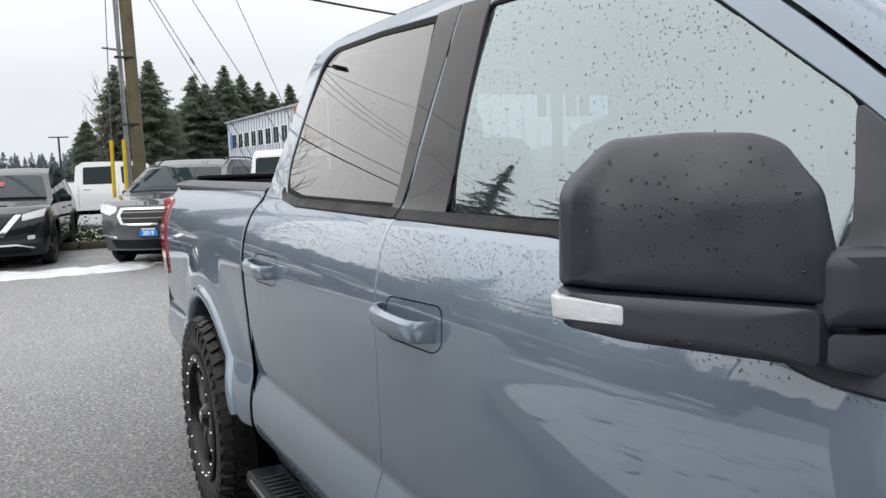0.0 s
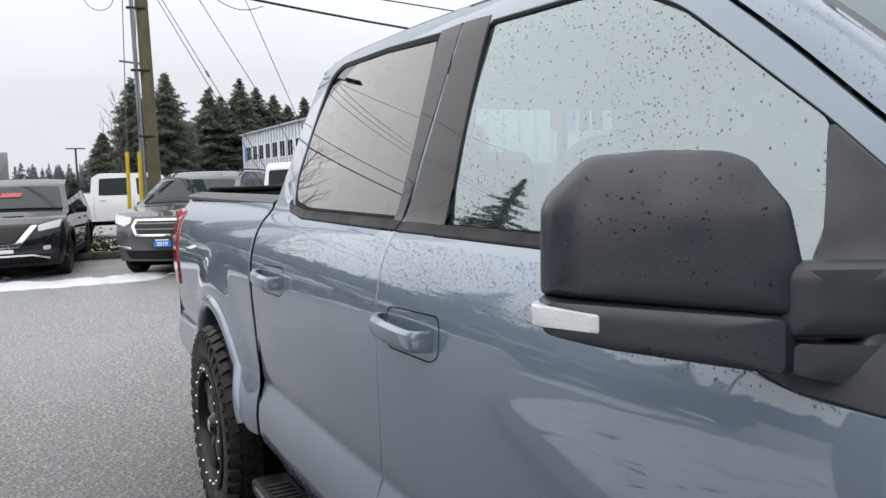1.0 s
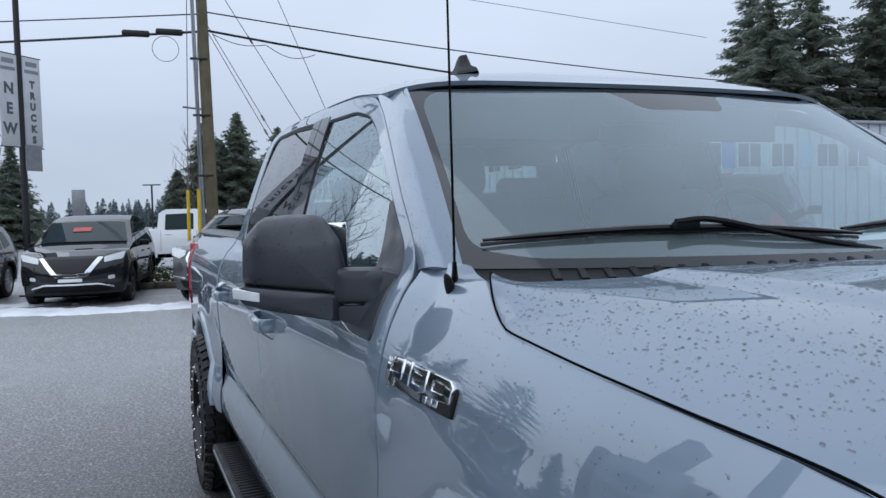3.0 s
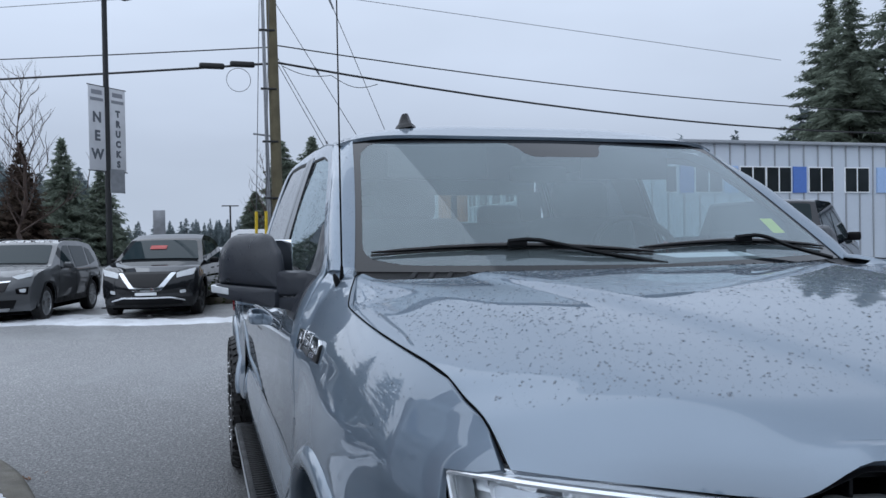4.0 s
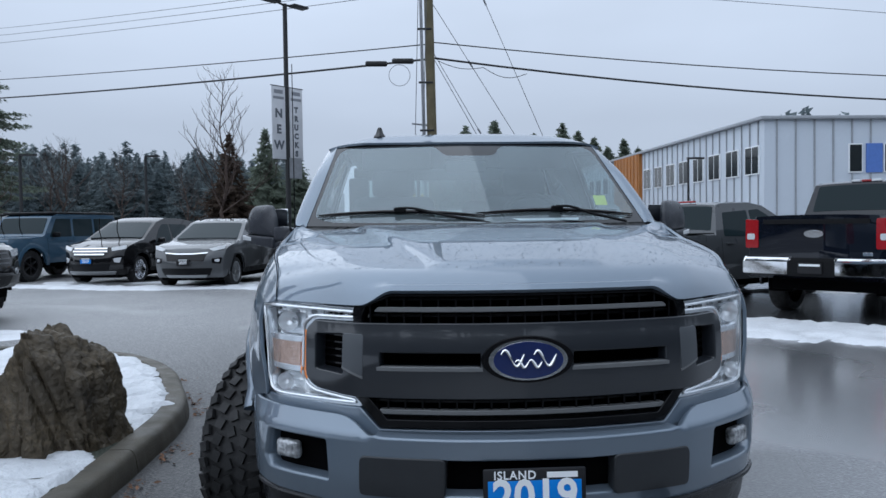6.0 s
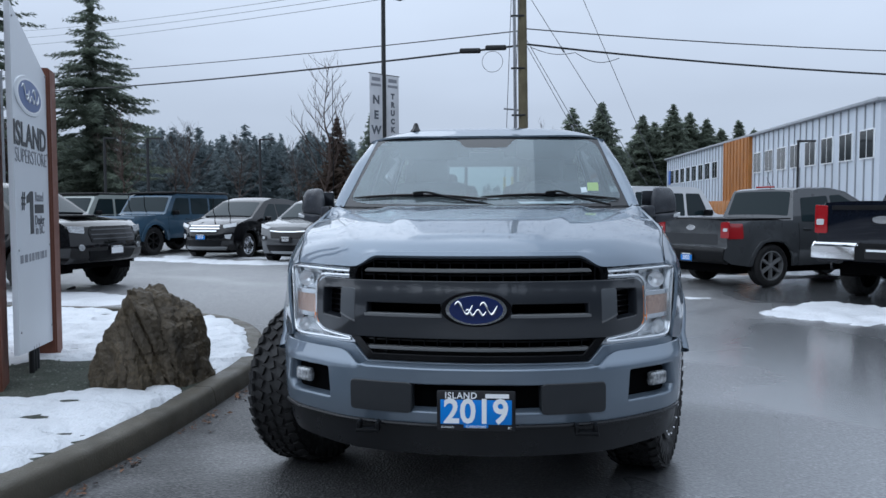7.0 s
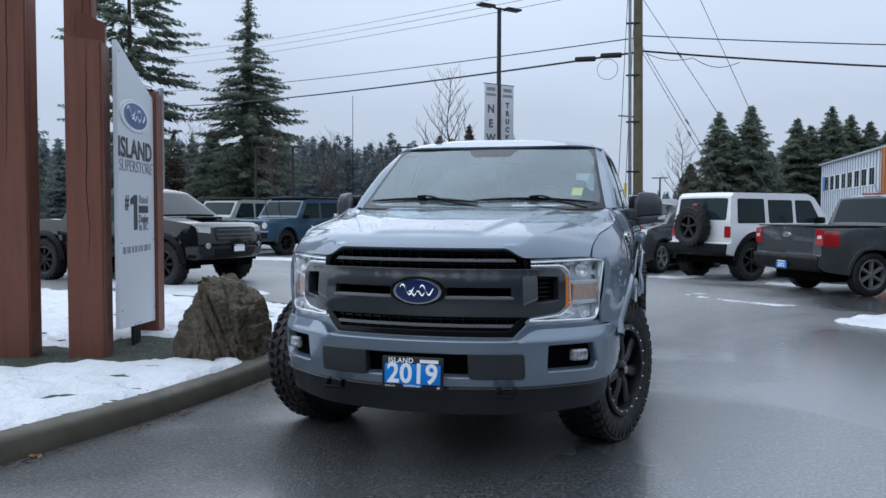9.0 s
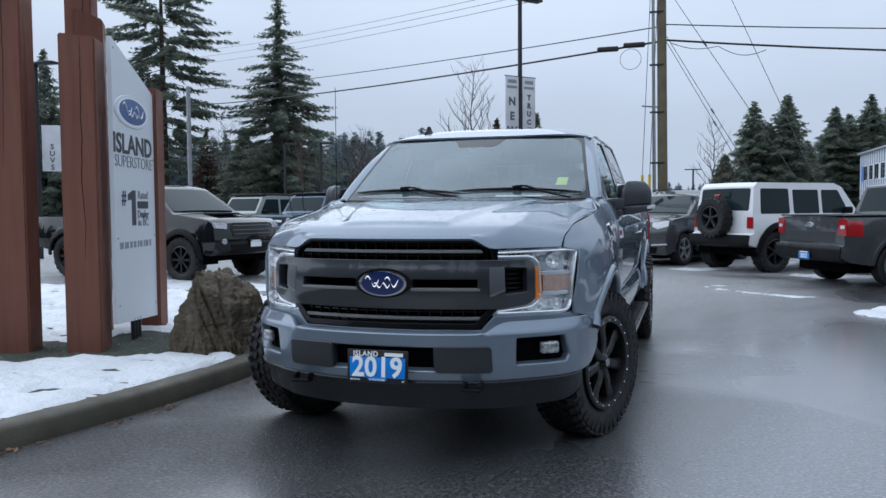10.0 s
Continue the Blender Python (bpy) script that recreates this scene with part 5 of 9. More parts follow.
def emblem(parent, m, w, h, bezel, blue, ring, depth=0.014):
    """Oval emblem with a pale ring, a blue field and a plain wave for its script; faces -y."""
    e = new("emblem")
    e.parent = parent
    e.matrix_local = m
    tagged(e, label="blue oval emblem with a silver ring")
    for name, k, mat, d in (("bezel", 1.0, bezel, 0.0), ("ring", 0.885, ring, depth * 0.5), ("field", 0.80, blue, depth * 0.8)):
        ww, hh = w * k - (1 - k) * 0.03, h * k
        bm = bmesh.new()
        a = [bm.verts.new((x, 0.004 - d * 0.2, z)) for x, z in oval(ww, hh)]
        b = [bm.verts.new((x * 0.985, -d - 0.004, z * 0.97)) for x, z in oval(ww, hh)]
        c = bm.verts.new((0, -d - 0.007, 0))
        for i in range(40):
            bm.faces.new((a[i], a[(i + 1) % 40], b[(i + 1) % 40], b[i]))
            bm.faces.new((b[i], b[(i + 1) % 40], c))
        bmesh.ops.recalc_face_normals(bm, faces=bm.faces[:])
        part(name, bm, mat, e)
    bm = bmesh.new()
    for x0, x1, z0, amp, turns in ((-0.62, -0.10, 0.10, 0.34, 1.0), (-0.30, 0.30, -0.14, 0.16, 2.0), (0.12, 0.62, 0.08, 0.32, 1.0)):
        pts = [Vector(((x0 + (x1 - x0) * k / 20) * w * 0.95, -depth - 0.006, (z0 + amp * math.sin(k / 20 * turns * math.tau + 0.5)) * h)) for k in range(21)]
        sweep(bm, pts, [h * 0.022 + h * 0.040 * abs(math.sin(math.pi * k / 10)) for k in range(21)], 5)
    part("script_wave", bm, ring, e)
    return e


emblem(gr, pose(0, -0.025, 0.978), 0.150, 0.076, M["gloss_black"], M["ford_blue"], M["chrome"])

# headlights
def optic(a, z):
    """The reflector behind the lens: stepped facets that lean back."""
    x, y, _ = nose(a, z)
    k = (z - 0.80) / 0.062 + 0.25 * math.sin(a * 30)
    k -= math.floor(k)
    d = 0.40 * 0.062 * min(k, (1 - k) * 1.8)
    return (x - math.copysign(0.6 * d, a), y + 0.8 * d, z)


LAMP = [(0.912, 1.140), (0.86, 1.146), (0.533, 1.138), (0.548, 1.098), (0.70, 1.096), (0.726, 1.066), (0.733, 0.89), (0.70, 0.860), (0.556, 0.846), (0.538, 0.815), (0.831, 0.808), (0.878, 0.814), (0.893, 0.86), (0.897, 0.95)]
for s in (-1, 1):
    hl = new("headlight")
    hl.parent = truck
    tagged(hl, label="clear C-shaped halogen headlight")
    f = (lambda pts: on_nose([(s * x, z) for x, z in pts]))
    LR = rounded(LAMP, [0.01, 0.01, 0.006, 0.006, 0.03, 0.03, 0.03, 0.03, 0.006, 0.006, 0.02, 0.03, 0.02, 0.02])
    panel("lamp_housing", optic, (0, -1, 0), f(LR), M["reflector"], hl, lift=-0.046, thick=0.0, step=0.012)
    edge = rounded([(0.902, 1.128), (0.86, 1.134), (0.548, 1.127), (0.556, 1.109), (0.704, 1.107), (0.738, 1.074), (0.745, 0.885), (0.706, 0.849), (0.562, 0.835), (0.552, 0.826), (0.829, 0.820), (0.869, 0.826), (0.881, 0.865), (0.885, 0.95)], [0.01, 0.01, 0.006, 0.006, 0.03, 0.03, 0.03, 0.03, 0.006, 0.006, 0.02, 0.03, 0.02, 0.02])
    panel("lamp_rim", nose, (0, -1, 0), f(LR), M["lamp_grey"], hl, "silver lamp rim", holes=[f(edge)], lift=-0.006, thick=0.035, step=0.02)
    bm = bmesh.new()
    loop = [Vector(nose(a, z)) + Vector((0, 0.006, 0)) for a, z in dense(f(edge), 0.02)]
    sweep(bm, loop + [loop[0]], 0.0065, 8)
    part("lamp_trim", bm, M["lamp_chrome"], hl, "bright lamp edging")
    panel("lens", nose, (0, -1, 0), f(LR), M["lens"], hl, lift=0.002, thick=0.004, step=0.04)
    panel("amber_marker", nose, (0, -1, 0), f(rounded([(0.728, 1.050), (0.747, 1.058), (0.758, 0.90), (0.738, 0.875), (0.730, 0.89)], 0.004)), M["amber"], hl, "amber side marker", lift=-0.004, thick=0.02, step=0.02)
    panel("turn_reflector", nose, (0, -1, 0), f(rounded([(0.765, 1.008), (0.882, 1.010), (0.880, 0.925), (0.768, 0.920)], 0.006)), M["amber_soft"], hl, lift=-0.014, thick=0.01, step=0.02)
    for z, w in ((1.016, 0.008), (0.912, 0.008)):
        panel("lamp_divider", nose, (0, -1, 0), f([(0.757, z - w), (0.888, z - w), (0.888, z + w), (0.757, z + w)]), M["lamp_grey"], hl, lift=-0.012, thick=0.03, step=0.03)
    for x, z, r in ((0.80, 1.078, 0.036), (0.815, 0.862, 0.030), (0.70, 1.118, 0.010), (0.64, 1.118, 0.009), (0.65, 0.842, 0.009)):
        p = Vector(nose(s * NOSE_RUN(x), z))
        bm = bmesh.new()
        lathe(bm, [(r, 0.0), (r * 0.8, 0.02), (r * 0.35, 0.034), (0.0001, 0.036)], n=20, axis="Y")
        part("lamp_bowl", bm, M["reflector"], hl, at=Matrix.Translation(p + Vector((0, 0.012, 0))))
    for k in range(7):
        panel("lens_flute", nose, (0, -1, 0), f([(0.56 + k * 0.02, 1.112), (0.568 + k * 0.02, 1.112), (0.568 + k * 0.02, 1.126), (0.56 + k * 0.02, 1.126)]), M["dark"] if k % 2 else M["chrome"], hl, lift=-0.03, thick=0.004, step=0.02)
    panel("lamp_backing", nose, (0, -1, 0), f(rounded([(0.760, 1.110), (0.875, 1.112), (0.872, 1.030), (0.760, 1.030)], 0.01)), M["lamp_grey"], hl, lift=-0.040, thick=0, step=0.03)

# bumper, filler, valance, fog lamps
panel("front_filler", nose, (0, -1, 0), on_nose([(-0.93, 0.815), (-0.88, 0.802), (-0.545, 0.805), (-0.482, 0.738), (0.482, 0.738), (0.545, 0.805), (0.88, 0.802), (0.93, 0.815), (0.935, 0.70), (-0.935, 0.70)]), PT, truck, lift=0.0, thick=0.02, step=0.04, roll=0.010)
FOGS = [rounded([(s * 0.655, 0.712), (s * 0.876, 0.712), (s * 0.898, 0.600), (s * 0.880, 0.558), (s * 0.648, 0.560)], 0.014) for s in (-1, 1)]
SLOT = rounded([(-0.545, 0.672), (0.545, 0.672), (0.548, 0.535), (-0.548, 0.535)], 0.02)
BUMPER = rounded([(-0.985, 0.770), (-0.90, 0.785), (-0.585, 0.785), (-0.50, 0.725), (0.50, 0.725), (0.585, 0.785), (0.90, 0.785), (0.985, 0.770), (0.987, 0.60), (0.965, 0.50), (0.50, 0.495), (-0.50, 0.495), (-0.965, 0.50), (-0.987, 0.60)],
                 [0.02, 0.04, 0.04, 0.03, 0.03, 0.04, 0.04, 0.02, 0.03, 0.04, 0.03, 0.03, 0.04, 0.03])
bumper = panel("front_bumper", bump, (0, -1, 0), on_bump(BUMPER), PT, truck, "body-colour front bumper", holes=[on_bump(h) for h in FOGS + [SLOT]], step=0.035, thick=0.05, roll=0.014)
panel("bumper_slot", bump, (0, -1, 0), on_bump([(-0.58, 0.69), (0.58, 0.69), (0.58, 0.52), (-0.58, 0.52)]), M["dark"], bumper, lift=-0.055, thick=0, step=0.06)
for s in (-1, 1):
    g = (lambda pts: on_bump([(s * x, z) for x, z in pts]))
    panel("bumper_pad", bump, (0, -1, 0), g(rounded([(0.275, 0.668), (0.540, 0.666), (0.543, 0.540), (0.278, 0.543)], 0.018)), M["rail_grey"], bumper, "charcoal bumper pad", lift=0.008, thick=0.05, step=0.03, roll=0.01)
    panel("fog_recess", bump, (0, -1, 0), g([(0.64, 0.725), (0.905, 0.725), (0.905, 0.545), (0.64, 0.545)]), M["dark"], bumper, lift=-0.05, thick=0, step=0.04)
    p = Vector(bump(s * BUMP_RUN(0.795), 0.645))
    bm = bmesh.new()
    box(bm, (0.105, 0.035, 0.062), bevel=0.014, seg=3)
    part("fog_lamp", bm, M["fog_lens"], bumper, "rectangular fog lamp", at=Matrix.Translation(p + Vector((0, 0.030, 0))) @ Matrix.Rotation(radians(s * 38), 4, "Z"))
    bm = bmesh.new()
    lathe(bm, [(0.022, 0.0), (0.016, 0.008), (0.0001, 0.010)], n=16, axis="Y")
    part("fog_bulb", bm, M["satin"], bumper, at=Matrix.Translation(p + Vector((0, 0.009, 0))) @ Matrix.Rotation(radians(s * 38), 4, "Z"))
    bm = bmesh.new()
    box(bm, (0.10, 0.06, 0.018), (s * 0.46, -0.02, 0.462), bevel=0.006)
    box(bm, (0.018, 0.06, 0.045), (s * 0.42, -0.018, 0.475), bevel=0.006)
    box(bm, (0.018, 0.06, 0.045), (s * 0.50, -0.008, 0.475), bevel=0.006)
    part("tow_hook", bm, M["black_trim"], bumper, "black tow hook")
CHIN = rounded([(-0.945, 0.495), (0.945, 0.495), (0.935, 0.40), (0.88, 0.352), (0.60, 0.335), (-0.60, 0.335), (-0.88, 0.352), (-0.935, 0.40)], [0.01, 0.01, 0.05, 0.05, 0.05, 0.05, 0.05, 0.05])
panel("valance", bump, (0, -1, 0), on_bump(CHIN), M["air_dam"], truck, "black plastic air dam", lift=-0.012, thick=0.05, step=0.045, roll=0.012)

bm = bmesh.new()
sweep(bm, [Vector(bump(BUMP_RUN(0.93) * (k / 30 - 1), 0.487)) + Vector((0, -0.004, 0)) for k in range(61)], 0.009, 8)
part("valance_lip", bm, M["air_dam"], truck)

# dealer plate
plate = new("dealer_plate")
plate.parent = truck
plate.matrix_local = pose(0.002, -0.118, 0.576, -4)
tagged(plate, label="black-framed blue dealer plate reading 2019")
bm = bmesh.new()
box(bm, (0.322, 0.012, 0.164), (0, 0, -0.003), bevel=0.006)
part("frame", bm, M["plate_black"], plate)
bm = bmesh.new()
for w, h, z in ((0.292, 0.100, -0.008), (0.10, 0.02, -0.062)):
    box(bm, (w, 0.004, h), (0, -0.006, z), bevel=0.002)
part("blue_insert", bm, M["plate_blue"], plate)
lettering("plate_word", "ISLAND", 0.036, M["plate_white"], plate, pose(-0.062, -0.0075, 0.058), 0.001, bold=0.0006, spacing=1.12)
bm = bmesh.new()
box(bm, (0.096, 0.003, 0.017), (0.086, -0.0072, 0.058))
part("plate_brand_bar", bm, M["plate_white"], plate, smooth=False)
lettering("plate_year", "2019", 0.138, M["plate_white"], plate, pose(0, -0.0095, -0.009), 0.001, bold=0.0035, squeeze=0.95, spacing=1.02, apart=True)
lettering("plate_word", "SUPERSTORE", 0.0145, M["plate_white"], plate, pose(0, -0.0095, -0.068), 0.001)
lettering("plate_word", "DUNCAN", 0.012, M["plate_white"], plate, pose(-0.116, -0.0075, -0.070), 0.001)
lettering("plate_word", "BC", 0.012, M["plate_white"], plate, pose(0.138, -0.0075, -0.071), 0.001)

def scatter(n, chart, poly, out, rmin, rmax, lift=0.0):
    got = []
    lo = [min(p[k] for p in poly) for k in (0, 1)]
    hi = [max(p[k] for p in poly) for k in (0, 1)]
    tries = 0
    while len(got) < n and tries < n * 6:
        tries += 1
        a, b = random.uniform(lo[0], hi[0]), random.uniform(lo[1], hi[1])
        if not inside((a, b), poly) or noise.noise((a * 3.1, b * 3.1, 4.0)) < random.uniform(-0.7, 0.5):
            continue
        e = 0.004
        c = Vector(chart(a, b))
        nn = (Vector(chart(a + e, b)) - c).cross(Vector(chart(a, b + e)) - c).normalized()
        if nn.dot(Vector(out)) < 0:
            nn = -nn
        got.append((c + nn * lift, nn, rmin + (rmax - rmin) * random.random() ** 3))
    return got


def soft_over(d, r=0.05):
    """Twice the amount by which d is over nought, with a soft onset of width r."""
    return d + math.hypot(d, r)


# door mirrors
def door_mirror(s):
    mr = new("door_mirror")
    mr.parent = truck
    tagged(mr, label="large black door mirror with a turn signal")

    back = Vector((0.7071, 0.7071, 0))

    def spot(a, z, off):
        p = Vector((-1.22 + 0.7071 * a, 1.92 - 0.7071 * a, z)) - (back if off > 0 else Vector((0.7071 - 3.1 * max(0.0, a), 0.7071, 0))) * off
        return (-s * p.x, p.y, p.z) if s > 0 else (p.x, p.y, p.z)

    def shell(name, outline, rings, mat, label="", r=0.012):
        """A closed shell: the outline in (along the face, height), scaled and set forward ring by ring."""
        pts = dense(rounded(outline, r, 4), 0.02)
        ca, cz = sum(p[0] for p in pts) / len(pts), sum(p[1] for p in pts) / len(pts)
        bm = bmesh.new()
        rows = [[bm.verts.new(spot(ca + (a - ca) * k, cz + (z - cz) * k, off - (0.2 * soft_over(cz + (z - cz) * k - 1.470) + 0.3 * max(0.0, 0.045 - ca - (a - ca) * k) if name == "cap" and off > -0.05 else 0.0))) for a, z in pts] for k, off in rings]
        n = len(pts)
        for p, q in zip(rows, rows[1:]):
            for i in range(n):
                bm.faces.new((p[i], p[(i + 1) % n], q[(i + 1) % n], q[i]))
        bm.faces.new(rows[0])
        c = bm.verts.new(spot(ca, cz, rings[-1][1] + 0.001 - (0.2 * soft_over(cz - 1.470) if name == "cap" else 0.0)))
        for i in range(n):
            bm.faces.new((rows[-1][i], rows[-1][(i + 1) % n], c))
        bmesh.ops.recalc_face_normals(bm, faces=bm.faces[:])
        return part(name, bm, mat, mr, label)

    shell("cap", [(0.0, 1.370), (0.001, 1.466), (0.007, 1.480), (0.046, 1.516), (0.062, 1.524), (0.14, 1.528), (0.206, 1.525), (0.229, 1.516), (0.262, 1.466), (0.275, 1.40), (0.274, 1.352), (0.12, 1.362)],
          [(0.96, -0.085), (1.0, -0.03), (1.0, 0.0), (0.992, 0.010), (0.968, 0.019), (0.93, 0.025), (0.86, 0.029), (0.6, 0.034), (0.25, 0.036)], M["mirror_cap"], "damp matt black mirror cap", 0.008)
    shell("skirt", [(-0.002, 1.371), (0.12, 1.364), (0.268, 1.356), (0.268, 1.293), (0.151, 1.306), (0.067, 1.316), (0.003, 1.330)],
          [(0.97, -0.075), (1.0, -0.02), (1.0, 0.006), (0.97, 0.020), (0.90, 0.030), (0.70, 0.034), (0.35, 0.035)], M["mirror_cap"], "", 0.014)
    shell("arm", [(0.250, 1.400), (0.262, 1.410), (0.362, 1.412), (0.384, 1.396), (0.372, 1.334), (0.250, 1.332)], [(0.95, -0.05), (1.0, -0.01), (1.0, 0.008), (0.95, 0.020), (0.80, 0.026), (0.4, 0.028)], M["mirror_cap"], "", 0.014)
    shell("foot", [(0.255, 1.329), (0.326, 1.329), (0.340, 1.385), (0.362, 1.412), (0.420, 1.40), (0.422, 1.275), (0.375, 1.262), (0.33, 1.281), (0.255, 1.294)], [(0.82, -0.045), (0.97, -0.025), (1.0, -0.005), (0.98, 0.010), (0.93, 0.020), (0.6, 0.025)], M["mirror_cap"], "", 0.018)
    shell("turn_signal", [(-0.003, 1.366), (0.073, 1.355), (0.073, 1.334), (-0.001, 1.341)], [(1.0, 0.0), (1.0, 0.030), (0.96, 0.036), (0.85, 0.038)], M["white_lens"], "clear white turn signal", 0.004)
    beads("rain_film", mr, scatter(130, lambda a, z: spot(a, z, 0.0367 - 0.009 * max(abs(a - 0.138) / 0.137, abs(z - 1.442) / 0.086) ** 2 - 0.2 * soft_over(z - 1.470)), [(0.03, 1.39), (0.245, 1.385), (0.235, 1.48), (0.205, 1.512), (0.07, 1.512), (0.035, 1.485)], (s * 0.7, -0.7, 0), 0.0009, 0.0022)
          + scatter(60, lambda a, z: spot(a, z, 0.034), [(0.08, 1.35), (0.25, 1.345), (0.25, 1.31), (0.08, 1.32)], (s * 0.7, -0.7, 0), 0.001, 0.0024), "rain drops on the cap", "drop_matt")
    bm = bmesh.new()
    box(bm, (0.19, 0.004, 0.14), bevel=0.002)
    part("mirror_glass", bm, M["chrome"], mr, at=pose(s * 1.065, 1.900, 1.436, 0, 0, s * 40))


door_mirror(-1)
door_mirror(1)

# model badge: chrome block figures on a black bar, on the fender before the door
for s in (-1, 1):
    bd = new("fender_badge")
    bd.parent = truck
    chart = (lambda y, z, g=side(s): g(1.486 + (y - 1.485) * 1.09, 1.222 + (z - 1.235) * (0.93 - 0.9 * (1.485 - y)) + 0.016 * (1.485 - y) - 0.001))
    tagged(bd, label="chrome block badge on a ribbed black bar")
    panel("badge_bar", chart, (s, 0, 0), [(1.479, 1.262), (1.236, 1.262), (1.225, 1.252), (1.225, 1.196), (1.235, 1.196), (1.462, 1.216)], M["black_trim"], bd, lift=0.006, thick=0.008, step=0.02)
    for k in range(4):
        panel("badge_rib", chart, (s, 0, 0), [(1.445 - k * 0.016, 1.2275 - k * 0.0045), (1.335, 1.2195 - k * 0.0045), (1.335, 1.2178 - k * 0.0045), (1.445 - k * 0.016, 1.2258 - k * 0.0045)], M["grille_bar"], bd, lift=0.008, thick=0.002, step=0.03)
    shapes = (([(1.485, 1.268), (1.425, 1.270), (1.422, 1.232), (1.450, 1.232), (1.452, 1.214), (1.474, 1.211), (1.486, 1.226)], [[(1.473, 1.260), (1.434, 1.261), (1.432, 1.242), (1.475, 1.241)]]),
              ([(1.412, 1.271), (1.390, 1.271), (1.388, 1.226), (1.411, 1.227)], []),
              ([(1.382, 1.270), (1.322, 1.269), (1.320, 1.228), (1.345, 1.222), (1.380, 1.226)], [[(1.370, 1.262), (1.335, 1.261), (1.335, 1.256), (1.370, 1.257)], [(1.372, 1.246), (1.336, 1.245), (1.336, 1.234), (1.372, 1.235)]]),
              ([(1.312, 1.270), (1.240, 1.268), (1.230, 1.258), (1.230, 1.224), (1.300, 1.222), (1.314, 1.230)], [[(1.296, 1.258), (1.252, 1.257), (1.252, 1.236), (1.296, 1.236)]]))
    for outline, holes in shapes:
        panel("badge_figure", chart, (s, 0, 0), outline, M["badge_chrome"], bd, holes=holes, lift=0.011, thick=0.012, step=0.015, roll=0.003)
    for y in (1.318, 1.298, 1.278):
        panel("badge_mark", chart, (s, 0, 0), [(y + 0.006, 1.2185), (y - 0.005, 1.2180), (y - 0.005, 1.2060), (y + 0.006, 1.2065)], M["chrome"], bd, lift=0.0085, thick=0.003, step=0.02)

# running boards
for s in (-1, 1):
    rb = new("running_board")
    rb.parent = truck
    tagged(rb, label="black ribbed running board")
    bm = bmesh.new()
    box(bm, (0.135, 2.35, 0.055), (s * 1.035, 2.78, 0.437), bevel=0.016, seg=3)
    part("board", bm, M["black_trim"], rb)
    tread = None
    for k in range(62):
        bm = bmesh.new()
        box(bm, (0.085, 0.012, 0.006), (0, 0, 0), bevel=0.002, seg=1)
        if tread is None:
            tread = part("tread_rib", bm, M["rubber"], rb, at=Matrix.Translation((s * 1.035, 1.70, 0.4665)))
        else:
            bm.free()
            c = tread.copy()
            scene.collection.objects.link(c)
            c.parent = rb
            c.matrix_local = Matrix.Translation((s * 1.035, 1.70 + k * 0.035, 0.4665))
    bm = bmesh.new()
    box(bm, (0.006, 2.2, 0.012), (s * 1.1035, 2.78, 0.452), bevel=0.002)
    part("edge_strip", bm, M["satin"], rb)

# bed, tailgate, lamps, underside
bm = bmesh.new()
for s in (-1, 1):
    box(bm, (0.04, 1.86, 0.57), (s * 0.85, 5.04, 1.15), bevel=0.006)
box(bm, (1.66, 0.04, 0.56), (0, 4.14, 1.14), bevel=0.006)
box(bm, (1.7, 1.8, 0.05), (0, 5.04, 0.86))
box(bm, (1.58, 0.02, 0.58), (0, 5.915, 1.16), bevel=0.004)
part("bed_liner", bm, M["black_trim"], truck, "black bed liner")
for s in (-1, 1):
    bm = bmesh.new()
    rows = [[bm.verts.new((s * x, y, z + 0.004 * (y - 5.0))) for x, z in ((0.932, 1.418), (0.930, 1.432), (0.918, 1.442), (0.880, 1.452), (0.850, 1.456), (0.838, 1.450), (0.836, 1.41))] for y in [4.115 + 1.86 * k / 10 for k in range(11)]]
    for a, b in zip(rows, rows[1:]):
        for i in range(6):
            bm.faces.new((a[i], a[i + 1], b[i + 1], b[i]))
    bm.faces.new(rows[0])
    bm.faces.new(rows[-1])
    bmesh.ops.recalc_face_normals(bm, faces=bm.faces[:])
    part("bed_rail_cap", bm, M["rail_grey"], truck, "grey plastic bed rail cap")
bm = bmesh.new()
box(bm, (1.62, 0.07, 0.64), (0, 5.965, 1.14), bevel=0.02)
part("tailgate", bm, PT, truck)
bm = bmesh.new()
box(bm, (1.64, 0.11, 0.028), (0, 5.955, 1.472), bevel=0.01)
part("tailgate_cap", bm, M["black_trim"], truck, "black tailgate top cap")
for s in (-1, 1):
    lamp = panel("tail_lamp", side(s), (s, 0, 0), [(5.874, 0.951), (5.990, 0.941), (5.990, 1.366), (5.854, 1.356)], M["red_lens"], truck, "red tail lamp", lift=0.009, thick=0.05, step=0.03, roll=0.008)
    bm = bmesh.new()
    box(bm, (0.17, 0.05, 0.42), (s * 0.915, 5.975, 1.155), bevel=0.012)
    part("rear_lens", bm, M["red_lens"], lamp)
bm = bmesh.new()
box(bm, (1.96, 0.18, 0.20), (0, 6.05, 0.64), bevel=0.03)
part("rear_bumper", bm, M["chrome"], truck)
bm = bmesh.new()
for s in (-1, 1):
    box(bm, (0.12, 5.2, 0.16), (s * 0.45, 3.2, 0.52), bevel=0.01)
tube(bm, (-0.9, 4.78, 0.43), (0.9, 4.78, 0.43), 0.05)
tube(bm, (-0.9, 1.07, 0.43), (0.9, 1.07, 0.43), 0.04)
box(bm, (1.5, 1.3, 0.12), (0, 1.15, 0.66))
box(bm, (1.80, 2.6, 0.06), (0, 2.7, 0.56))
part("chassis", bm, M["dark"], truck)

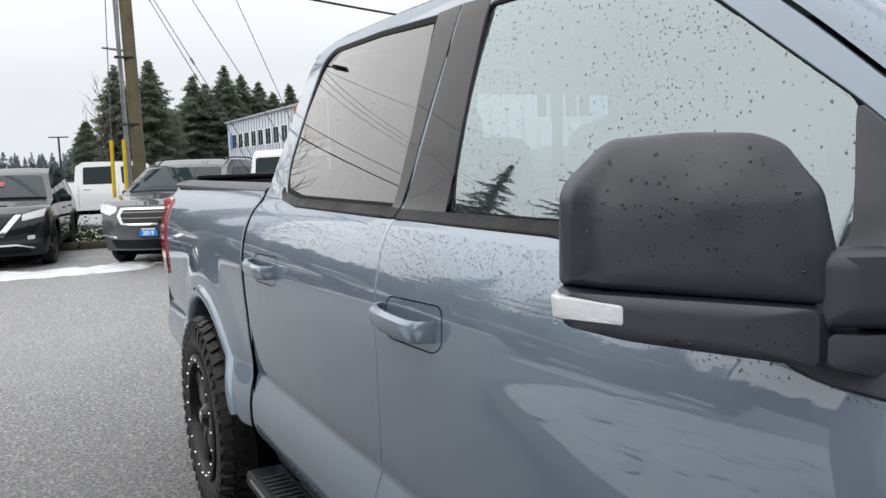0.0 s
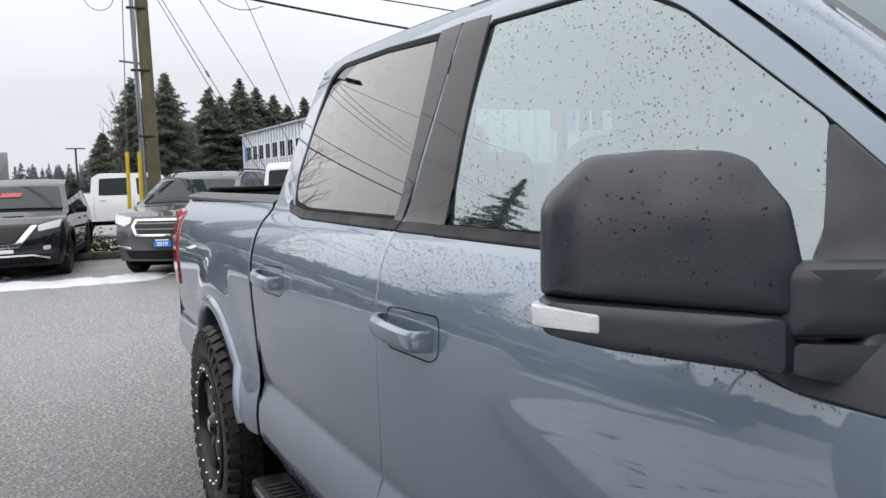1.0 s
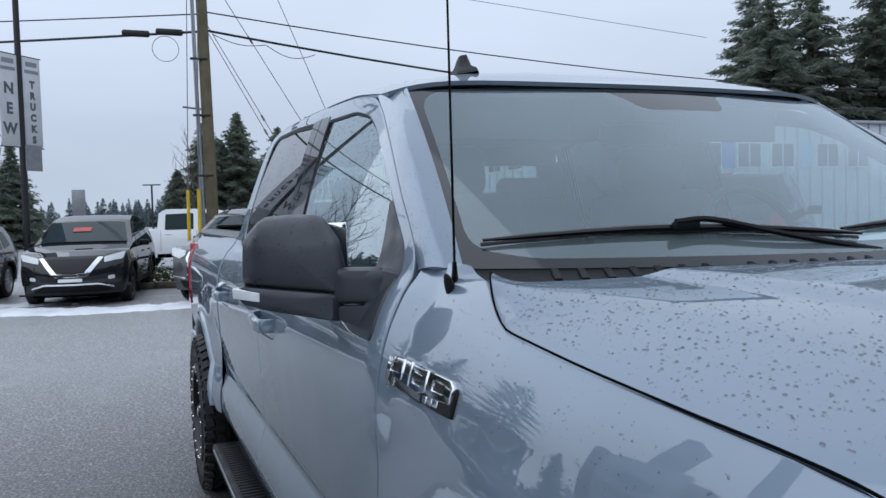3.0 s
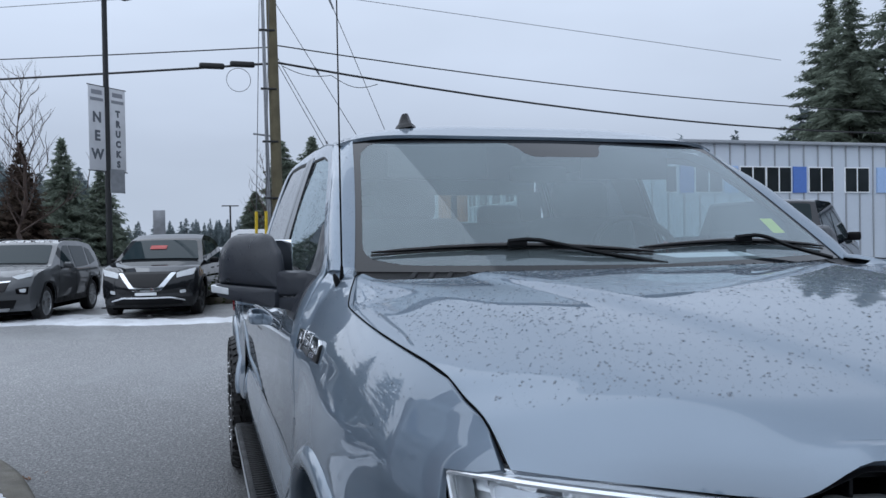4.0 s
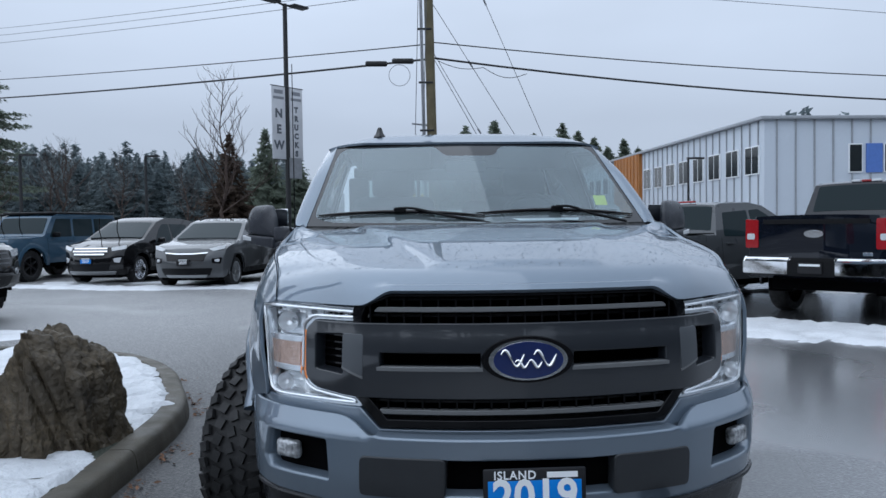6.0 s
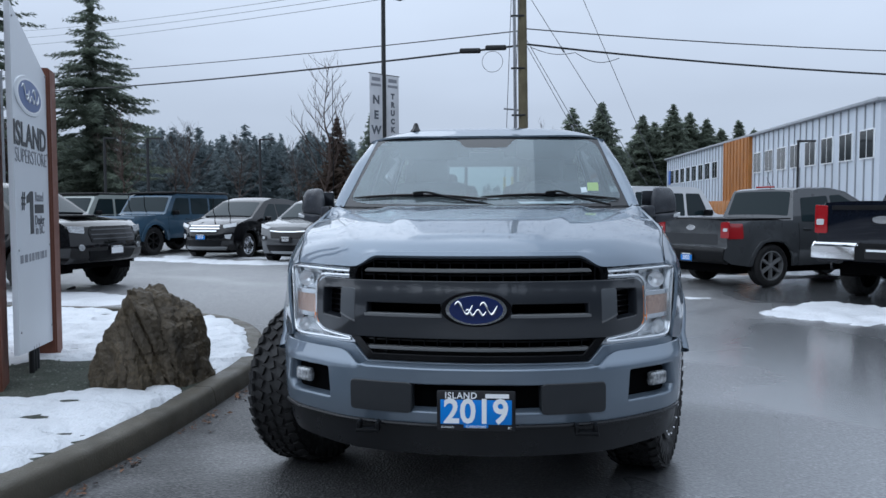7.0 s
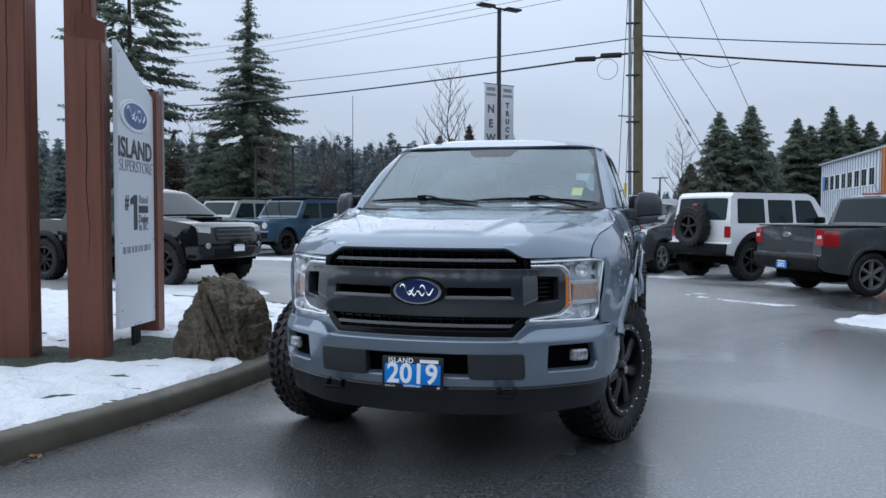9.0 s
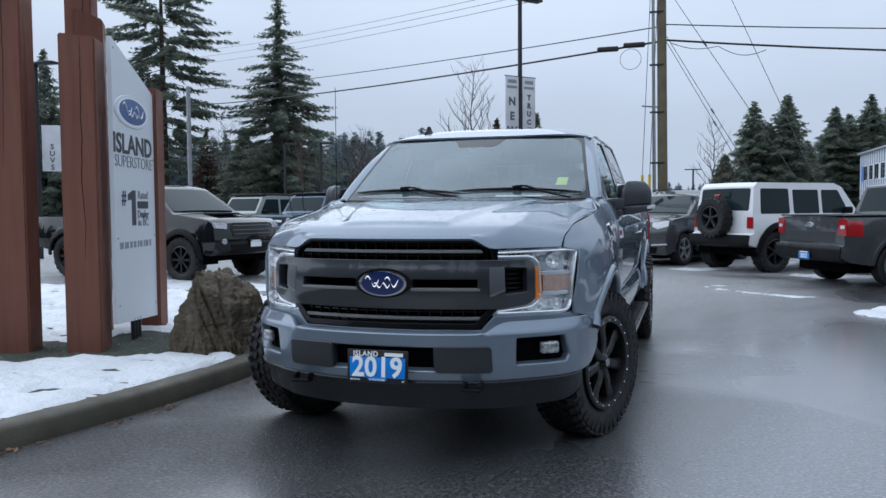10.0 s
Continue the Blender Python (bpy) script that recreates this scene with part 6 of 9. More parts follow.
# cab interior
cab = new("cab_interior")
cab.parent = truck
bm = bmesh.new()
box(bm, (1.62, 0.50, 0.30), (0, 1.72, 1.22), bevel=0.06, seg=3)
box(bm, (0.42, 0.12, 0.07), (0.38, 1.80, 1.385), bevel=0.03)
part("dashboard", bm, M["dash"], cab)
bm = bmesh.new()
box(bm, (1.70, 0.05, 0.70), (0, 3.93, 1.05), bevel=0.01)
for x in (-0.69, 0.69):
    box(bm, (0.16, 0.05, 0.40), (x, 3.84, 1.58), bevel=0.02)
for x in (-0.22, 0.22):
    box(bm, (0.028, 0.035, 0.36), (x, 3.90, 1.58))
box(bm, (1.46, 0.05, 0.10), (0, 3.86, 1.81), bevel=0.01)
part("cab_rear_wall", bm, M["dash"], cab)
bm = bmesh.new()
box(bm, (1.30, 0.006, 0.42), (0, 3.915, 1.59))
part("rear_glass", bm, M["glass_rear"], cab)
bm = bmesh.new()
box(bm, (1.40, 1.75, 0.03), (0, 3.02, 1.865), bevel=0.01)
box(bm, (1.72, 2.4, 0.05), (0, 2.80, 0.66))
part("headliner", bm, M["seat"], cab)
for x, y, w in ((-0.42, 2.45, 0.52), (0.42, 2.45, 0.52), (-0.42, 3.50, 0.62), (0.42, 3.50, 0.62)):
    st = new("seat")
    st.parent = cab
    bm = bmesh.new()
    box(bm, (w, 0.52, 0.18), (x, y - 0.22, 0.98), bevel=0.06, seg=3)
    part("cushion", bm, M["seat"], st)
    bm = bmesh.new()
    box(bm, (w, 0.15, 0.62), bevel=0.06, seg=3)
    part("backrest", bm, M["seat"], st, at=Matrix.Translation((x, y + 0.10, 1.28)) @ Matrix.Rotation(radians(-10), 4, "X"))
    bm = bmesh.new()
    box(bm, (0.27, 0.10, 0.18), bevel=0.045, seg=3)
    tube(bm, (-0.06, 0, -0.06), (-0.06, 0, -0.16), 0.007)
    tube(bm, (0.06, 0, -0.06), (0.06, 0, -0.16), 0.007)
    part("headrest", bm, M["seat"], st, at=Matrix.Translation((x, y + 0.155, 1.665 if y < 3 else 1.60)) @ Matrix.Rotation(radians(-10), 4, "X"))
bm = bmesh.new()
pts = [(0.19 * math.cos(k * math.tau / 28), 0.19 * math.sin(k * math.tau / 28), 0) for k in range(29)]
sweep(bm, pts, 0.015, 8)
box(bm, (0.36, 0.04, 0.02), bevel=0.005)
bmesh.ops.create_cone(bm, cap_ends=True, segments=20, radius1=0.07, radius2=0.06, depth=0.04)
part("steering_wheel", bm, M["dash"], cab, at=pose(0.38, 2.02, 1.40, 66))
bm = bmesh.new()
box(bm, (0.20, 0.09, 0.045), (0, 2.02, 1.80), bevel=0.015)
box(bm, (0.24, 0.03, 0.065), (0.0, 2.12, 1.745), bevel=0.015)
part("inside_mirror", bm, M["dash"], cab)
for x in (-0.40, 0.40):
    bm = bmesh.new()
    box(bm, (0.40, 0.015, 0.14), (x, 2.16, 1.80), bevel=0.006)
    part("sun_visor", bm, M["seat"], cab)
panel("door_sticker", screen, (0, -1, 0.5), [(0.625, 1.560), (0.695, 1.560), (0.690, 1.508), (0.622, 1.508)], M["sticker"], ws, "yellow-green screen sticker", lift=-0.010, thick=0, step=0.05)
panel("sheet_of_paper", lambda a, b: (a, 1.50 + b, 1.425 + 0.1 * b), (0, 0, 1), [(0.22, 0.0), (0.52, 0.0), (0.55, 0.12), (0.20, 0.12)], M["paper"], cab, "white paper on the dash", thick=0.0, step=0.05)
panel("dash_top", lambda a, b: (a, b, 1.412 + 0.02 * (b - 1.35)), (0, 0, 1), [(-0.80, 1.60), (-0.4, 1.40), (0, 1.36), (0.4, 1.40), (0.80, 1.60), (0.80, 1.95), (-0.80, 1.95)], M["dash"], cab, thick=0.02, step=0.12)

# wheels: the front pair is steered
for x, y, rz in ((-0.945, 1.07, -21), (-0.955, 4.78, 0)):
    offroad_wheel(truck, pose(x, y, 0.432, 0, 0, rz))
for x, y, rz in ((0.885, 1.06, -21), (0.955, 4.78, 0)):
    offroad_wheel(truck, pose(x, y, 0.432, 0, 0, 180 + rz))

# water beads


random.seed(5)
beads("rain_film", hood, scatter(10500, hood_sheet, [(-0.97, 0.10), (0.97, 0.10), (0.97, 0.98), (-0.97, 0.98)], (0, 0, 1), 0.0008, 0.0034), "water beads on the hood")
for s in (-1, 1):
    beads("rain_film", truck, scatter(2200, pane(s), pane_f, (s, 0, 0), 0.0007, 0.0024) + scatter(1700, pane(s), pane_r, (s, 0, 0), 0.0007, 0.0022)
          + scatter(3000, side(s), [(1.62, 1.26), (2.9, 1.26), (2.9, 1.365), (2.1, 1.36), (1.9, 1.285)], (s, 0, 0), 0.0006, 0.0020)
          + scatter(2200, side(s), [(2.92, 1.25), (4.0, 1.25), (4.0, 1.37), (2.92, 1.37)], (s, 0, 0), 0.0007, 0.0021)
          + scatter(420, side(s), [(0.6, 1.15), (1.5, 1.15), (1.5, 1.38), (1.3, 1.38), (0.6, 1.24)], (s, 0, 0), 0.0007, 0.0019)
          + scatter(480, pillar_sheet(s), [(0.05, 0.0), (0.95, 0.0), (0.95, 0.98), (0.05, 0.98)], (s, -1, 0.4), 0.0008, 0.0018), "rain drops on doors and windows")


# ---- the other parked vehicles ----
def road_wheel(parent, m, r, w, rim_mat, spokes, chunky=False):
    """Wheel of a parked car: tyre, rim ring, hub and spokes; outer side at -x."""
    wh = new("wheel")
    wh.parent = parent
    wh.matrix_local = m
    rim, h = r * (0.60 if chunky else 0.68), w / 2
    bm = bmesh.new()
    if chunky:
        tyre_mesh(bm, r, w, rim, lugs=20, chunk=0.014)
    else:
        lathe(bm, [(rim - 0.01, -h * 0.7), (rim + 0.01, -h * 0.9), (rim + (r - rim) * 0.5, -h), (r - 0.02, -h * 0.9), (r, -h * 0.7), (r, h * 0.7), (r - 0.02, h * 0.9), (rim, h * 0.9)], n=32)
    part("tyre", bm, M["rubber"], wh)
    bm = bmesh.new()
    lathe(bm, [(rim + 0.008, -h * 0.86), (rim - 0.012, -h * 0.92), (rim - 0.022, -h * 0.6), (rim - 0.03, h * 0.2)], n=32)
    part("rim", bm, rim_mat, wh)
    # Black disc in place of the shade between spokes and brake.
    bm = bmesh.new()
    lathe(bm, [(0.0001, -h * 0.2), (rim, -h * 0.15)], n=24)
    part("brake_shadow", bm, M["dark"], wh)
    for k in range(spokes):
        bm = bmesh.new()
        a = [bm.verts.new(p) for p in ((-h * 0.4, -0.026, 0.03), (-h * 0.78, -0.018, 0.03), (-h * 0.78, 0.018, 0.03), (-h * 0.4, 0.026, 0.03))]
        b = [bm.verts.new(p) for p in ((-h * 0.4, -0.034, rim - 0.01), (-h * 0.80, -0.024, rim - 0.015), (-h * 0.80, 0.024, rim - 0.015), (-h * 0.4, 0.034, rim - 0.01))]
        for i in range(3):
            bm.faces.new((a[i], a[i + 1], b[i + 1], b[i]))
        bmesh.ops.recalc_face_normals(bm, faces=bm.faces[:])
        part("spoke", bm, rim_mat, wh, at=Matrix.Rotation(k * math.tau / spokes, 4, "X"), smooth=False)
    bm = bmesh.new()
    lathe(bm, [(0.0001, -h * 0.86), (0.035, -h * 0.84), (0.05, -h * 0.7), (0.055, -h * 0.4)], n=16)
    part("hub_cap", bm, rim_mat, wh)
    return wh


def vehicle(name, label, category, at, heading, s):
    """A parked vehicle from its specification s. Local: nose at y = 0 towards -y; `at` is the middle of the axle named in s['anchor']."""
    th = math.atan2(heading[0], -heading[1])
    ya = s["front_hub"] if s.get("anchor", "front") == "front" else s["rear_hub"]
    c = Vector((at[0], at[1], 0)) - Matrix.Rotation(th, 4, "Z") @ Vector((0, ya, 0))
    car = thing(name, label, category, Matrix.Translation(c) @ Matrix.Rotation(th, 4, "Z"), group="cars parked in the lot")
    L, W, zb, tum = s["length"], s["half"], s["belt"], s.get("tumble", 0.34)
    nose_f, tail_f = curve([(z, y) for y, z in s["nose"]]), curve([(z, y) for y, z in s["tail"]])
    bow_f, bow_r = s.get("bow", 0.16), s.get("bow_rear", 0.10)
    pinch = s.get("pinch", 0.10)

    def half(y, z):
        w = W - 0.05 * ((z - 0.75) / 0.45) ** 2 * (1 if z < zb else 0) if z < zb else W - 0.05 * ((zb - 0.75) / 0.45) ** 2 - tum * (z - zb)
        w -= pinch * max(0.0, 1 - y / 0.7) ** 2 + 0.06 * max(0.0, 1 - (L - y) / 0.6) ** 2
        for hub in (s["front_hub"], s["rear_hub"]):
            d = math.hypot(y - hub, z - s["r"])
            w += s.get("flare", 0.02) * step01((s["r"] + 0.22 - d) / 0.12)
        return w

    def bend(y):
        return bow_f * max(0.0, 1 - y / 0.9) ** 1.5 - bow_r * max(0.0, 1 - (L - y) / 0.7) ** 1.5

    def skin(u, y, z):
        x = half(y, z) * u
        return (x, y + bend(y) * u * u, z - s.get("crown", 0.025) * abs(u) ** 3 * (1 if z > 0.8 else 0))

    prof = [tuple(p) for p in s["nose"]] + [tuple(p) for p in s["top"]] + [tuple(p) for p in reversed(s["tail"])]
    line = []
    for a, b in zip(prof, prof[1:]):
        n = max(1, int(math.hypot(b[0] - a[0], b[1] - a[1]) / 0.09))
        line += [(a[0] + (b[0] - a[0]) * i / n, a[1] + (b[1] - a[1]) * i / n) for i in range(n)]
    line.append(prof[-1])
    paint = PAINTS[s["paint"]]
    bm = bmesh.new()
    nu = 18
    rows = [[bm.verts.new(skin(-1 + 2 * i / nu, y, z)) for i in range(nu + 1)] for y, z in line]
    for a, b in zip(rows, rows[1:]):
        for i in range(nu):
            bm.faces.new((a[i], a[i + 1], b[i + 1], b[i]))
    bmesh.ops.recalc_face_normals(bm, faces=bm.faces[:])
    body = part("body", bm, paint, car)
    zs = s.get("sill", 0.30)
    fr, rr, hr = s["front_hub"], s["rear_hub"], s["r"] + 0.075
    bottom = [(y, z) for y, z in arc(rr, s["r"], hr, 184, -4, 14)] + [(y, z) for y, z in arc(fr, s["r"], hr, 184, -4, 14)]
    bottom = [(y, max(z, zs)) for y, z in bottom]
    outline = [p for p in prof] + [p for p in bottom if 0.12 < p[0] < L - 0.12]
    for sg in (-1, 1):
        ch = lambda y, z: skin(sg, y, z)
        panel("body_side", ch, (sg, 0, 0), outline, paint, body, step=0.11, thick=0.02)
        for poly in s["glass"]:
            panel("side_window", ch, (sg, 0, 0), rounded(poly, 0.035), M["glass_far"], car, "dark reflecting side window", lift=0.006, thick=0.01, step=0.12)
        for poly in s.get("cladding", ()):
            panel("side_cladding", ch, (sg, 0, 0), poly, M["black_trim"], car, "black plastic cladding", lift=0.008, thick=0.02, step=0.12)
        for poly in s.get("side_lamps", ()):
            panel("tail_lamp_side", ch, (sg, 0, 0), rounded(poly, 0.02), M["red_lens"], car, "red tail lamp wrapped round the corner", lift=0.012, thick=0.03, step=0.06)
        for y in s.get("seams", ()):
            panel("door_seam", ch, (sg, 0, 0), [(y, zs + 0.08), (y + 0.008, zs + 0.08), (y + 0.008, zb), (y, zb)], M["dark"], car, lift=0.003, thick=0, step=0.12)
        for y in s.get("handles", ()):
            bm = bmesh.new()
            p = Vector(skin(sg, y, zb - 0.10))
            box(bm, (0.03, 0.18, 0.028), p + Vector((sg * 0.015, 0, 0)), bevel=0.008)
            part("door_handle", bm, M[s.get("handle", "black_trim")] if s.get("handle") else paint, car)
        for hub in (fr, rr):
            ring = arc(hub, s["r"], hr + 0.002, 178, 2, 14)
            wide = s.get("lip", 0.05)
            outer = arc(hub, s["r"], hr + wide, 2, 178, 14)
            panel("arch_lip", ch, (sg, 0, 0), ring + outer, M["black_trim"] if s.get("black_arch") else paint, car, lift=s.get("lip_out", 0.012), thick=0.03, step=0.08)
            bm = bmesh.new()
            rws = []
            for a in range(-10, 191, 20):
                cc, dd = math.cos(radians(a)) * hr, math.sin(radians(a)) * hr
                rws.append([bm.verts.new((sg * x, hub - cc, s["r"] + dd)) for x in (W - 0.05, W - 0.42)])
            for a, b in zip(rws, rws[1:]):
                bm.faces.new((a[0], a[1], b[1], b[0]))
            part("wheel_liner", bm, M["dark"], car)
        # mirror
        mm = s.get("mirror")
        if mm:
            bm = bmesh.new()
            p = Vector(skin(sg, mm[0], zb + 0.02))
            box(bm, (0.20, 0.11, 0.14) if s.get("big_mirror") else (0.19, 0.10, 0.12), p + Vector((sg * 0.12, 0, 0.06)), bevel=0.035, seg=3)
            box(bm, (0.10, 0.05, 0.04), p + Vector((sg * 0.02, 0, 0.01)), bevel=0.01)
            part("door_mirror", bm, M["black_trim"] if mm[1] == "black" else paint, car)
    # glass across
    for key, nm in (("screen", "windscreen"), ("backlight", "rear_window")):
        if key in s:
            (ya, za), (yb, zb2) = s[key]
            chart = lambda u, v: skin(u, ya + (yb - ya) * v, za + (zb2 - za) * v)
            o = (0, -1, 0.6) if key == "screen" else (0, 1, 0.4)
            panel(nm, chart, o, rounded([(-0.90, 0.04), (0.90, 0.04), (0.86, 0.93), (-0.86, 0.93)], 0.06), M["glass_far"], car, "reflecting windscreen" if key == "screen" else "dark rear window", lift=0.007, thick=0.01, step=0.08)

    def fascia(front):
        f = nose_f if front else tail_f

        def chart(x, z):
            y = f(z)
            u = x / max(0.3, half(y, z))
            return (x, y + bend(y) * u * u, z)
        return chart

    for nm, where, poly, mat, lift, lab in s["features"]:
        front = where[0] == "f"
        both = where.endswith("2")
        for sg in ((-1, 1) if both else (1,)):
            pts = [(sg * x, z) for x, z in poly]
            panel(nm, fascia(front), (0, -1 if front else 1, 0), rounded(pts, min(0.02, 0.3 * min(max(p[0] for p in poly) - min(p[0] for p in poly), max(p[1] for p in poly) - min(p[1] for p in poly)))), mat if not isinstance(mat, str) else M[mat], car, lab, lift=lift, thick=0.02, step=0.05)
    if "plate" in s:
        where, z, col, text = s["plate"][:4]
        px = s["plate"][4] if len(s["plate"]) > 4 else 0.0
        f = fascia(where == "f")
        y = f(px, z)[1] + (-0.022 if where == "f" else 0.05)
        pl = new("dealer_plate")
        pl.parent = car
        pl.matrix_local = pose(px, y, z, 0, 0, 0 if where == "f" else 180)
        tagged(pl, label="dealer plate with the model year")
        bm = bmesh.new()
        box(bm, (0.315, 0.012, 0.155), bevel=0.005)
        part("frame", bm, M["plate_black"], pl)
        bm = bmesh.new()
        box(bm, (0.29, 0.004, 0.10), (0, -0.006, -0.005))
        part("insert", bm, M[col], pl)
        bm = bmesh.new()
        box(bm, (0.22, 0.003, 0.018), (0, -0.008, 0.060))
        part("word_bar", bm, M["plate_white"], pl, smooth=False)
        if text:
            lettering("plate_year", text, 0.095, M["plate_white"], pl, pose(0, -0.010, -0.006), 0.001, bold=0.003, apart=True)
    # under side and wheels
    bm = bmesh.new()
    box(bm, (W * 1.5, L * 0.86, 0.24), (0, L / 2, zs - 0.01), bevel=0.03)
    part("underside", bm, M["dark"], car)
    rim_mat = M[s.get("rim", "satin")]
    for hub in (fr, rr):
        for sg in (-1, 1):
            x = half(hub, zs + 0.15) - s["tyre"] / 2 + s.get("poke", -0.015)
            road_wheel(car, pose(sg * x, hub, s["r"], 0, 0, 0 if sg < 0 else 180), s["r"], s["tyre"], rim_mat, s.get("spokes", 5), s.get("chunky", False))
    return car, skin, fascia


def roof_rails(car, skin, y0, y1, z):
    for sg in (-1, 1):
        bm = bmesh.new()
        pts = [Vector(skin(sg * 0.90, y0 + (y1 - y0) * k / 8, z)) + Vector((0, 0, 0.045 * min(1, 6 * min(k, 8 - k) / 8))) for k in range(9)]
        sweep(bm, pts, 0.016, 6)
        part("roof_rail", bm, M["black_trim"], car)



SUV_GLASS = [[(1.62, 1.02), (2.42, 1.03), (2.46, 1.50), (2.18, 1.50), (1.95, 1.36)], [(2.52, 1.03), (3.30, 1.05), (3.36, 1.48), (2.52, 1.50)], [(3.42, 1.06), (3.85, 1.13), (3.70, 1.40), (3.44, 1.46)]]

# silver-grey compact crossover, nose on
kia, sk, _ = vehicle("compact_suv", "silver-grey compact crossover in slushy snow", "car", (-5.05, 16.95), (-0.20, -0.980), dict(
    length=4.48, half=0.925, belt=1.02, paint="silver_grey", front_hub=0.90, rear_hub=3.57, r=0.345, tyre=0.23, rim="satin", spokes=10,
    nose=[(0.14, 0.24), (0.04, 0.36), (0.0, 0.55), (0.05, 0.74), (0.16, 0.90)], top=[(0.42, 0.985), (0.95, 1.06), (1.22, 1.10), (1.55, 1.28), (2.02, 1.54), (2.4, 1.61), (3.2, 1.60), (3.85, 1.52), (4.2, 1.22), (4.36, 1.05)],
    tail=[(4.36, 0.28), (4.46, 0.45), (4.47, 0.70), (4.40, 0.95)], screen=((1.24, 1.12), (2.0, 1.53)), backlight=((3.92, 1.45), (4.20, 1.2)), glass=SUV_GLASS, seams=(1.5, 2.48, 3.36), handles=(2.28, 3.2),
    cladding=[[(1.35, 0.30), (3.12, 0.30), (3.12, 0.42), (1.35, 0.42)]], black_arch=True, mirror=(1.75, "paint"), bow=0.30,
    plate=("f", 0.60, "plate_black", "2020"), features=[
        ("grille", "f", [(-0.50, 0.80), (-0.2, 0.775), (0.2, 0.775), (0.50, 0.80), (0.44, 0.63), (-0.44, 0.63)], "gloss_black", 0.006, "black tiger-nose grille"),
        ("grille_trim", "f", [(-0.52, 0.825), (-0.2, 0.80), (0.2, 0.80), (0.52, 0.825), (0.50, 0.80), (0.2, 0.777), (-0.2, 0.777), (-0.50, 0.80)], "chrome", 0.012, "chrome trim"),
        ("headlight", "f2", [(0.52, 0.90), (0.86, 0.985), (0.84, 0.90), (0.62, 0.85)], "white_lens", 0.010, "clear headlight"),
        ("fog_lamp", "f2", [(0.60, 0.68), (0.80, 0.70), (0.78, 0.56), (0.62, 0.58)], "gloss_black", 0.006, ""), ("fog_bulb", "f2", [(0.66, 0.66), (0.76, 0.67), (0.75, 0.60), (0.67, 0.61)], "white_lens", 0.012, ""),
        ("lower_grille", "f", [(-0.62, 0.46), (0.62, 0.46), (0.55, 0.30), (-0.55, 0.30)], "black_trim", 0.008, "black lower grille"), ("skid_plate", "f", [(-0.50, 0.31), (0.50, 0.31), (0.45, 0.25), (-0.45, 0.25)], "satin", 0.014, "")]))
roof_rails(kia, sk, 2.3, 3.7, 1.60)

# black crossover with a chrome V grille
nis, nis_skin, _ = vehicle("crossover", "black crossover with a chrome V grille, red card in its screen", "car", (-2.13, 17.0), (-0.16, -0.987), dict(
    length=4.89, half=0.955, belt=1.05, paint="charcoal", front_hub=0.98, rear_hub=3.80, r=0.37, tyre=0.235, rim="dark_metal", spokes=5,
    nose=[(0.16, 0.22), (0.05, 0.34), (0.0, 0.55), (0.04, 0.75), (0.15, 0.93)], top=[(0.5, 1.02), (1.05, 1.09), (1.32, 1.13), (1.7, 1.32), (2.2, 1.59), (2.7, 1.69), (3.5, 1.66), (4.2, 1.54), (4.6, 1.22), (4.74, 1.08)],
    tail=[(4.74, 0.28), (4.86, 0.48), (4.88, 0.75), (4.78, 1.0)], screen=((1.34, 1.15), (2.18, 1.58)), backlight=((4.28, 1.47), (4.6, 1.22)),
    glass=[[(1.78, 1.06), (2.62, 1.07), (2.66, 1.55), (2.40, 1.56), (2.1, 1.40)], [(2.72, 1.07), (3.55, 1.12), (3.55, 1.52), (2.72, 1.55)], [(3.62, 1.13), (3.9, 1.25), (3.8, 1.42), (3.62, 1.5)]], seams=(1.66, 2.68, 3.6), handles=(2.45, 3.4),
    cladding=[[(1.45, 0.30), (3.3, 0.30), (3.3, 0.42), (1.45, 0.42)]], black_arch=True, mirror=(1.95, "black"), bow=0.34, features=[
        ("grille", "f", [(-0.40, 0.88), (0.40, 0.88), (0.26, 0.56), (-0.26, 0.56)], "gloss_black", 0.006, "black mesh grille"),
        ("grille_chevron", "f2", [(0.46, 0.90), (0.55, 0.90), (0.28, 0.555), (0.0, 0.545), (0.0, 0.60), (0.23, 0.615)], "chrome", 0.016, "chrome chevron"),
        ("headlight", "f2", [(0.56, 0.90), (0.90, 0.985), (0.86, 0.86), (0.56, 0.80)], "white_lens", 0.010, "clear headlight"), ("round_mark", "f", oval(0.07, 0.06, 16), "satin", 0.018, "silver round emblem"),
        ("lower_grille", "f", [(-0.62, 0.42), (0.62, 0.42), (0.66, 0.28), (-0.66, 0.28)], "black_trim", 0.008, ""), ("lower_trim", "f", [(-0.70, 0.36), (-0.45, 0.43), (0.45, 0.43), (0.70, 0.36), (0.70, 0.335), (0.45, 0.405), (-0.45, 0.405), (-0.70, 0.335)], "chrome", 0.016, ""),
        ("plate_bar", "f", [(-0.20, 0.52), (0.20, 0.52), (0.20, 0.47), (-0.20, 0.47)], "plate_white", 0.02, ""), ("fog_lamp", "f2", [(0.62, 0.55), (0.72, 0.56), (0.72, 0.50), (0.62, 0.49)], "white_lens", 0.012, "")]))

bm = bmesh.new()
box(bm, (0.34, 0.17, 0.004), (0, 0, 0), bevel=0.001, seg=1)
part("red_card", bm, M["red_card"], nis, "red card in the screen", at=Matrix.Translation(Vector(nis_skin(-0.12, 1.80, 1.387)) + Vector((0, -0.008, 0.016))) @ Matrix.Rotation(radians(27), 4, "X"))

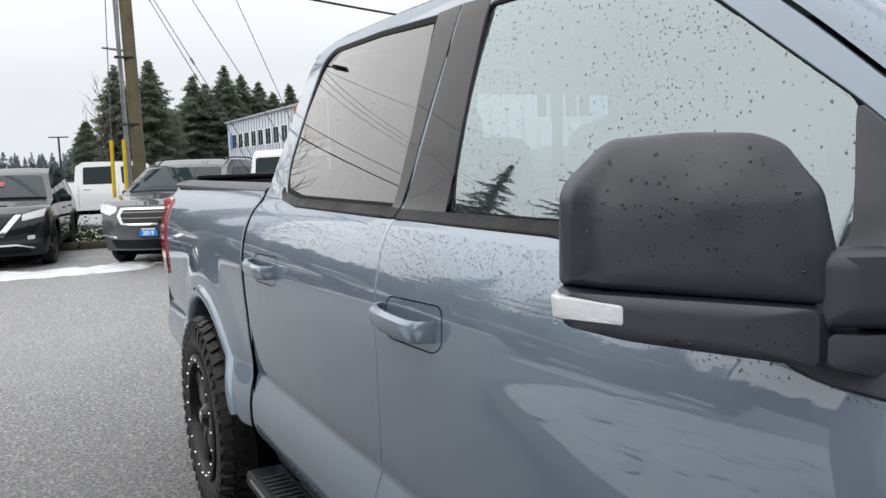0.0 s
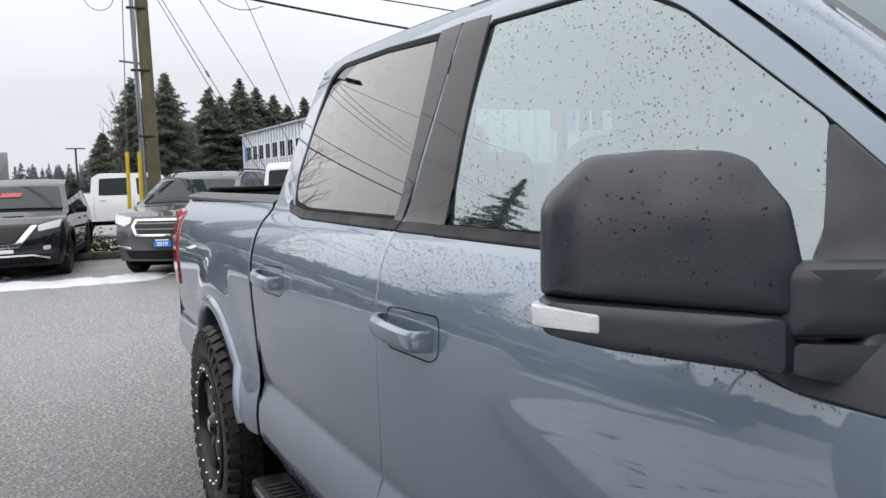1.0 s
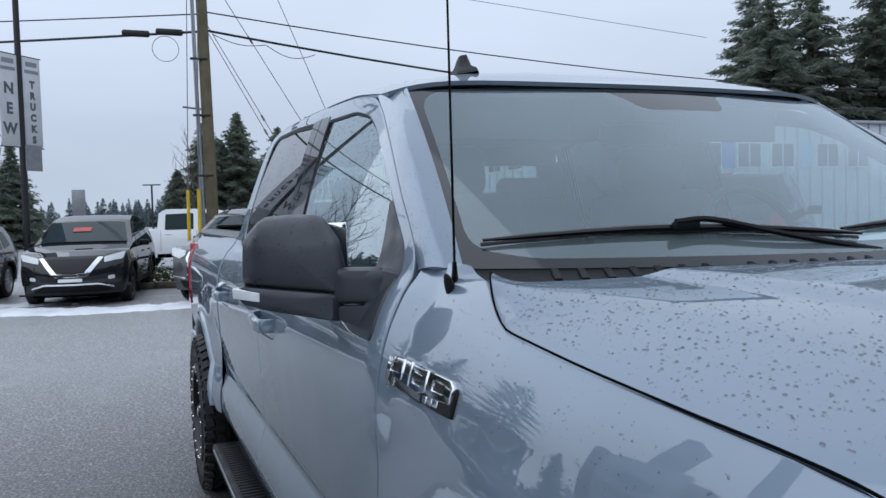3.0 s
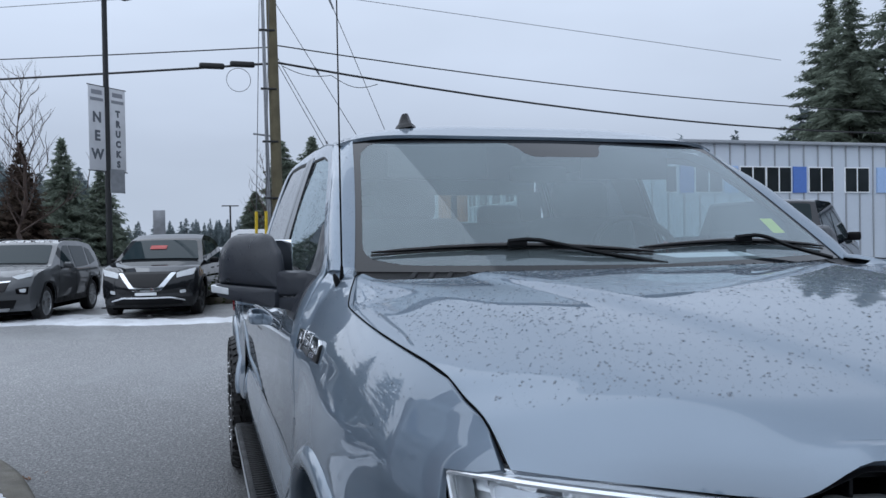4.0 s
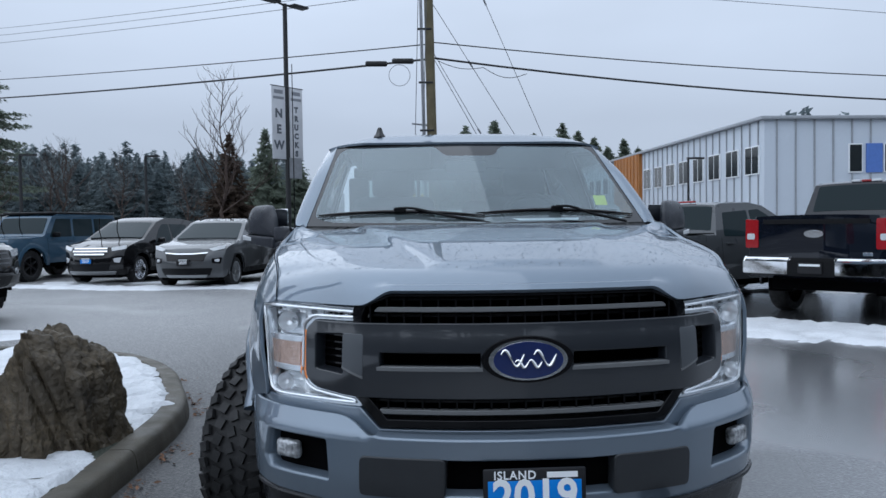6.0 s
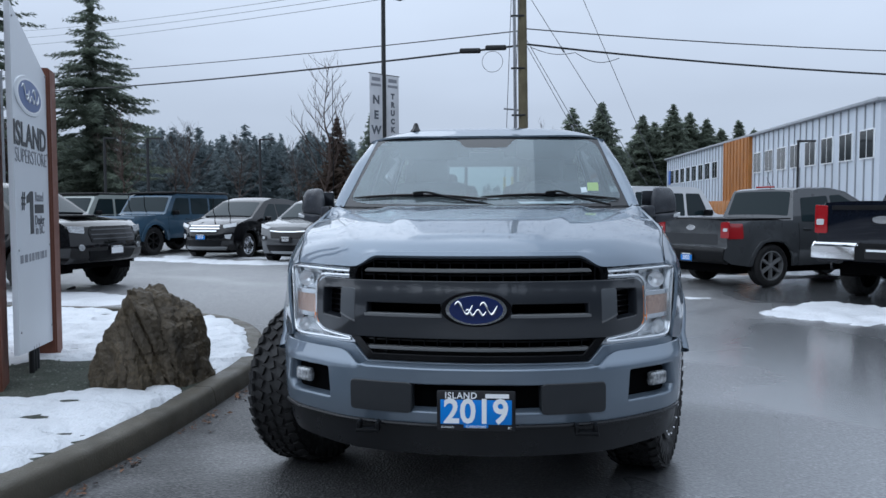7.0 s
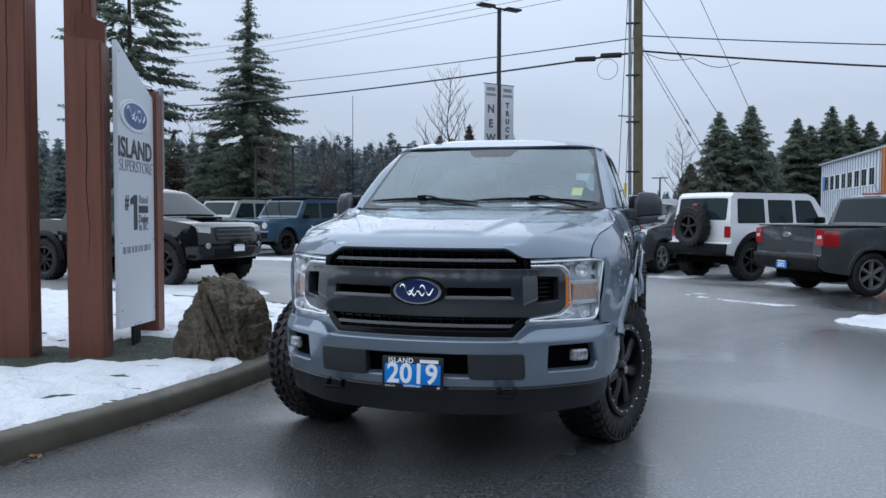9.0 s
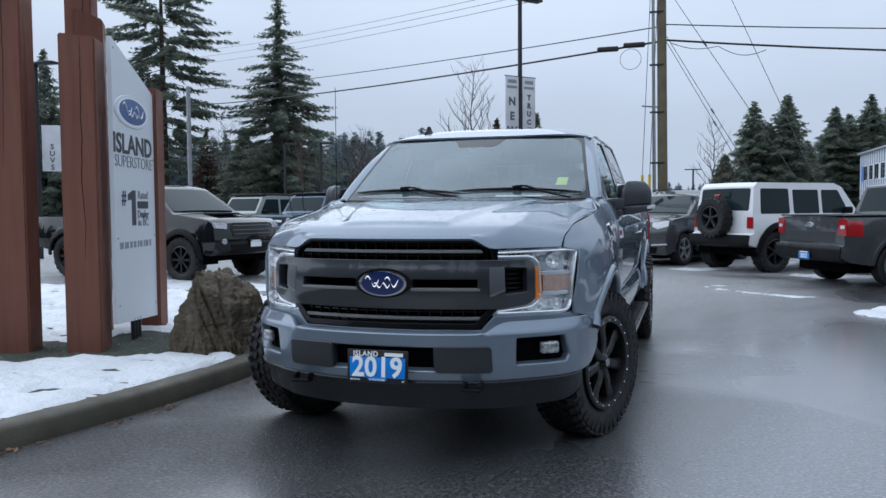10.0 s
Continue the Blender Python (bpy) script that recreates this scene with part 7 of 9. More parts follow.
# black small crossover
esc, esc_skin, _ = vehicle("compact_suv", "glossy black compact crossover, raised wipers, snow at its wheels", "car", (-7.74, 18.59), (-0.28, -0.96), dict(
    length=4.52, half=0.915, belt=1.03, paint="black", front_hub=0.92, rear_hub=3.61, r=0.35, tyre=0.235, rim="chrome", spokes=10,
    nose=[(0.16, 0.24), (0.05, 0.36), (0.0, 0.55), (0.05, 0.78), (0.16, 0.94)], top=[(0.5, 1.02), (0.95, 1.10), (1.15, 1.13), (1.5, 1.33), (1.98, 1.59), (2.4, 1.68), (3.2, 1.67), (3.95, 1.57), (4.25, 1.25), (4.38, 1.05)],
    tail=[(4.38, 0.28), (4.48, 0.5), (4.50, 0.75), (4.42, 0.98)], screen=((1.17, 1.15), (1.97, 1.58)), backlight=((4.0, 1.5), (4.26, 1.22)), glass=[[(p[0], p[1] + 0.02) for p in g] for g in SUV_GLASS], seams=(1.5, 2.48, 3.36), handles=(2.28, 3.2),
    cladding=[[(1.35, 0.30), (3.12, 0.30), (3.12, 0.40), (1.35, 0.40)]], black_arch=True, mirror=(1.72, "paint"), bow=0.32, plate=("f", 0.60, "plate_blue", "2019"), features=[
        ("grille", "f", [(-0.46, 0.93), (0.46, 0.93), (0.50, 0.82), (0.40, 0.70), (-0.40, 0.70), (-0.50, 0.82)], "gloss_black", 0.006, ""),
        ("grille_slat", "f", [(-0.46, 0.92), (0.46, 0.92), (0.46, 0.885), (-0.46, 0.885)], "chrome", 0.016, "chrome grille bar"), ("grille_slat", "f", [(-0.48, 0.85), (0.48, 0.85), (0.48, 0.815), (-0.48, 0.815)], "chrome", 0.016, "chrome grille bar"),
        ("grille_slat", "f", [(-0.42, 0.78), (0.42, 0.78), (0.42, 0.745), (-0.42, 0.745)], "chrome", 0.016, "chrome grille bar"), ("headlight", "f2", [(0.54, 0.92), (0.86, 0.98), (0.86, 0.89), (0.58, 0.84)], "white_lens", 0.012, "clear headlight"),
        ("fog_lamp", "f2", [(0.62, 0.66), (0.78, 0.68), (0.74, 0.55), (0.64, 0.57)], "white_lens", 0.010, ""), ("lower_grille", "f", [(-0.56, 0.52), (0.56, 0.52), (0.5, 0.36), (-0.5, 0.36)], "black_trim", 0.006, ""),
        ("skid_plate", "f", [(-0.66, 0.34), (0.66, 0.34), (0.60, 0.26), (-0.60, 0.26)], "satin", 0.012, "silver skid plate")]))

def raised_wipers(car, skin, y, z, spread=0.45):
    """Wiper arms lifted off the screen."""
    for u in (-spread, spread * 0.35):
        bm = bmesh.new()
        a = Vector(skin(u, y, z))
        sweep(bm, [a, a + Vector((0.02, -0.10, 0.16)), a + Vector((0.05, -0.16, 0.34))], 0.012, 5)
        sweep(bm, [a + Vector((-0.02, -0.06, 0.20)), a + Vector((0.10, -0.20, 0.52))], 0.010, 4)
        part("wiper", bm, M["black_trim"], car, "wiper lifted off the screen")


raised_wipers(esc, esc_skin, 1.16, 1.14)

# large grey three-row crossover behind the pickup
sub, sk, _ = vehicle("large_suv", "dark grey three-row crossover with roof rails and a dealer plate", "car", (0.57, 15.72), (-0.489, -0.872), dict(
    length=5.0, half=0.965, belt=1.10, paint="dark_grey", front_hub=0.98, rear_hub=3.87, r=0.37, tyre=0.245, rim="satin", spokes=5,
    nose=[(0.14, 0.26), (0.04, 0.40), (0.0, 0.60), (0.03, 0.82), (0.12, 1.0)], top=[(0.42, 1.075), (0.98, 1.14), (1.20, 1.17), (1.55, 1.38), (2.0, 1.63), (2.4, 1.74), (3.6, 1.74), (4.4, 1.64), (4.75, 1.28), (4.86, 1.10)],
    tail=[(4.86, 0.30), (4.97, 0.52), (4.98, 0.80), (4.9, 1.03)], screen=((1.22, 1.19), (1.98, 1.62)), backlight=((4.45, 1.57), (4.76, 1.26)),
    glass=[[(1.62, 1.11), (2.52, 1.12), (2.56, 1.60), (2.28, 1.60), (2.0, 1.44)], [(2.62, 1.12), (3.5, 1.13), (3.5, 1.60), (2.62, 1.61)], [(3.56, 1.14), (4.32, 1.22), (4.2, 1.54), (3.56, 1.60)]], seams=(1.52, 2.57, 3.55), handles=(2.35, 3.35),
    cladding=[[(1.45, 0.32), (3.3, 0.32), (3.3, 0.46), (1.45, 0.46)]], black_arch=True, mirror=(1.78, "black"), bow=0.26, plate=("f", 0.56, "plate_blue", "2019"), features=[
        ("grille", "f", [(-0.50, 0.96), (0.50, 0.96), (0.56, 0.84), (0.48, 0.68), (-0.48, 0.68), (-0.56, 0.84)], "chrome", 0.006, "chrome-framed hexagonal grille"),
        ("grille_mesh", "f", [(-0.45, 0.925), (0.45, 0.925), (0.50, 0.84), (0.43, 0.715), (-0.43, 0.715), (-0.50, 0.84)], "gloss_black", 0.014, ""), ("grille_slat", "f", [(-0.46, 0.89), (0.46, 0.89), (0.46, 0.875), (-0.46, 0.875)], "grille_line", 0.02, ""),
        ("grille_slat", "f", [(-0.47, 0.80), (0.47, 0.80), (0.47, 0.785), (-0.47, 0.785)], "grille_line", 0.02, ""), ("oval_emblem", "f", oval(0.11, 0.055, 18), "chrome", 0.022, "oval emblem"),
        ("headlight", "f2", [(0.58, 0.98), (0.90, 1.03), (0.90, 0.90), (0.70, 0.84), (0.58, 0.90)], "white_lens", 0.010, "clear headlight"), ("fog_trim", "f2", [(0.58, 0.50), (0.88, 0.52), (0.88, 0.49), (0.58, 0.47)], "chrome", 0.014, ""),
        ("lower_grille", "f", [(-0.70, 0.44), (0.70, 0.44), (0.64, 0.30), (-0.64, 0.30)], "black_trim", 0.008, "")]))
roof_rails(sub, sk, 2.2, 4.3, 1.74)

# boxy off-roaders
BOX = dict(length=4.75, half=0.93, belt=1.18, tumble=0.10, front_hub=0.86, rear_hub=3.81, r=0.42, tyre=0.28, rim="rim_black", spokes=6, chunky=True, flare=0.01, sill=0.48, bow=0.06, bow_rear=0.03, pinch=0.04, crown=0.012, lip=0.10, lip_out=0.07, black_arch=False,
           nose=[(0.10, 0.46), (0.0, 0.56), (0.0, 0.75), (0.05, 0.80), (0.06, 1.10)], top=[(0.12, 1.16), (1.30, 1.20), (1.42, 1.24), (1.78, 1.76), (2.0, 1.83), (4.5, 1.82), (4.58, 1.70), (4.63, 1.20)],
           tail=[(4.55, 0.50), (4.72, 0.56), (4.72, 0.78), (4.64, 0.82), (4.63, 1.15)], screen=((1.44, 1.27), (1.76, 1.75)), backlight=((4.585, 1.70), (4.628, 1.25)),
           glass=[[(1.62, 1.20), (2.50, 1.20), (2.50, 1.70), (1.92, 1.70)], [(2.60, 1.20), (3.42, 1.20), (3.42, 1.70), (2.60, 1.70)], [(3.52, 1.20), (4.45, 1.20), (4.42, 1.70), (3.52, 1.70)]], seams=(1.5, 2.55, 3.47), handles=(2.38, 3.30), mirror=(1.75, "black"), big_mirror=True,
           features=[("grille", "f", [(-0.80, 1.06), (0.80, 1.06), (0.80, 0.86), (-0.80, 0.86)], "grille_bar", 0.010, "grey block grille"), ("headlight", "f2", [(0.72 + 0.10 * math.cos(k * math.tau / 16), 0.96 + 0.10 * math.sin(k * math.tau / 16)) for k in range(16)], "white_lens", 0.020, "round headlight"),
                     ("grille_wordbar", "f", [(-0.45, 0.99), (0.45, 0.99), (0.45, 0.93), (-0.45, 0.93)], "plate_white", 0.016, ""), ("steel_bumper", "f", [(-0.86, 0.74), (0.86, 0.74), (0.86, 0.56), (-0.86, 0.56)], "black_trim", 0.05, "black bumper")])
br, sk, _ = vehicle("off_road_suv", "steel-blue boxy off-roader with a black soft top", "car", (-11.0, 19.85), (-0.30, -0.954), dict(BOX, paint="steel_blue"))
bm = bmesh.new()
box(bm, (1.66, 2.75, 0.07), (0, 3.18, 1.85), bevel=0.03)
part("soft_top", bm, M["black_trim"], br, "black fabric top")
raised_wipers(br, sk, 1.42, 1.26, 0.5)
br2, sk2, _ = vehicle("off_road_suv", "pale sage boxy off-roader with a black roof", "car", (-13.9, 20.75), (-0.30, -0.954), dict(BOX, paint="sage"))
bm = bmesh.new()
box(bm, (1.66, 2.75, 0.07), (0, 3.18, 1.85), bevel=0.03)
part("soft_top", bm, M["black_trim"], br2, "black fabric top")

# black lifted mid-size pickup facing the road
PICK = dict(tumble=0.26, flare=0.03, sill=0.52, lip=0.09, lip_out=0.05, bow=0.16, bow_rear=0.03, pinch=0.08)
taco, sk, tf = vehicle("pickup_truck", "black lifted mid-size pickup with black wheels", "pickup truck", (-7.31, 9.95), (0.978, -0.208), dict(
    PICK, length=5.39, half=0.955, belt=1.20, paint="black", front_hub=0.92, rear_hub=4.16, r=0.42, tyre=0.285, rim="rim_black", spokes=8, chunky=True, black_arch=True, poke=0.03,
    nose=[(0.18, 0.50), (0.05, 0.58), (0.0, 0.74), (0.03, 0.92), (0.08, 1.10)], top=[(0.25, 1.18), (0.9, 1.25), (1.24, 1.29), (1.60, 1.54), (2.0, 1.79), (2.3, 1.85), (3.3, 1.84), (3.55, 1.76), (3.70, 1.30), (3.75, 1.24), (5.28, 1.24)],
    tail=[(5.20, 0.60), (5.36, 0.64), (5.36, 0.84), (5.28, 0.88), (5.28, 1.20)], screen=((1.26, 1.31), (1.98, 1.78)), backlight=((3.57, 1.72), (3.69, 1.34)),
    glass=[[(1.85, 1.22), (2.68, 1.22), (2.70, 1.70), (2.45, 1.72), (2.2, 1.60)], [(2.76, 1.22), (3.45, 1.23), (3.42, 1.68), (2.76, 1.72)]], seams=(1.75, 2.72, 3.52), handles=(2.52, 3.35), mirror=(1.98, "black"), big_mirror=True,
    plate=("f", 0.70, "plate_white", ""), features=[
        ("grille", "f", [(-0.48, 1.10), (0.48, 1.10), (0.54, 1.0), (0.50, 0.84), (-0.50, 0.84), (-0.54, 1.0)], "gloss_black", 0.010, "black hexagonal grille"), ("grille_slat", "f", [(-0.48, 1.05), (0.48, 1.05), (0.48, 1.035), (-0.48, 1.035)], "grille_bar", 0.022, ""),
        ("grille_slat", "f", [(-0.50, 0.97), (0.50, 0.97), (0.50, 0.955), (-0.50, 0.955)], "grille_bar", 0.022, ""), ("grille_slat", "f", [(-0.48, 0.90), (0.48, 0.90), (0.48, 0.885), (-0.48, 0.885)], "grille_bar", 0.022, ""), ("oval_emblem", "f", oval(0.10, 0.065, 16), "gloss_black", 0.03, ""),
        ("headlight", "f2", [(0.60, 1.09), (0.88, 1.11), (0.86, 1.01), (0.62, 0.985)], "fog_lens", 0.014, "clear headlight"), ("fog_lamp", "f2", [(0.70 + 0.05 * math.cos(k * math.tau / 12), 0.76 + 0.05 * math.sin(k * math.tau / 12)) for k in range(12)], "fog_lens", 0.02, "round fog lamp"),
        ("lower_grille", "f", [(-0.56, 0.70), (0.56, 0.70), (0.50, 0.54), (-0.50, 0.54)], "black_trim", 0.012, "")]))
bm = bmesh.new()
box(bm, (0.55, 0.45, 0.05), (0, 0.85, 1.265), bevel=0.025)
part("hood_scoop", bm, M["black_trim"], taco, "black hood scoop")

# graphite compact pickup, tail on
MAVTAIL = [("tail_lamp", "r2", [(0.74, 1.12), (0.925, 1.13), (0.925, 0.86), (0.74, 0.86)], "red_lens", 0.014, "red tail lamp"), ("tail_lamp_lens", "r2", [(0.80, 1.02), (0.89, 1.02), (0.89, 0.97), (0.80, 0.97)], "white_lens", 0.022, "")]
mav, sk, _ = vehicle("pickup_truck", "graphite compact pickup with red tail lamps and a dealer plate", "pickup truck", (4.31, 11.59), (0.892, 0.451), dict(
    tumble=0.28, flare=0.02, sill=0.36, lip=0.06, lip_out=0.016, bow=0.2, bow_rear=0.02, pinch=0.08, anchor="rear", length=5.07, half=0.925, belt=1.12, paint="graphite", front_hub=0.93, rear_hub=4.0, r=0.37, tyre=0.24, rim="grille_line", spokes=6,
    nose=[(0.12, 0.32), (0.02, 0.45), (0.0, 0.70), (0.05, 1.0)], top=[(0.3, 1.10), (1.2, 1.17), (1.65, 1.42), (2.15, 1.68), (2.5, 1.74), (3.25, 1.725), (3.37, 1.69), (3.50, 1.24), (3.52, 1.17), (4.98, 1.17)],
    tail=[(4.86, 0.42), (5.03, 0.50), (5.04, 0.66), (4.985, 0.70), (4.98, 1.13)], screen=((1.22, 1.20), (2.13, 1.67)), backlight=((3.375, 1.675), (3.505, 1.205)), side_lamps=[[(4.66, 0.87), (4.975, 0.87), (4.975, 1.12), (4.66, 1.12)]],
    glass=[[(1.72, 1.14), (2.52, 1.14), (2.55, 1.60), (2.3, 1.62), (2.05, 1.50)], [(2.62, 1.14), (3.32, 1.15), (3.25, 1.56), (2.62, 1.60)]], seams=(1.6, 2.58, 3.40), handles=(2.38, 3.22), mirror=(1.82, "black"),
    plate=("r", 0.50, "plate_blue", "2022", 0.0), features=MAVTAIL + [
        # Tailgate recess: shade under the crease painted as a darker grey band.
        ("tailgate_recess", "r", [(-0.66, 0.92), (0.66, 0.92), (0.66, 0.74), (-0.66, 0.74)], "rail_grey", 0.006, "tailgate band painted darker for the shade under its crease"), ("tailgate_emblem", "r", [(0.11 * math.cos(k * math.tau / 18), 1.02 + 0.045 * math.sin(k * math.tau / 18)) for k in range(18)], "chrome", 0.02, "oval emblem"),
        ("rear_bumper", "r", [(-0.90, 0.67), (0.90, 0.67), (0.84, 0.44), (-0.84, 0.44)], "black_trim", 0.03, "black rear bumper")]))
bm = bmesh.new()
box(bm, (0.42, 0.05, 0.035), (0, 3.30, 1.742), bevel=0.008)
part("brake_lamp", bm, M["red_lens"], mav, "red high brake lamp")
bm = bmesh.new()
box(bm, (1.50, 1.36, 0.012), (0, 4.26, 1.176), bevel=0.004)
part("bed_cover", bm, M["black_trim"], mav, "black bed between the rails")
for sg in (-1, 1):
    bm = bmesh.new()
    box(bm, (0.075, 1.40, 0.022), (sg * 0.835, 4.26, 1.176), bevel=0.008)
    part("rail_cap", bm, M["black_trim"], mav, "black bed rail cap")
bm = bmesh.new()
box(bm, (1.60, 0.07, 0.022), (0, 4.955, 1.178), bevel=0.008)
part("tailgate_cap", bm, M["black_trim"], mav)
bm = bmesh.new()
tube(bm, (0.1, 3.05, 1.73), (0.1, 3.17, 1.92), 0.006, 0.004)
box(bm, (0.05, 0.12, 0.02), (0.1, 3.04, 1.735), bevel=0.008)
part("roof_aerial", bm, M["gloss_black"], mav)

# black full-size pickup, tail on
f2, sk, _ = vehicle("pickup_truck", "black full-size pickup with a chrome rear bumper", "pickup truck", (6.23, 8.9), (0.775, 0.632), dict(
    PICK, anchor="rear", length=5.88, half=1.0, belt=1.36, paint="black_navy", front_hub=0.95, rear_hub=4.64, r=0.41, tyre=0.275, rim="satin", spokes=6,
    nose=[(0.12, 0.44), (0.0, 0.60), (0.0, 0.95), (0.05, 1.15)], top=[(0.25, 1.28), (1.35, 1.40), (1.75, 1.65), (2.15, 1.87), (2.5, 1.99), (3.80, 1.985), (3.90, 1.955), (4.03, 1.52), (4.05, 1.465), (5.78, 1.465)],
    tail=[(5.66, 0.56), (5.87, 0.62), (5.87, 0.82), (5.78, 0.86), (5.78, 1.43)], screen=((1.38, 1.44), (2.13, 1.86)), backlight=((3.905, 1.94), (4.035, 1.50)), side_lamps=[[(5.63, 1.0), (5.775, 1.0), (5.775, 1.41), (5.63, 1.41)]],
    glass=[[(1.75, 1.40), (2.80, 1.40), (2.82, 1.82), (2.4, 1.84), (2.1, 1.70)], [(2.90, 1.40), (3.85, 1.42), (3.80, 1.80), (2.90, 1.83)]], seams=(1.65, 2.85, 3.95), handles=(2.65, 3.72), mirror=(1.9, "black"), big_mirror=True, features=[
        ("tail_lamp", "r2", [(0.80, 1.40), (0.99, 1.41), (0.99, 1.0), (0.80, 1.0)], "red_lens", 0.014, "red tail lamp"), ("tail_lamp_lens", "r2", [(0.85, 1.20), (0.96, 1.20), (0.96, 1.12), (0.85, 1.12)], "white_lens", 0.022, ""),
        ("tailgate_emblem", "r", [(0.13 * math.cos(k * math.tau / 18), 1.20 + 0.05 * math.sin(k * math.tau / 18)) for k in range(18)], "chrome", 0.02, "oval emblem"), ("tailgate_step", "r", [(-0.72, 1.40), (0.72, 1.40), (0.72, 1.34), (-0.72, 1.34)], "black_trim", 0.02, ""),
        ("rear_bumper", "r2", [(0.30, 0.86), (0.98, 0.86), (0.98, 0.64), (0.30, 0.64)], "chrome", 0.03, "chrome bumper end"), ("bumper_step", "r", [(-0.32, 0.86), (0.32, 0.86), (0.32, 0.62), (-0.32, 0.62)], "black_trim", 0.034, ""),
        ("plate_frame", "r", [(-0.16, 0.80), (0.16, 0.80), (0.16, 0.66), (-0.16, 0.66)], "plate_black", 0.06, ""), ("plate_bar", "r", [(-0.14, 0.785), (0.14, 0.785), (0.14, 0.76), (-0.14, 0.76)], "plate_white", 0.066, ""), ("side_mark", "r", [(-0.76, 0.95), (-0.64, 0.95), (-0.64, 0.91), (-0.76, 0.91)], "chrome", 0.018, "")]))
for y, x, mat in ((3.86, 0.0, "red_lens"), (3.86, 0.15, "white_lens"), (3.86, -0.15, "white_lens")):
    bm = bmesh.new()
    box(bm, (0.14, 0.05, 0.035), (x, y, 1.985), bevel=0.008)
    part("brake_lamp", bm, M[mat], f2)

# white off-roader with a spare wheel, tail on
jeep, sk, _ = vehicle("off_road_suv", "white boxy off-roader with a spare wheel on its tail door", "car", (2.57, 14.16), (0.737, 0.676), dict(
    BOX, anchor="rear", paint="white", length=4.45, half=0.86, rear_hub=3.70, front_hub=0.75, r=0.42, lip=0.10, lip_out=0.10, black_arch=True, tumble=0.12,
    top=[(0.12, 1.16), (1.20, 1.22), (1.32, 1.26), (1.72, 1.74), (1.95, 1.82), (4.12, 1.82), (4.22, 1.74), (4.30, 1.20)], tail=[(4.22, 0.52), (4.42, 0.58), (4.42, 0.76), (4.31, 0.80), (4.30, 1.15)], screen=((1.34, 1.29), (1.70, 1.73)), backlight=((4.225, 1.72), (4.295, 1.22)),
    glass=[[(1.56, 1.20), (2.35, 1.20), (2.35, 1.68), (1.86, 1.68)], [(2.45, 1.20), (3.18, 1.20), (3.18, 1.68), (2.45, 1.68)], [(3.30, 1.20), (4.10, 1.20), (4.06, 1.70), (3.30, 1.70)]], seams=(1.45, 2.4, 3.24), handles=(2.24, 3.08), features=[
        ("tail_lamp", "r2", [(0.66, 1.12), (0.80, 1.12), (0.80, 0.90), (0.66, 0.90)], "red_lens", 0.03, "red tail lamp"), ("rear_bumper", "r", [(-0.84, 0.76), (0.84, 0.76), (0.80, 0.56), (-0.80, 0.56)], "black_trim", 0.05, "black rear bumper"),
        ("door_hinge", "r", [(0.42, 1.08), (0.70, 1.08), (0.70, 1.02), (0.42, 1.02)], "black_trim", 0.03, "black hinge"), ("door_hinge", "r", [(0.42, 0.90), (0.70, 0.90), (0.70, 0.84), (0.42, 0.84)], "black_trim", 0.03, "black hinge")]))
road_wheel(jeep, pose(0.04, 4.50, 1.10, 0, 0, -90), 0.40, 0.26, M["dark_metal"], 5, True).name = "spare_wheel"
bm = bmesh.new()
box(bm, (0.14, 0.06, 0.05), (0.04, 4.40, 1.56), bevel=0.01)
part("high_brake_lamp", bm, M["red_lens"], jeep)

# white crew-cab pickup beyond the hedge
vehicle("pickup_truck", "white crew-cab pickup parked side on behind the hedge", "pickup truck", (2.9, 26.6), (0.98, -0.2), dict(
    PICK, length=5.9, half=0.99, belt=1.25, paint="white", front_hub=0.95, rear_hub=4.6, r=0.40, tyre=0.26, rim="satin", spokes=6,
    nose=[(0.12, 0.44), (0.0, 0.60), (0.0, 0.90), (0.05, 1.10)], top=[(0.25, 1.18), (1.35, 1.28), (1.75, 1.55), (2.1, 1.82), (2.4, 1.90), (3.80, 1.90), (3.98, 1.80), (4.02, 1.35), (4.06, 1.30), (5.8, 1.30)],
    tail=[(5.68, 0.56), (5.88, 0.62), (5.88, 0.80), (5.80, 0.84), (5.80, 1.26)], screen=((1.38, 1.31), (2.08, 1.81)), glass=[[(1.75, 1.28), (2.75, 1.28), (2.78, 1.76), (2.3, 1.78), (2.05, 1.62)], [(2.95, 1.28), (3.80, 1.28), (3.78, 1.76), (2.95, 1.78)]], seams=(1.65, 2.85, 3.92), handles=(2.62, 3.70), mirror=(1.9, "black"), features=[]))


# ---- planted island with kerb, snow, boulder and sign ----
KERB = flowing([(-4.3, -9.0), (-3.05, -4.0), (-2.40, -1.0), (-2.16, 0.0), (-2.01, 0.8), (-1.935, 1.6), (-1.91, 2.4), (-1.91, 3.0), (-1.98, 3.55), (-2.15, 4.1), (-2.38, 4.75), (-2.75, 5.4), (-3.3, 5.95), (-4.4, 6.45), (-6.0, 6.7), (-9.0, 6.85), (-14.0, 6.8)], 5)


def inset(line, d):
    out = []
    for i, p in enumerate(line):
        a, b = Vector(line[max(0, i - 1)]), Vector(line[min(len(line) - 1, i + 1)])
        t = (b - a).normalized()
        out.append((p[0] - t.y * d, p[1] + t.x * d))
    return out


def run_lengths(line):
    r = [0.0]
    for a, b in zip(line, line[1:]):
        r.append(r[-1] + math.hypot(b[0] - a[0], b[1] - a[1]))
    return r


kerb = thing("kerb", "brown-grey concrete kerb, stained and damp, in cast lengths", "kerb", kind="structure")
runs = run_lengths(KERB)
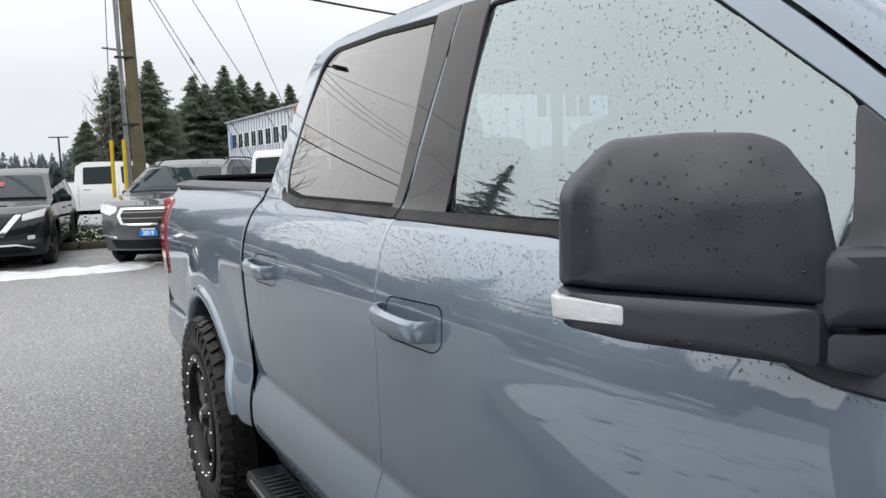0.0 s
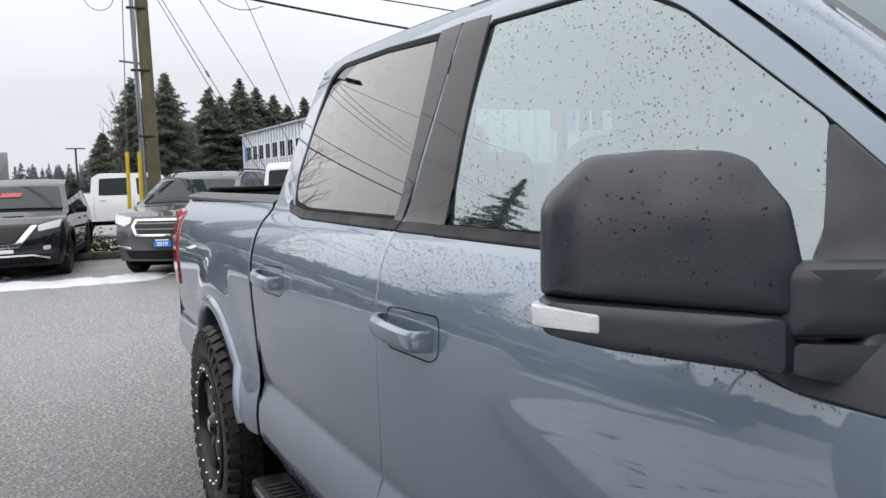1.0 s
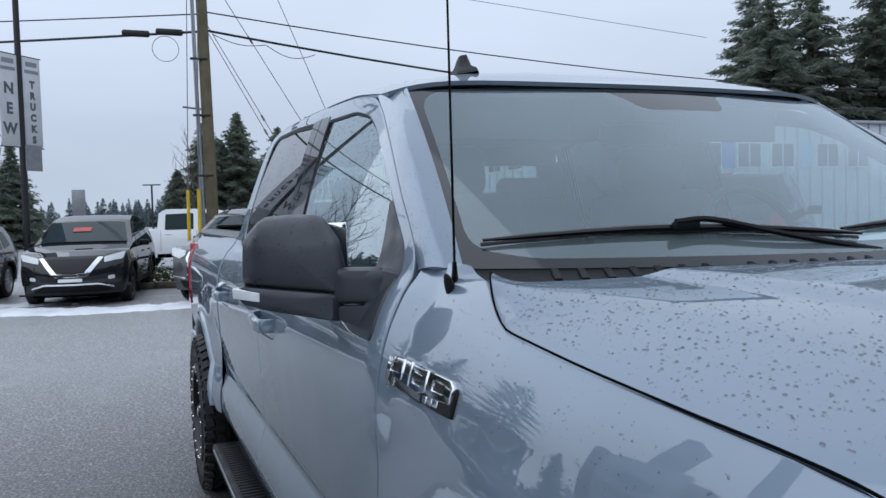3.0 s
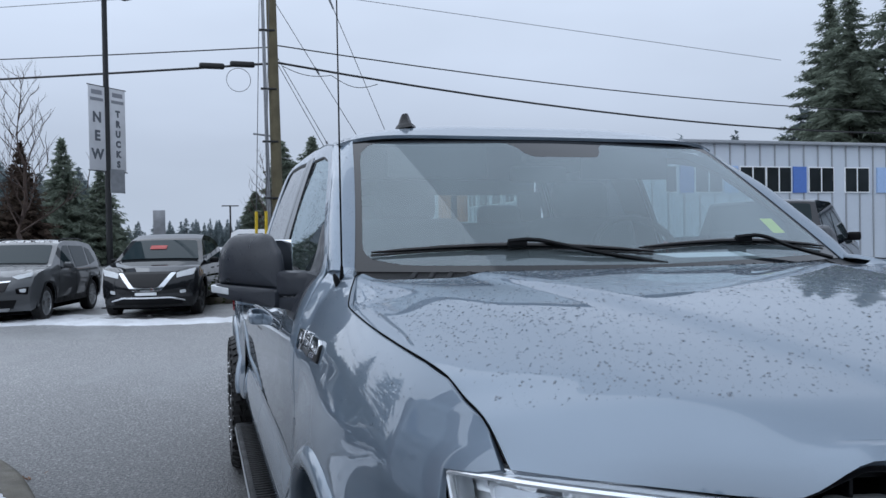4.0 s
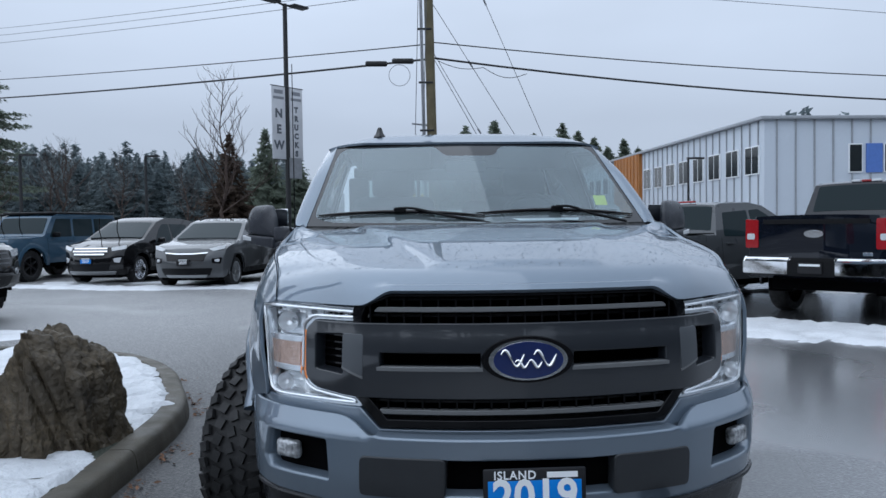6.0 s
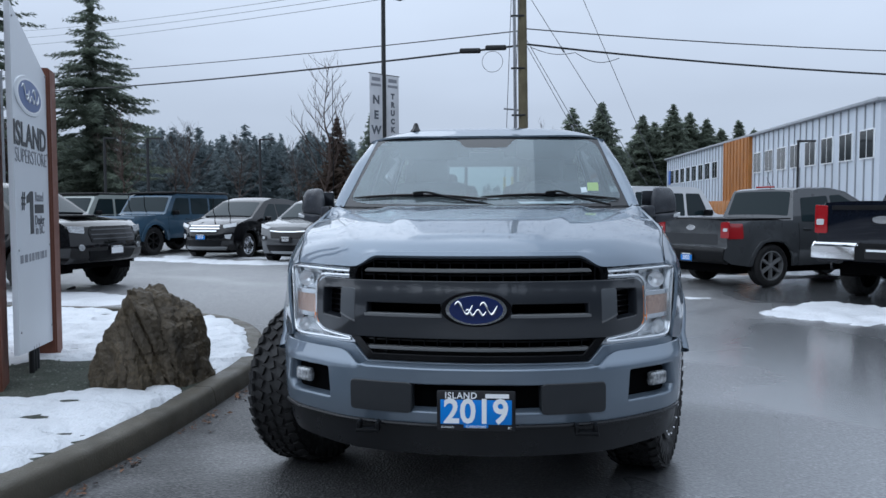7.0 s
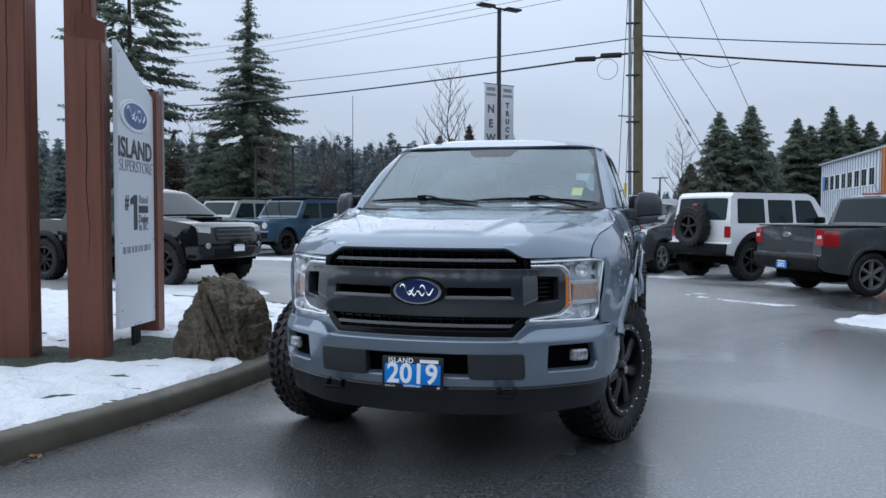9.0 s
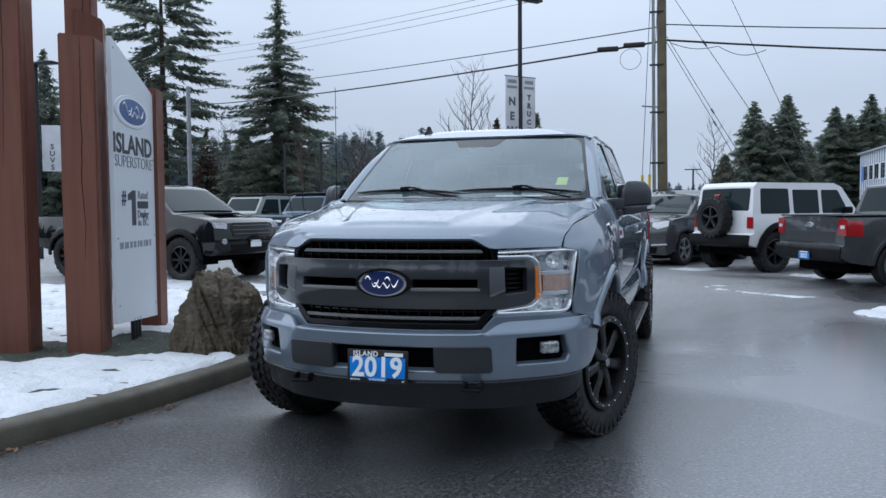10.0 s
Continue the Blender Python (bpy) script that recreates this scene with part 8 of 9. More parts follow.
cuts = [8.42 + 2.98 * k for k in range(-3, 9)]
prof = [(0.0, -0.02), (0.0, 0.02), (0.014, 0.102), (0.024, 0.122), (0.040, 0.134), (0.062, 0.139), (0.165, 0.141), (0.174, 0.130), (0.174, -0.02)]
for a, b in zip(cuts, cuts[1:]):
    idx = [i for i, r in enumerate(runs) if a < r < b]
    if len(idx) < 2:
        continue
    pts = [KERB[i] for i in idx]

    def spot(r):
        for i in range(len(runs) - 1):
            if runs[i] <= r <= runs[i + 1]:
                t = (r - runs[i]) / (runs[i + 1] - runs[i])
                return (KERB[i][0] + (KERB[i + 1][0] - KERB[i][0]) * t, KERB[i][1] + (KERB[i + 1][1] - KERB[i][1]) * t)
        return KERB[-1] if r > runs[-1] else KERB[0]
    line = [spot(max(0, a + 0.006))] + pts + [spot(min(runs[-1], b - 0.006))]
    bm = bmesh.new()
    rows = []
    for j, (dx, z) in enumerate(prof):
        rows.append([bm.verts.new((x, y, z + 0.003 * noise.noise((x * 5, y * 5, j)))) for x, y in inset(line, dx)])
    for p, q in zip(rows, rows[1:]):
        for i in range(len(p) - 1):
            bm.faces.new((p[i], p[i + 1], q[i + 1], q[i]))
    bm.faces.new([r[0] for r in rows])
    bm.faces.new([r[-1] for r in rows])
    bmesh.ops.recalc_face_normals(bm, faces=bm.faces[:])
    part("kerb_length", bm, M["kerb"], kerb)

INNER_EDGE = inset(KERB, 0.170)
ISLAND = INNER_EDGE + [(-14.0, -9.0)]


def soil_z(x, y):
    return 0.124 + 0.03 * noise.noise((x * 0.9, y * 0.9, 0)) + 0.012 * noise.noise((x * 4, y * 4, 3))


panel("planting_bed", lambda x, y: (x, y, soil_z(x, y)), (0, 0, 1), ISLAND, M["soil"], None, step=0.22, thick=0.05)
tagged(bpy.data.objects["planting_bed"], "mossy gravel bed of the island with bare patches", "planting bed", kind="structure")


def bare(x, y):
    """How far a place of the island is swept bare round posts and boulder (positive: bare)."""
    d = []
    for px, py, r in ((-2.5, 2.42, 0.50), (-2.3, 2.64, 0.28), (-2.9, 2.5, 0.50), (-3.3, 2.35, 0.55), (-3.6, 2.0, 0.62), (-4.0, 1.85, 0.65), (-4.5, 1.5, 0.65), (-3.55, 2.75, 0.40), (-5.2, 1.15, 0.55), (-6.2, 0.95, 0.70)):
        d.append(r - math.hypot(x - px, (y - py) * 1.25))
    return max(d)


def snow_sheet(name, x0, x1, y0, y1, keep, base, depth, mat, label, step=0.05):
    """A lying blanket of snow: thickness falls to nothing at its ragged rim and round the gaps in it."""
    nx, ny = int((x1 - x0) / step), int((y1 - y0) / step)
    verts, index, faces = [], {}, []
    thick = {}
    for i in range(nx + 1):
        for j in range(ny + 1):
            x, y = x0 + (x1 - x0) * i / nx, y0 + (y1 - y0) * j / ny
            k = keep(x, y) + 0.18 * noise.noise((x * 1.6, y * 1.6, 7)) + 0.11 * noise.noise((x * 5.0, y * 5.0, 9)) + 0.05 * noise.noise((x * 13.0, y * 13.0, 11))
            hole = noise.noise((x * 2.1, y * 2.6, 21)) + 0.5 * noise.noise((x * 6.0, y * 7.0, 2))
            slit = noise.noise((x * 3.1 + 40, y * 7.0, 31)) + 0.35 * noise.noise((x * 11.0, y * 16.0, 33))
            k = min(k, (0.58 - hole) * 0.30, (0.45 - slit) * 0.34)
            thick[i, j] = (x, y, k)
    for i in range(nx):
        for j in range(ny):
            if max(thick[a][2] for a in ((i, j), (i + 1, j), (i, j + 1), (i + 1, j + 1))) <= 0:
                continue
            f = []
            for a in ((i, j), (i + 1, j), (i + 1, j + 1), (i, j + 1)):
                if a not in index:
                    x, y, k = thick[a]
                    t = max(0.0, min(1.0, k / 0.16))
                    index[a] = len(verts)
                    lump = 0.62 + 0.40 * noise.noise((x * 2.3, y * 2.3, 5)) + 0.34 * noise.noise((x * 5.5, y * 6.5, 15)) + 0.12 * noise.noise((x * 13, y * 13, 25))
                    verts.append((x, y, base(x, y) - 0.012 + (depth * lump * (1 - (1 - t) ** 2) + 0.012 if k > 0 else 0.0)))
                f.append(index[a])
            faces.append(f)
    me = bpy.data.meshes.new(name)
    me.from_pydata(verts, [], faces)
    me.polygons.foreach_set("use_smooth", [True] * len(me.polygons))
    me.materials.append(mat)
    ob = new(name, me)
    return tagged(ob, label, "snow", kind="stuff")


def rim_distance(x, y):
    return min(math.hypot(x - p[0], y - p[1]) for p in INNER_EDGE[::2]) * (1 if inside((x, y), ISLAND) else -1)


snow_sheet("snow_blanket", -9.0, -1.75, -4.5, 6.9, lambda x, y: min(rim_distance(x, y) - 0.02, -bare(x, y) + 0.05, 0.6), soil_z, 0.062, M["snow"], "melting white snow on the island bed", step=0.04)

snow_sheet("snow_blanket", -14.0, -2.0, -9.0, -4.45, lambda x, y: min(rim_distance(x, y) - 0.02, 0.6), soil_z, 0.075, M["snow"], "melting white snow on the island bed", step=0.11)
snow_sheet("snow_blanket", -14.0, -8.95, -4.55, 6.9, lambda x, y: min(rim_distance(x, y) - 0.02, 0.6), soil_z, 0.075, M["snow"], "melting white snow on the island bed", step=0.11)

# boulder: a tilted block with flat fracture faces
random.seed(11)
bm = bmesh.new()
bmesh.ops.create_icosphere(bm, subdivisions=6, radius=1.0)
cuts_r = [((-0.25, -0.9, 0.25), 0.56), ((0.55, -0.75, 0.15), 0.62), ((0.95, -0.1, 0.1), 0.68), ((-0.78, -0.1, 0.62), 0.50), ((0.25, 0.1, 1.0), 0.72), ((-0.35, 0.2, 0.95), 0.80), ((0.0, 0.95, 0.2), 0.6), ((0.7, -0.2, 0.75), 0.66), ((-0.55, -0.6, 0.6), 0.74)]
for v in bm.verts:
    p = v.co.copy()
    for nrm, d in cuts_r:
        nv = Vector(nrm).normalized()
        over = p.dot(nv) - d
        if over > 0:
            p -= nv * over * 0.97
    q = p * 3.0
    streak = noise.fractal(Vector((p.x * 7.0 + p.z * 1.6, p.y * 7.0, p.z * 1.6)), 0.9, 2.1, 5)
    crag = noise.fractal(q, 0.8, 2.2, 5)
    cell = noise.cell(Vector((p.x * 3.2 + 0.8 * p.z, p.y * 3.2, p.z * 1.3)))
    split = 1 - abs(noise.noise(Vector((p.x * 3.4 + 1.3 * p.z, p.y * 3.4 + 0.5 * p.z, p.z * 0.7)))) 
    v.co = p * (1 + 0.05 * crag + 0.06 * streak + 0.05 * (cell - 0.5) - 0.10 * max(0.0, split - 0.80) / 0.2)
    v.co = Vector((v.co.x * 0.49, v.co.y * 0.46, v.co.z * 0.57))
solo("boulder", bm, M["rock"], "rough brown-grey boulder with fracture faces on the island", "boulder", m=pose(-2.50, 2.33, 0.39, 4, -2, -12))


# loose stones of the bed
random.seed(17)
bm = bmesh.new()
for i in range(2600):
    x, y = random.uniform(-6.2, -2.1), random.uniform(0.2, 3.6)
    if bare(x, y) < -0.05 or not inside((x, y), ISLAND):
        continue
    r = random.uniform(0.006, 0.018)
    z = soil_z(x, y)
    a = random.uniform(0, math.tau)
    ring = [bm.verts.new((x + math.cos(a + k * 1.257) * r * random.uniform(0.7, 1.2), y + math.sin(a + k * 1.257) * r * random.uniform(0.7, 1.2), z - 0.003)) for k in range(5)]
    top = bm.verts.new((x, y, z + r * random.uniform(0.5, 0.9)))
    for k in range(5):
        bm.faces.new((ring[k], ring[(k + 1) % 5], top))
solo("gravel", bm, M["gravel"], "loose grey gravel stones of the planted island", "gravel", kind="stuff", smooth=False)


# ---- dealership sign: heavy stained timber posts and a white panel ----
def timber_post(x, y, w, d, z1, rz, lean=0.0, slope=0.0, crack=True):
    """A square post with chamfered edges, an angled top and a long drying crack."""
    ob = thing("timber_post", "heavy red-brown stained timber post with drying cracks", "post", pose(x, y, 0.10, 0, 0, rz), group="posts of the dealership sign")
    bm = bmesh.new()
    r = bmesh.ops.create_cube(bm, size=1.0, matrix=Matrix.Translation((0, 0, z1 / 2)) @ Matrix.Diagonal((w, d, z1, 1)))
    for v in bm.verts:
        if v.co.z > z1 / 2:
            v.co.z += slope * v.co.x / w
    bmesh.ops.bevel(bm, geom=bm.edges[:], offset=0.012, segments=2, affect="EDGES")
    part("shaft", bm, M["timber"], ob)
    if crack:
        for face, off in ((-1, 0.03), (1, -0.05)):
            bm = bmesh.new()
            pts = []
            z = z1 * (0.99 if face < 0 else 0.8)
            x0 = off
            while z > z1 * (0.30 if face < 0 else 0.35):
                pts.append((x0, z))
                z -= random.uniform(0.05, 0.12)
                x0 += random.uniform(-0.008, 0.008)
            left = [bm.verts.new((px - 0.0035 * math.sin(math.pi * (i + 0.3) / len(pts)) - 0.0008, -d / 2 - 0.0012, pz) if face < 0 else (w / 2 + 0.0012, px - 0.003, pz)) for i, (px, pz) in enumerate(pts)]
            right = [bm.verts.new((px + 0.0035 * math.sin(math.pi * (i + 0.3) / len(pts)) + 0.0008, -d / 2 - 0.0012, pz) if face < 0 else (w / 2 + 0.0012, px + 0.003, pz)) for i, (px, pz) in enumerate(pts)]
            for i in range(len(pts) - 1):
                bm.faces.new((left[i], right[i], right[i + 1], left[i + 1]))
            part("drying_crack", bm, M["crack"], ob, smooth=False)
    return ob


random.seed(3)
timber_post(-3.60, 2.06, 0.30, 0.30, 2.75, 24, slope=-0.03)
timber_post(-4.20, 1.86, 0.32, 0.30, 5.2, 24)
timber_post(-4.50, 3.11, 0.26, 0.24, 4.4, 24)
timber_post(-3.82, 3.26, 0.20, 0.26, 2.48, 20, crack=False)
timber_post(-4.08, 2.73, 0.26, 0.26, 3.12, 34, slope=-0.10, crack=False)

A, B = Vector((-3.385, 2.14)), Vector((-3.735, 3.17))
dirv = (B - A).normalized()
turn = math.degrees(math.atan2(dirv.y, dirv.x))
width = (B - A).length
sign = thing("dealership_sign", "white dealership sign panel with a blue oval and dark lettering", "sign", pose(A.x, A.y, 0.0, 0, 0, turn))
bm = bmesh.new()
front = [(0.0, 0.34), (width, 0.28), (width, 2.50), (0.5 * width, 2.685), (0.0, 2.87)]
fv = [bm.verts.new((x, -0.02, z)) for x, z in front]
bv = [bm.verts.new((x, 0.02, z)) for x, z in front]
bm.faces.new(fv)
bm.faces.new(list(reversed(bv)))
for i in range(5):
    bm.faces.new((fv[i], bv[i], bv[(i + 1) % 5], fv[(i + 1) % 5]))
bmesh.ops.recalc_face_normals(bm, faces=bm.faces[:])
part("panel", bm, M["panel"], sign, smooth=False)
cx = width * 0.45
emblem(sign, pose(cx, -0.024, 2.262), 0.455, 0.150, M["panel"], M["sign_blue"], M["plate_white"], depth=0.002)
lettering("sign_word", "ISLAND", 0.245, M["ink"], sign, pose(cx + 0.005, -0.0235, 1.945), 0.001, squeeze=1.24, bold=0.006, apart=True)
lettering("sign_word", "SUPERSTORE", 0.155, M["ink_grey"], sign, pose(cx + 0.02, -0.0235, 1.79), 0.001, squeeze=1.12, bold=-0.0015, apart=True)
lettering("sign_word", "#", 0.19, M["ink"], sign, pose(0.215, -0.0235, 1.465), 0.001, bold=0.002, apart=True)
bm = bmesh.new()
figure = [(0.415, 1.208), (0.520, 1.208), (0.520, 1.535), (0.440, 1.535), (0.318, 1.495), (0.318, 1.440), (0.415, 1.452)]
fv = [bm.verts.new((x, -0.0225, z)) for x, z in figure]
bv = [bm.verts.new((x, -0.0195, z)) for x, z in figure]
bm.faces.new(fv)
for i in range(len(figure)):
    bm.faces.new((fv[i], bv[i], bv[(i + 1) % len(figure)], fv[(i + 1) % len(figure)]))
bmesh.ops.recalc_face_normals(bm, faces=bm.faces[:])
part("sign_figure", bm, M["ink"], sign, "bold figure one", smooth=False)
for word, z, size, mat, sq in (("Rated", 1.492, 0.105, "ink_grey", 1.15), ("Dealer", 1.308, 0.105, "ink_mid", 1.1), ("in BC", 1.232, 0.105, "ink_grey", 1.25)):
    lettering("sign_word", word, size, M[mat], sign, pose(0.715, -0.0235, z), 0.001, bold=0.001, squeeze=sq, apart=True)
bm = bmesh.new()
box(bm, (0.30, 0.002, 0.070), (0.715, -0.0215, 1.40))
part("brand_bar", bm, M["ink"], sign, smooth=False)
x = 0.09
for wd in (0.03, 0.09, 0.03, 0.10, 0.09, 0.10, 0.06, 0.10, 0.05, 0.02, 0.09, 0.07):
    bm = bmesh.new()
    box(bm, (wd * 0.62, 0.002, 0.060), (x + wd * 0.31, -0.0215, 1.03))
    part("address_bar", bm, M["ink_grey"], sign, smooth=False)
    x += wd * 1.04
for x, z in ((0.05, 2.78), (width - 0.05, 2.5), (0.05, 1.9), (width - 0.05, 1.85), (0.05, 1.1), (width - 0.05, 1.1), (0.05, 0.5), (width - 0.05, 0.42)):
    bm = bmesh.new()
    lathe(bm, [(0.0001, -0.028), (0.008, -0.026), (0.010, -0.019)], n=10, axis="Y")
    part("screw", bm, M["satin"], sign, at=Matrix.Translation((x, 0, z)))
bm = bmesh.new()
for x in (0.42, 0.50, 0.58):
    tube(bm, (x, 0.0, 0.08), (x, 0.0, 0.34), 0.022)
part("conduit", bm, M["dark_metal"], sign)
bm = bmesh.new()
bmesh.ops.create_uvsphere(bm, u_segments=14, v_segments=8, radius=0.035)
solo("yellow_cap", bm, M["yellow"], "small yellow cap lying in the gravel", "cap", m=pose(-3.72, 2.42, 0.19))

# leaf litter along the kerb foot
random.seed(8)
bm = bmesh.new()
outer_line = inset(KERB, -0.02)
for i in range(420):
    k = random.randrange(8, 52)
    p = Vector(outer_line[k]).lerp(Vector(outer_line[k + 1]), random.random())
    t = (Vector(outer_line[k + 1]) - Vector(outer_line[k])).normalized()
    d = abs(random.gauss(0, 0.06)) + 0.01
    if noise.noise((p.x * 2, p.y * 2, 1)) < -0.05:
        continue
    m = Matrix.Translation((p.x + t.y * d, p.y - t.x * d, 0.006 + 0.008 * random.random())) @ Euler((random.uniform(-0.5, 0.5), random.uniform(-0.5, 0.5), random.uniform(0, 6.3))).to_matrix().to_4x4()
    r = random.uniform(0.008, 0.026)
    vs = [bm.verts.new(m @ Vector(c)) for c in ((-r, 0, 0), (0, -r * 0.5, r * 0.15), (r, 0, 0), (0, r * 0.5, r * 0.1))]
    bm.faces.new(vs)
solo("leaf_litter", bm, M["leaf_litter"], "brown leaf crumbs at the kerb foot", "leaves", kind="stuff", smooth=False)

# ---- slush along the parking rows ----
def slush_row(name, a, b, wide, label, depth=0.07):
    a, b = Vector(a), Vector(b)
    d = (b - a)
    ln = d.length
    d.normalize()
    n = Vector((-d.y, d.x))

    def keep(x, y):
        q = Vector((x, y)) - a
        u, v = q.dot(d), q.dot(n)
        return min(wide * 0.5 - abs(v + 0.25 * math.sin(u * 1.3)), u, ln - u) * 0.9 - 0.12
    lo = (min(a.x, b.x) - wide, min(a.y, b.y) - wide)
    hi = (max(a.x, b.x) + wide, max(a.y, b.y) + wide)
    return snow_sheet(name, lo[0], hi[0], lo[1], hi[1], keep, lambda x, y: 0.004, depth, M["slush"], label, step=0.09)


slush_row("snow_strip", (-17.0, 19.4), (0.2, 14.85), 1.25, "ragged strip of wet snow before the parked cars")
slush_row("snow_strip", (-9.5, 19.0), (-1.2, 16.8), 0.9, "trodden wet snow between the parked cars", depth=0.05)
slush_row("snow_strip", (3.9, 8.1), (7.6, 5.2), 2.1, "patch of wet snow behind the parked pickups")
slush_row("snow_strip", (3.2, 13.2), (8.6, 12.2), 0.9, "thin wet snow under the parked pickups", depth=0.04)
slush_row("snow_strip", (1.2, 13.9), (4.4, 16.5), 0.8, "thin wet snow beside the off-roader", depth=0.04)
slush_row("snow_strip", (0.6, 11.6), (2.2, 10.6), 0.32, "thin streak of wet snow on the asphalt", depth=0.02)
slush_row("snow_strip", (1.6, 10.6), (3.2, 9.0), 0.30, "thin streak of wet snow on the asphalt", depth=0.02)
slush_row("snow_strip", (-13.0, 13.0), (-5.5, 7.6), 1.6, "wet snow on the far side of the island", depth=0.06)

# ---- utility pole, wires, lamp post ----
pole = thing("utility_pole", "brown-green wooden utility pole with conduits and yellow guy sleeves", "utility pole", pose(0.75, 20.4, 0))
bm = bmesh.new()
tube(bm, (0, 0, -0.1), (-0.16, 0.0, 12.5), 0.148, 0.115, 18)
part("shaft", bm, M["pole_wood"], pole)
for x, r, z1 in ((-0.22, 0.028, 8.4), (-0.27, 0.022, 9.6), (-0.20, 0.018, 7.4)):
    bm = bmesh.new()
    tube(bm, (x, -0.12, 0.3), (x - 0.10, -0.12, z1), r, r, 8)
    part("conduit", bm, M["grey_metal"], pole)
for z in (2.6, 4.05, 5.4, 6.9):
    bm = bmesh.new()
    box(bm, (0.40, 0.10, 0.05), (-0.14 - z * 0.013, -0.10, z), bevel=0.01)
    part("bracket", bm, M["dark_metal"], pole)
bm = bmesh.new()
tube(bm, (-0.1, 0, 4.2), (-0.62, -0.05, 4.25), 0.025)
part("stay_arm", bm, M["grey_metal"], pole)
for x, y, s0 in ((-0.62, -0.2, 1), (-0.40, -0.5, 2)):
    bm = bmesh.new()
    tube(bm, (x, y, 0), (x + 0.03, y, 2.25), 0.04)
    part("guy_sleeve", bm, M["yellow"], pole, "yellow plastic guy sleeve")
    bm = bmesh.new()
    tube(bm, (x + 0.03, y, 2.2), (x + 0.36, y + 0.4, 11.5), 0.010, 0.010, 6)
    part("guy_wire", bm, M["wire_grey"], pole)
for dx in (-0.75, -1.5):
    bm = bmesh.new()
    box(bm, (0.62, 0.14, 0.15), (dx - 0.1, 0, 6.02 - 0.10 * abs(dx + 0.75)), bevel=0.05, seg=3)
    part("splice_case", bm, M["wire"], pole, "black cable splice case")
bm = bmesh.new()
pts = [(-0.95 + 0.30 * math.cos(k * math.tau / 24), 0, 5.62 + 0.30 * math.sin(k * math.tau / 24)) for k in range(25)]
sweep(bm, pts, 0.008, 5)
part("cable_loop", bm, M["wire_grey"], pole)


def span(a, b, sag, r, label, mat="wire"):
    a, b = Vector(a), Vector(b)
    bm = bmesh.new()
    sweep(bm, [a.lerp(b, k / 24) - Vector((0, 0, sag * 4 * (k / 24) * (1 - k / 24))) for k in range(25)], r, 6)
    return solo("overhead_cable", bm, M[mat], label, "cable", group="overhead cables")


P = (0.66, 20.4)
span((P[0], P[1], 6.08), (-44, 56.4, 10.35), 0.47, 0.032, "thick black overhead telephone cable")
span((P[0], P[1], 6.50), (-44, 56.4, 11.6), 0.40, 0.017, "thin black overhead cable")
span((P[0], P[1], 6.12), (48, 27.8, 7.4), 1.5, 0.030, "thick black overhead telephone cable")
span((P[0], P[1], 6.56), (48, 22.1, 7.1), 1.28, 0.017, "thin black overhead cable")
for z, z1, y1 in ((8.02, 14.6, 61), (8.25, 15.7, 63), (8.45, 16.8, 65)):
    span((P[0], P[1], z), (-44, y1, z1), 0.35, 0.010, "thin grey power line", "wire_grey")
span((-30, 61, 23.0), (46.5, 56.4, 16.1), 0.0, 0.022, "thin grey power line", "wire_grey")
# down guys with their strain insulators
for z0, x1, y1, grip in ((11.4, 5.92, 22.0, 0.30), (7.8, 5.80, 21.7, 0.22), (6.45, 4.50, 21.1, 0.36), (6.30, 4.30, 21.2, 0.40)):
    guy = span((P[0], P[1], z0), (x1, y1, 0.0), 0.0, 0.009, "steel guy line from the pole to the ground", "wire_grey")
    a, b = Vector((P[0], P[1], z0)), Vector((x1, y1, 0.0))
    bm = bmesh.new()
    tube(bm, a.lerp(b, grip), a.lerp(b, grip + 0.022), 0.032, 0.026, 8)
    part("strain_insulator", bm, M["grey_metal"], guy, "grey strain insulator")
# slack lashing loop of the thick cable beside the pole
bm = bmesh.new()
sweep(bm, [(P[0] + 0.25 + 2.6 * k / 24, P[1] + 0.4 * k / 24, 6.02 - 0.20 * abs(math.sin(math.pi * k / 12)) * (0.6 if k < 12 else 1.0) - 0.012 * k) for k in range(25)], 0.010, 5)
solo("overhead_cable", bm, M["wire"], "slack black drop loop under the telephone cable", "cable", group="overhead cables")

lamp = thing("street_lamp", "dark twin-head lot lamp post with two vertical banners", "street lamp", pose(-3.24, 19.3, 0, 0, 0, 48))
bm = bmesh.new()
tube(bm, (0, 0, 0), (0, 0, 7.32), 0.075, 0.06, 12)
box(bm, (0.30, 0.30, 0.03), (0, 0, 0.015), bevel=0.01)
part("post", bm, M["dark_metal"], lamp)
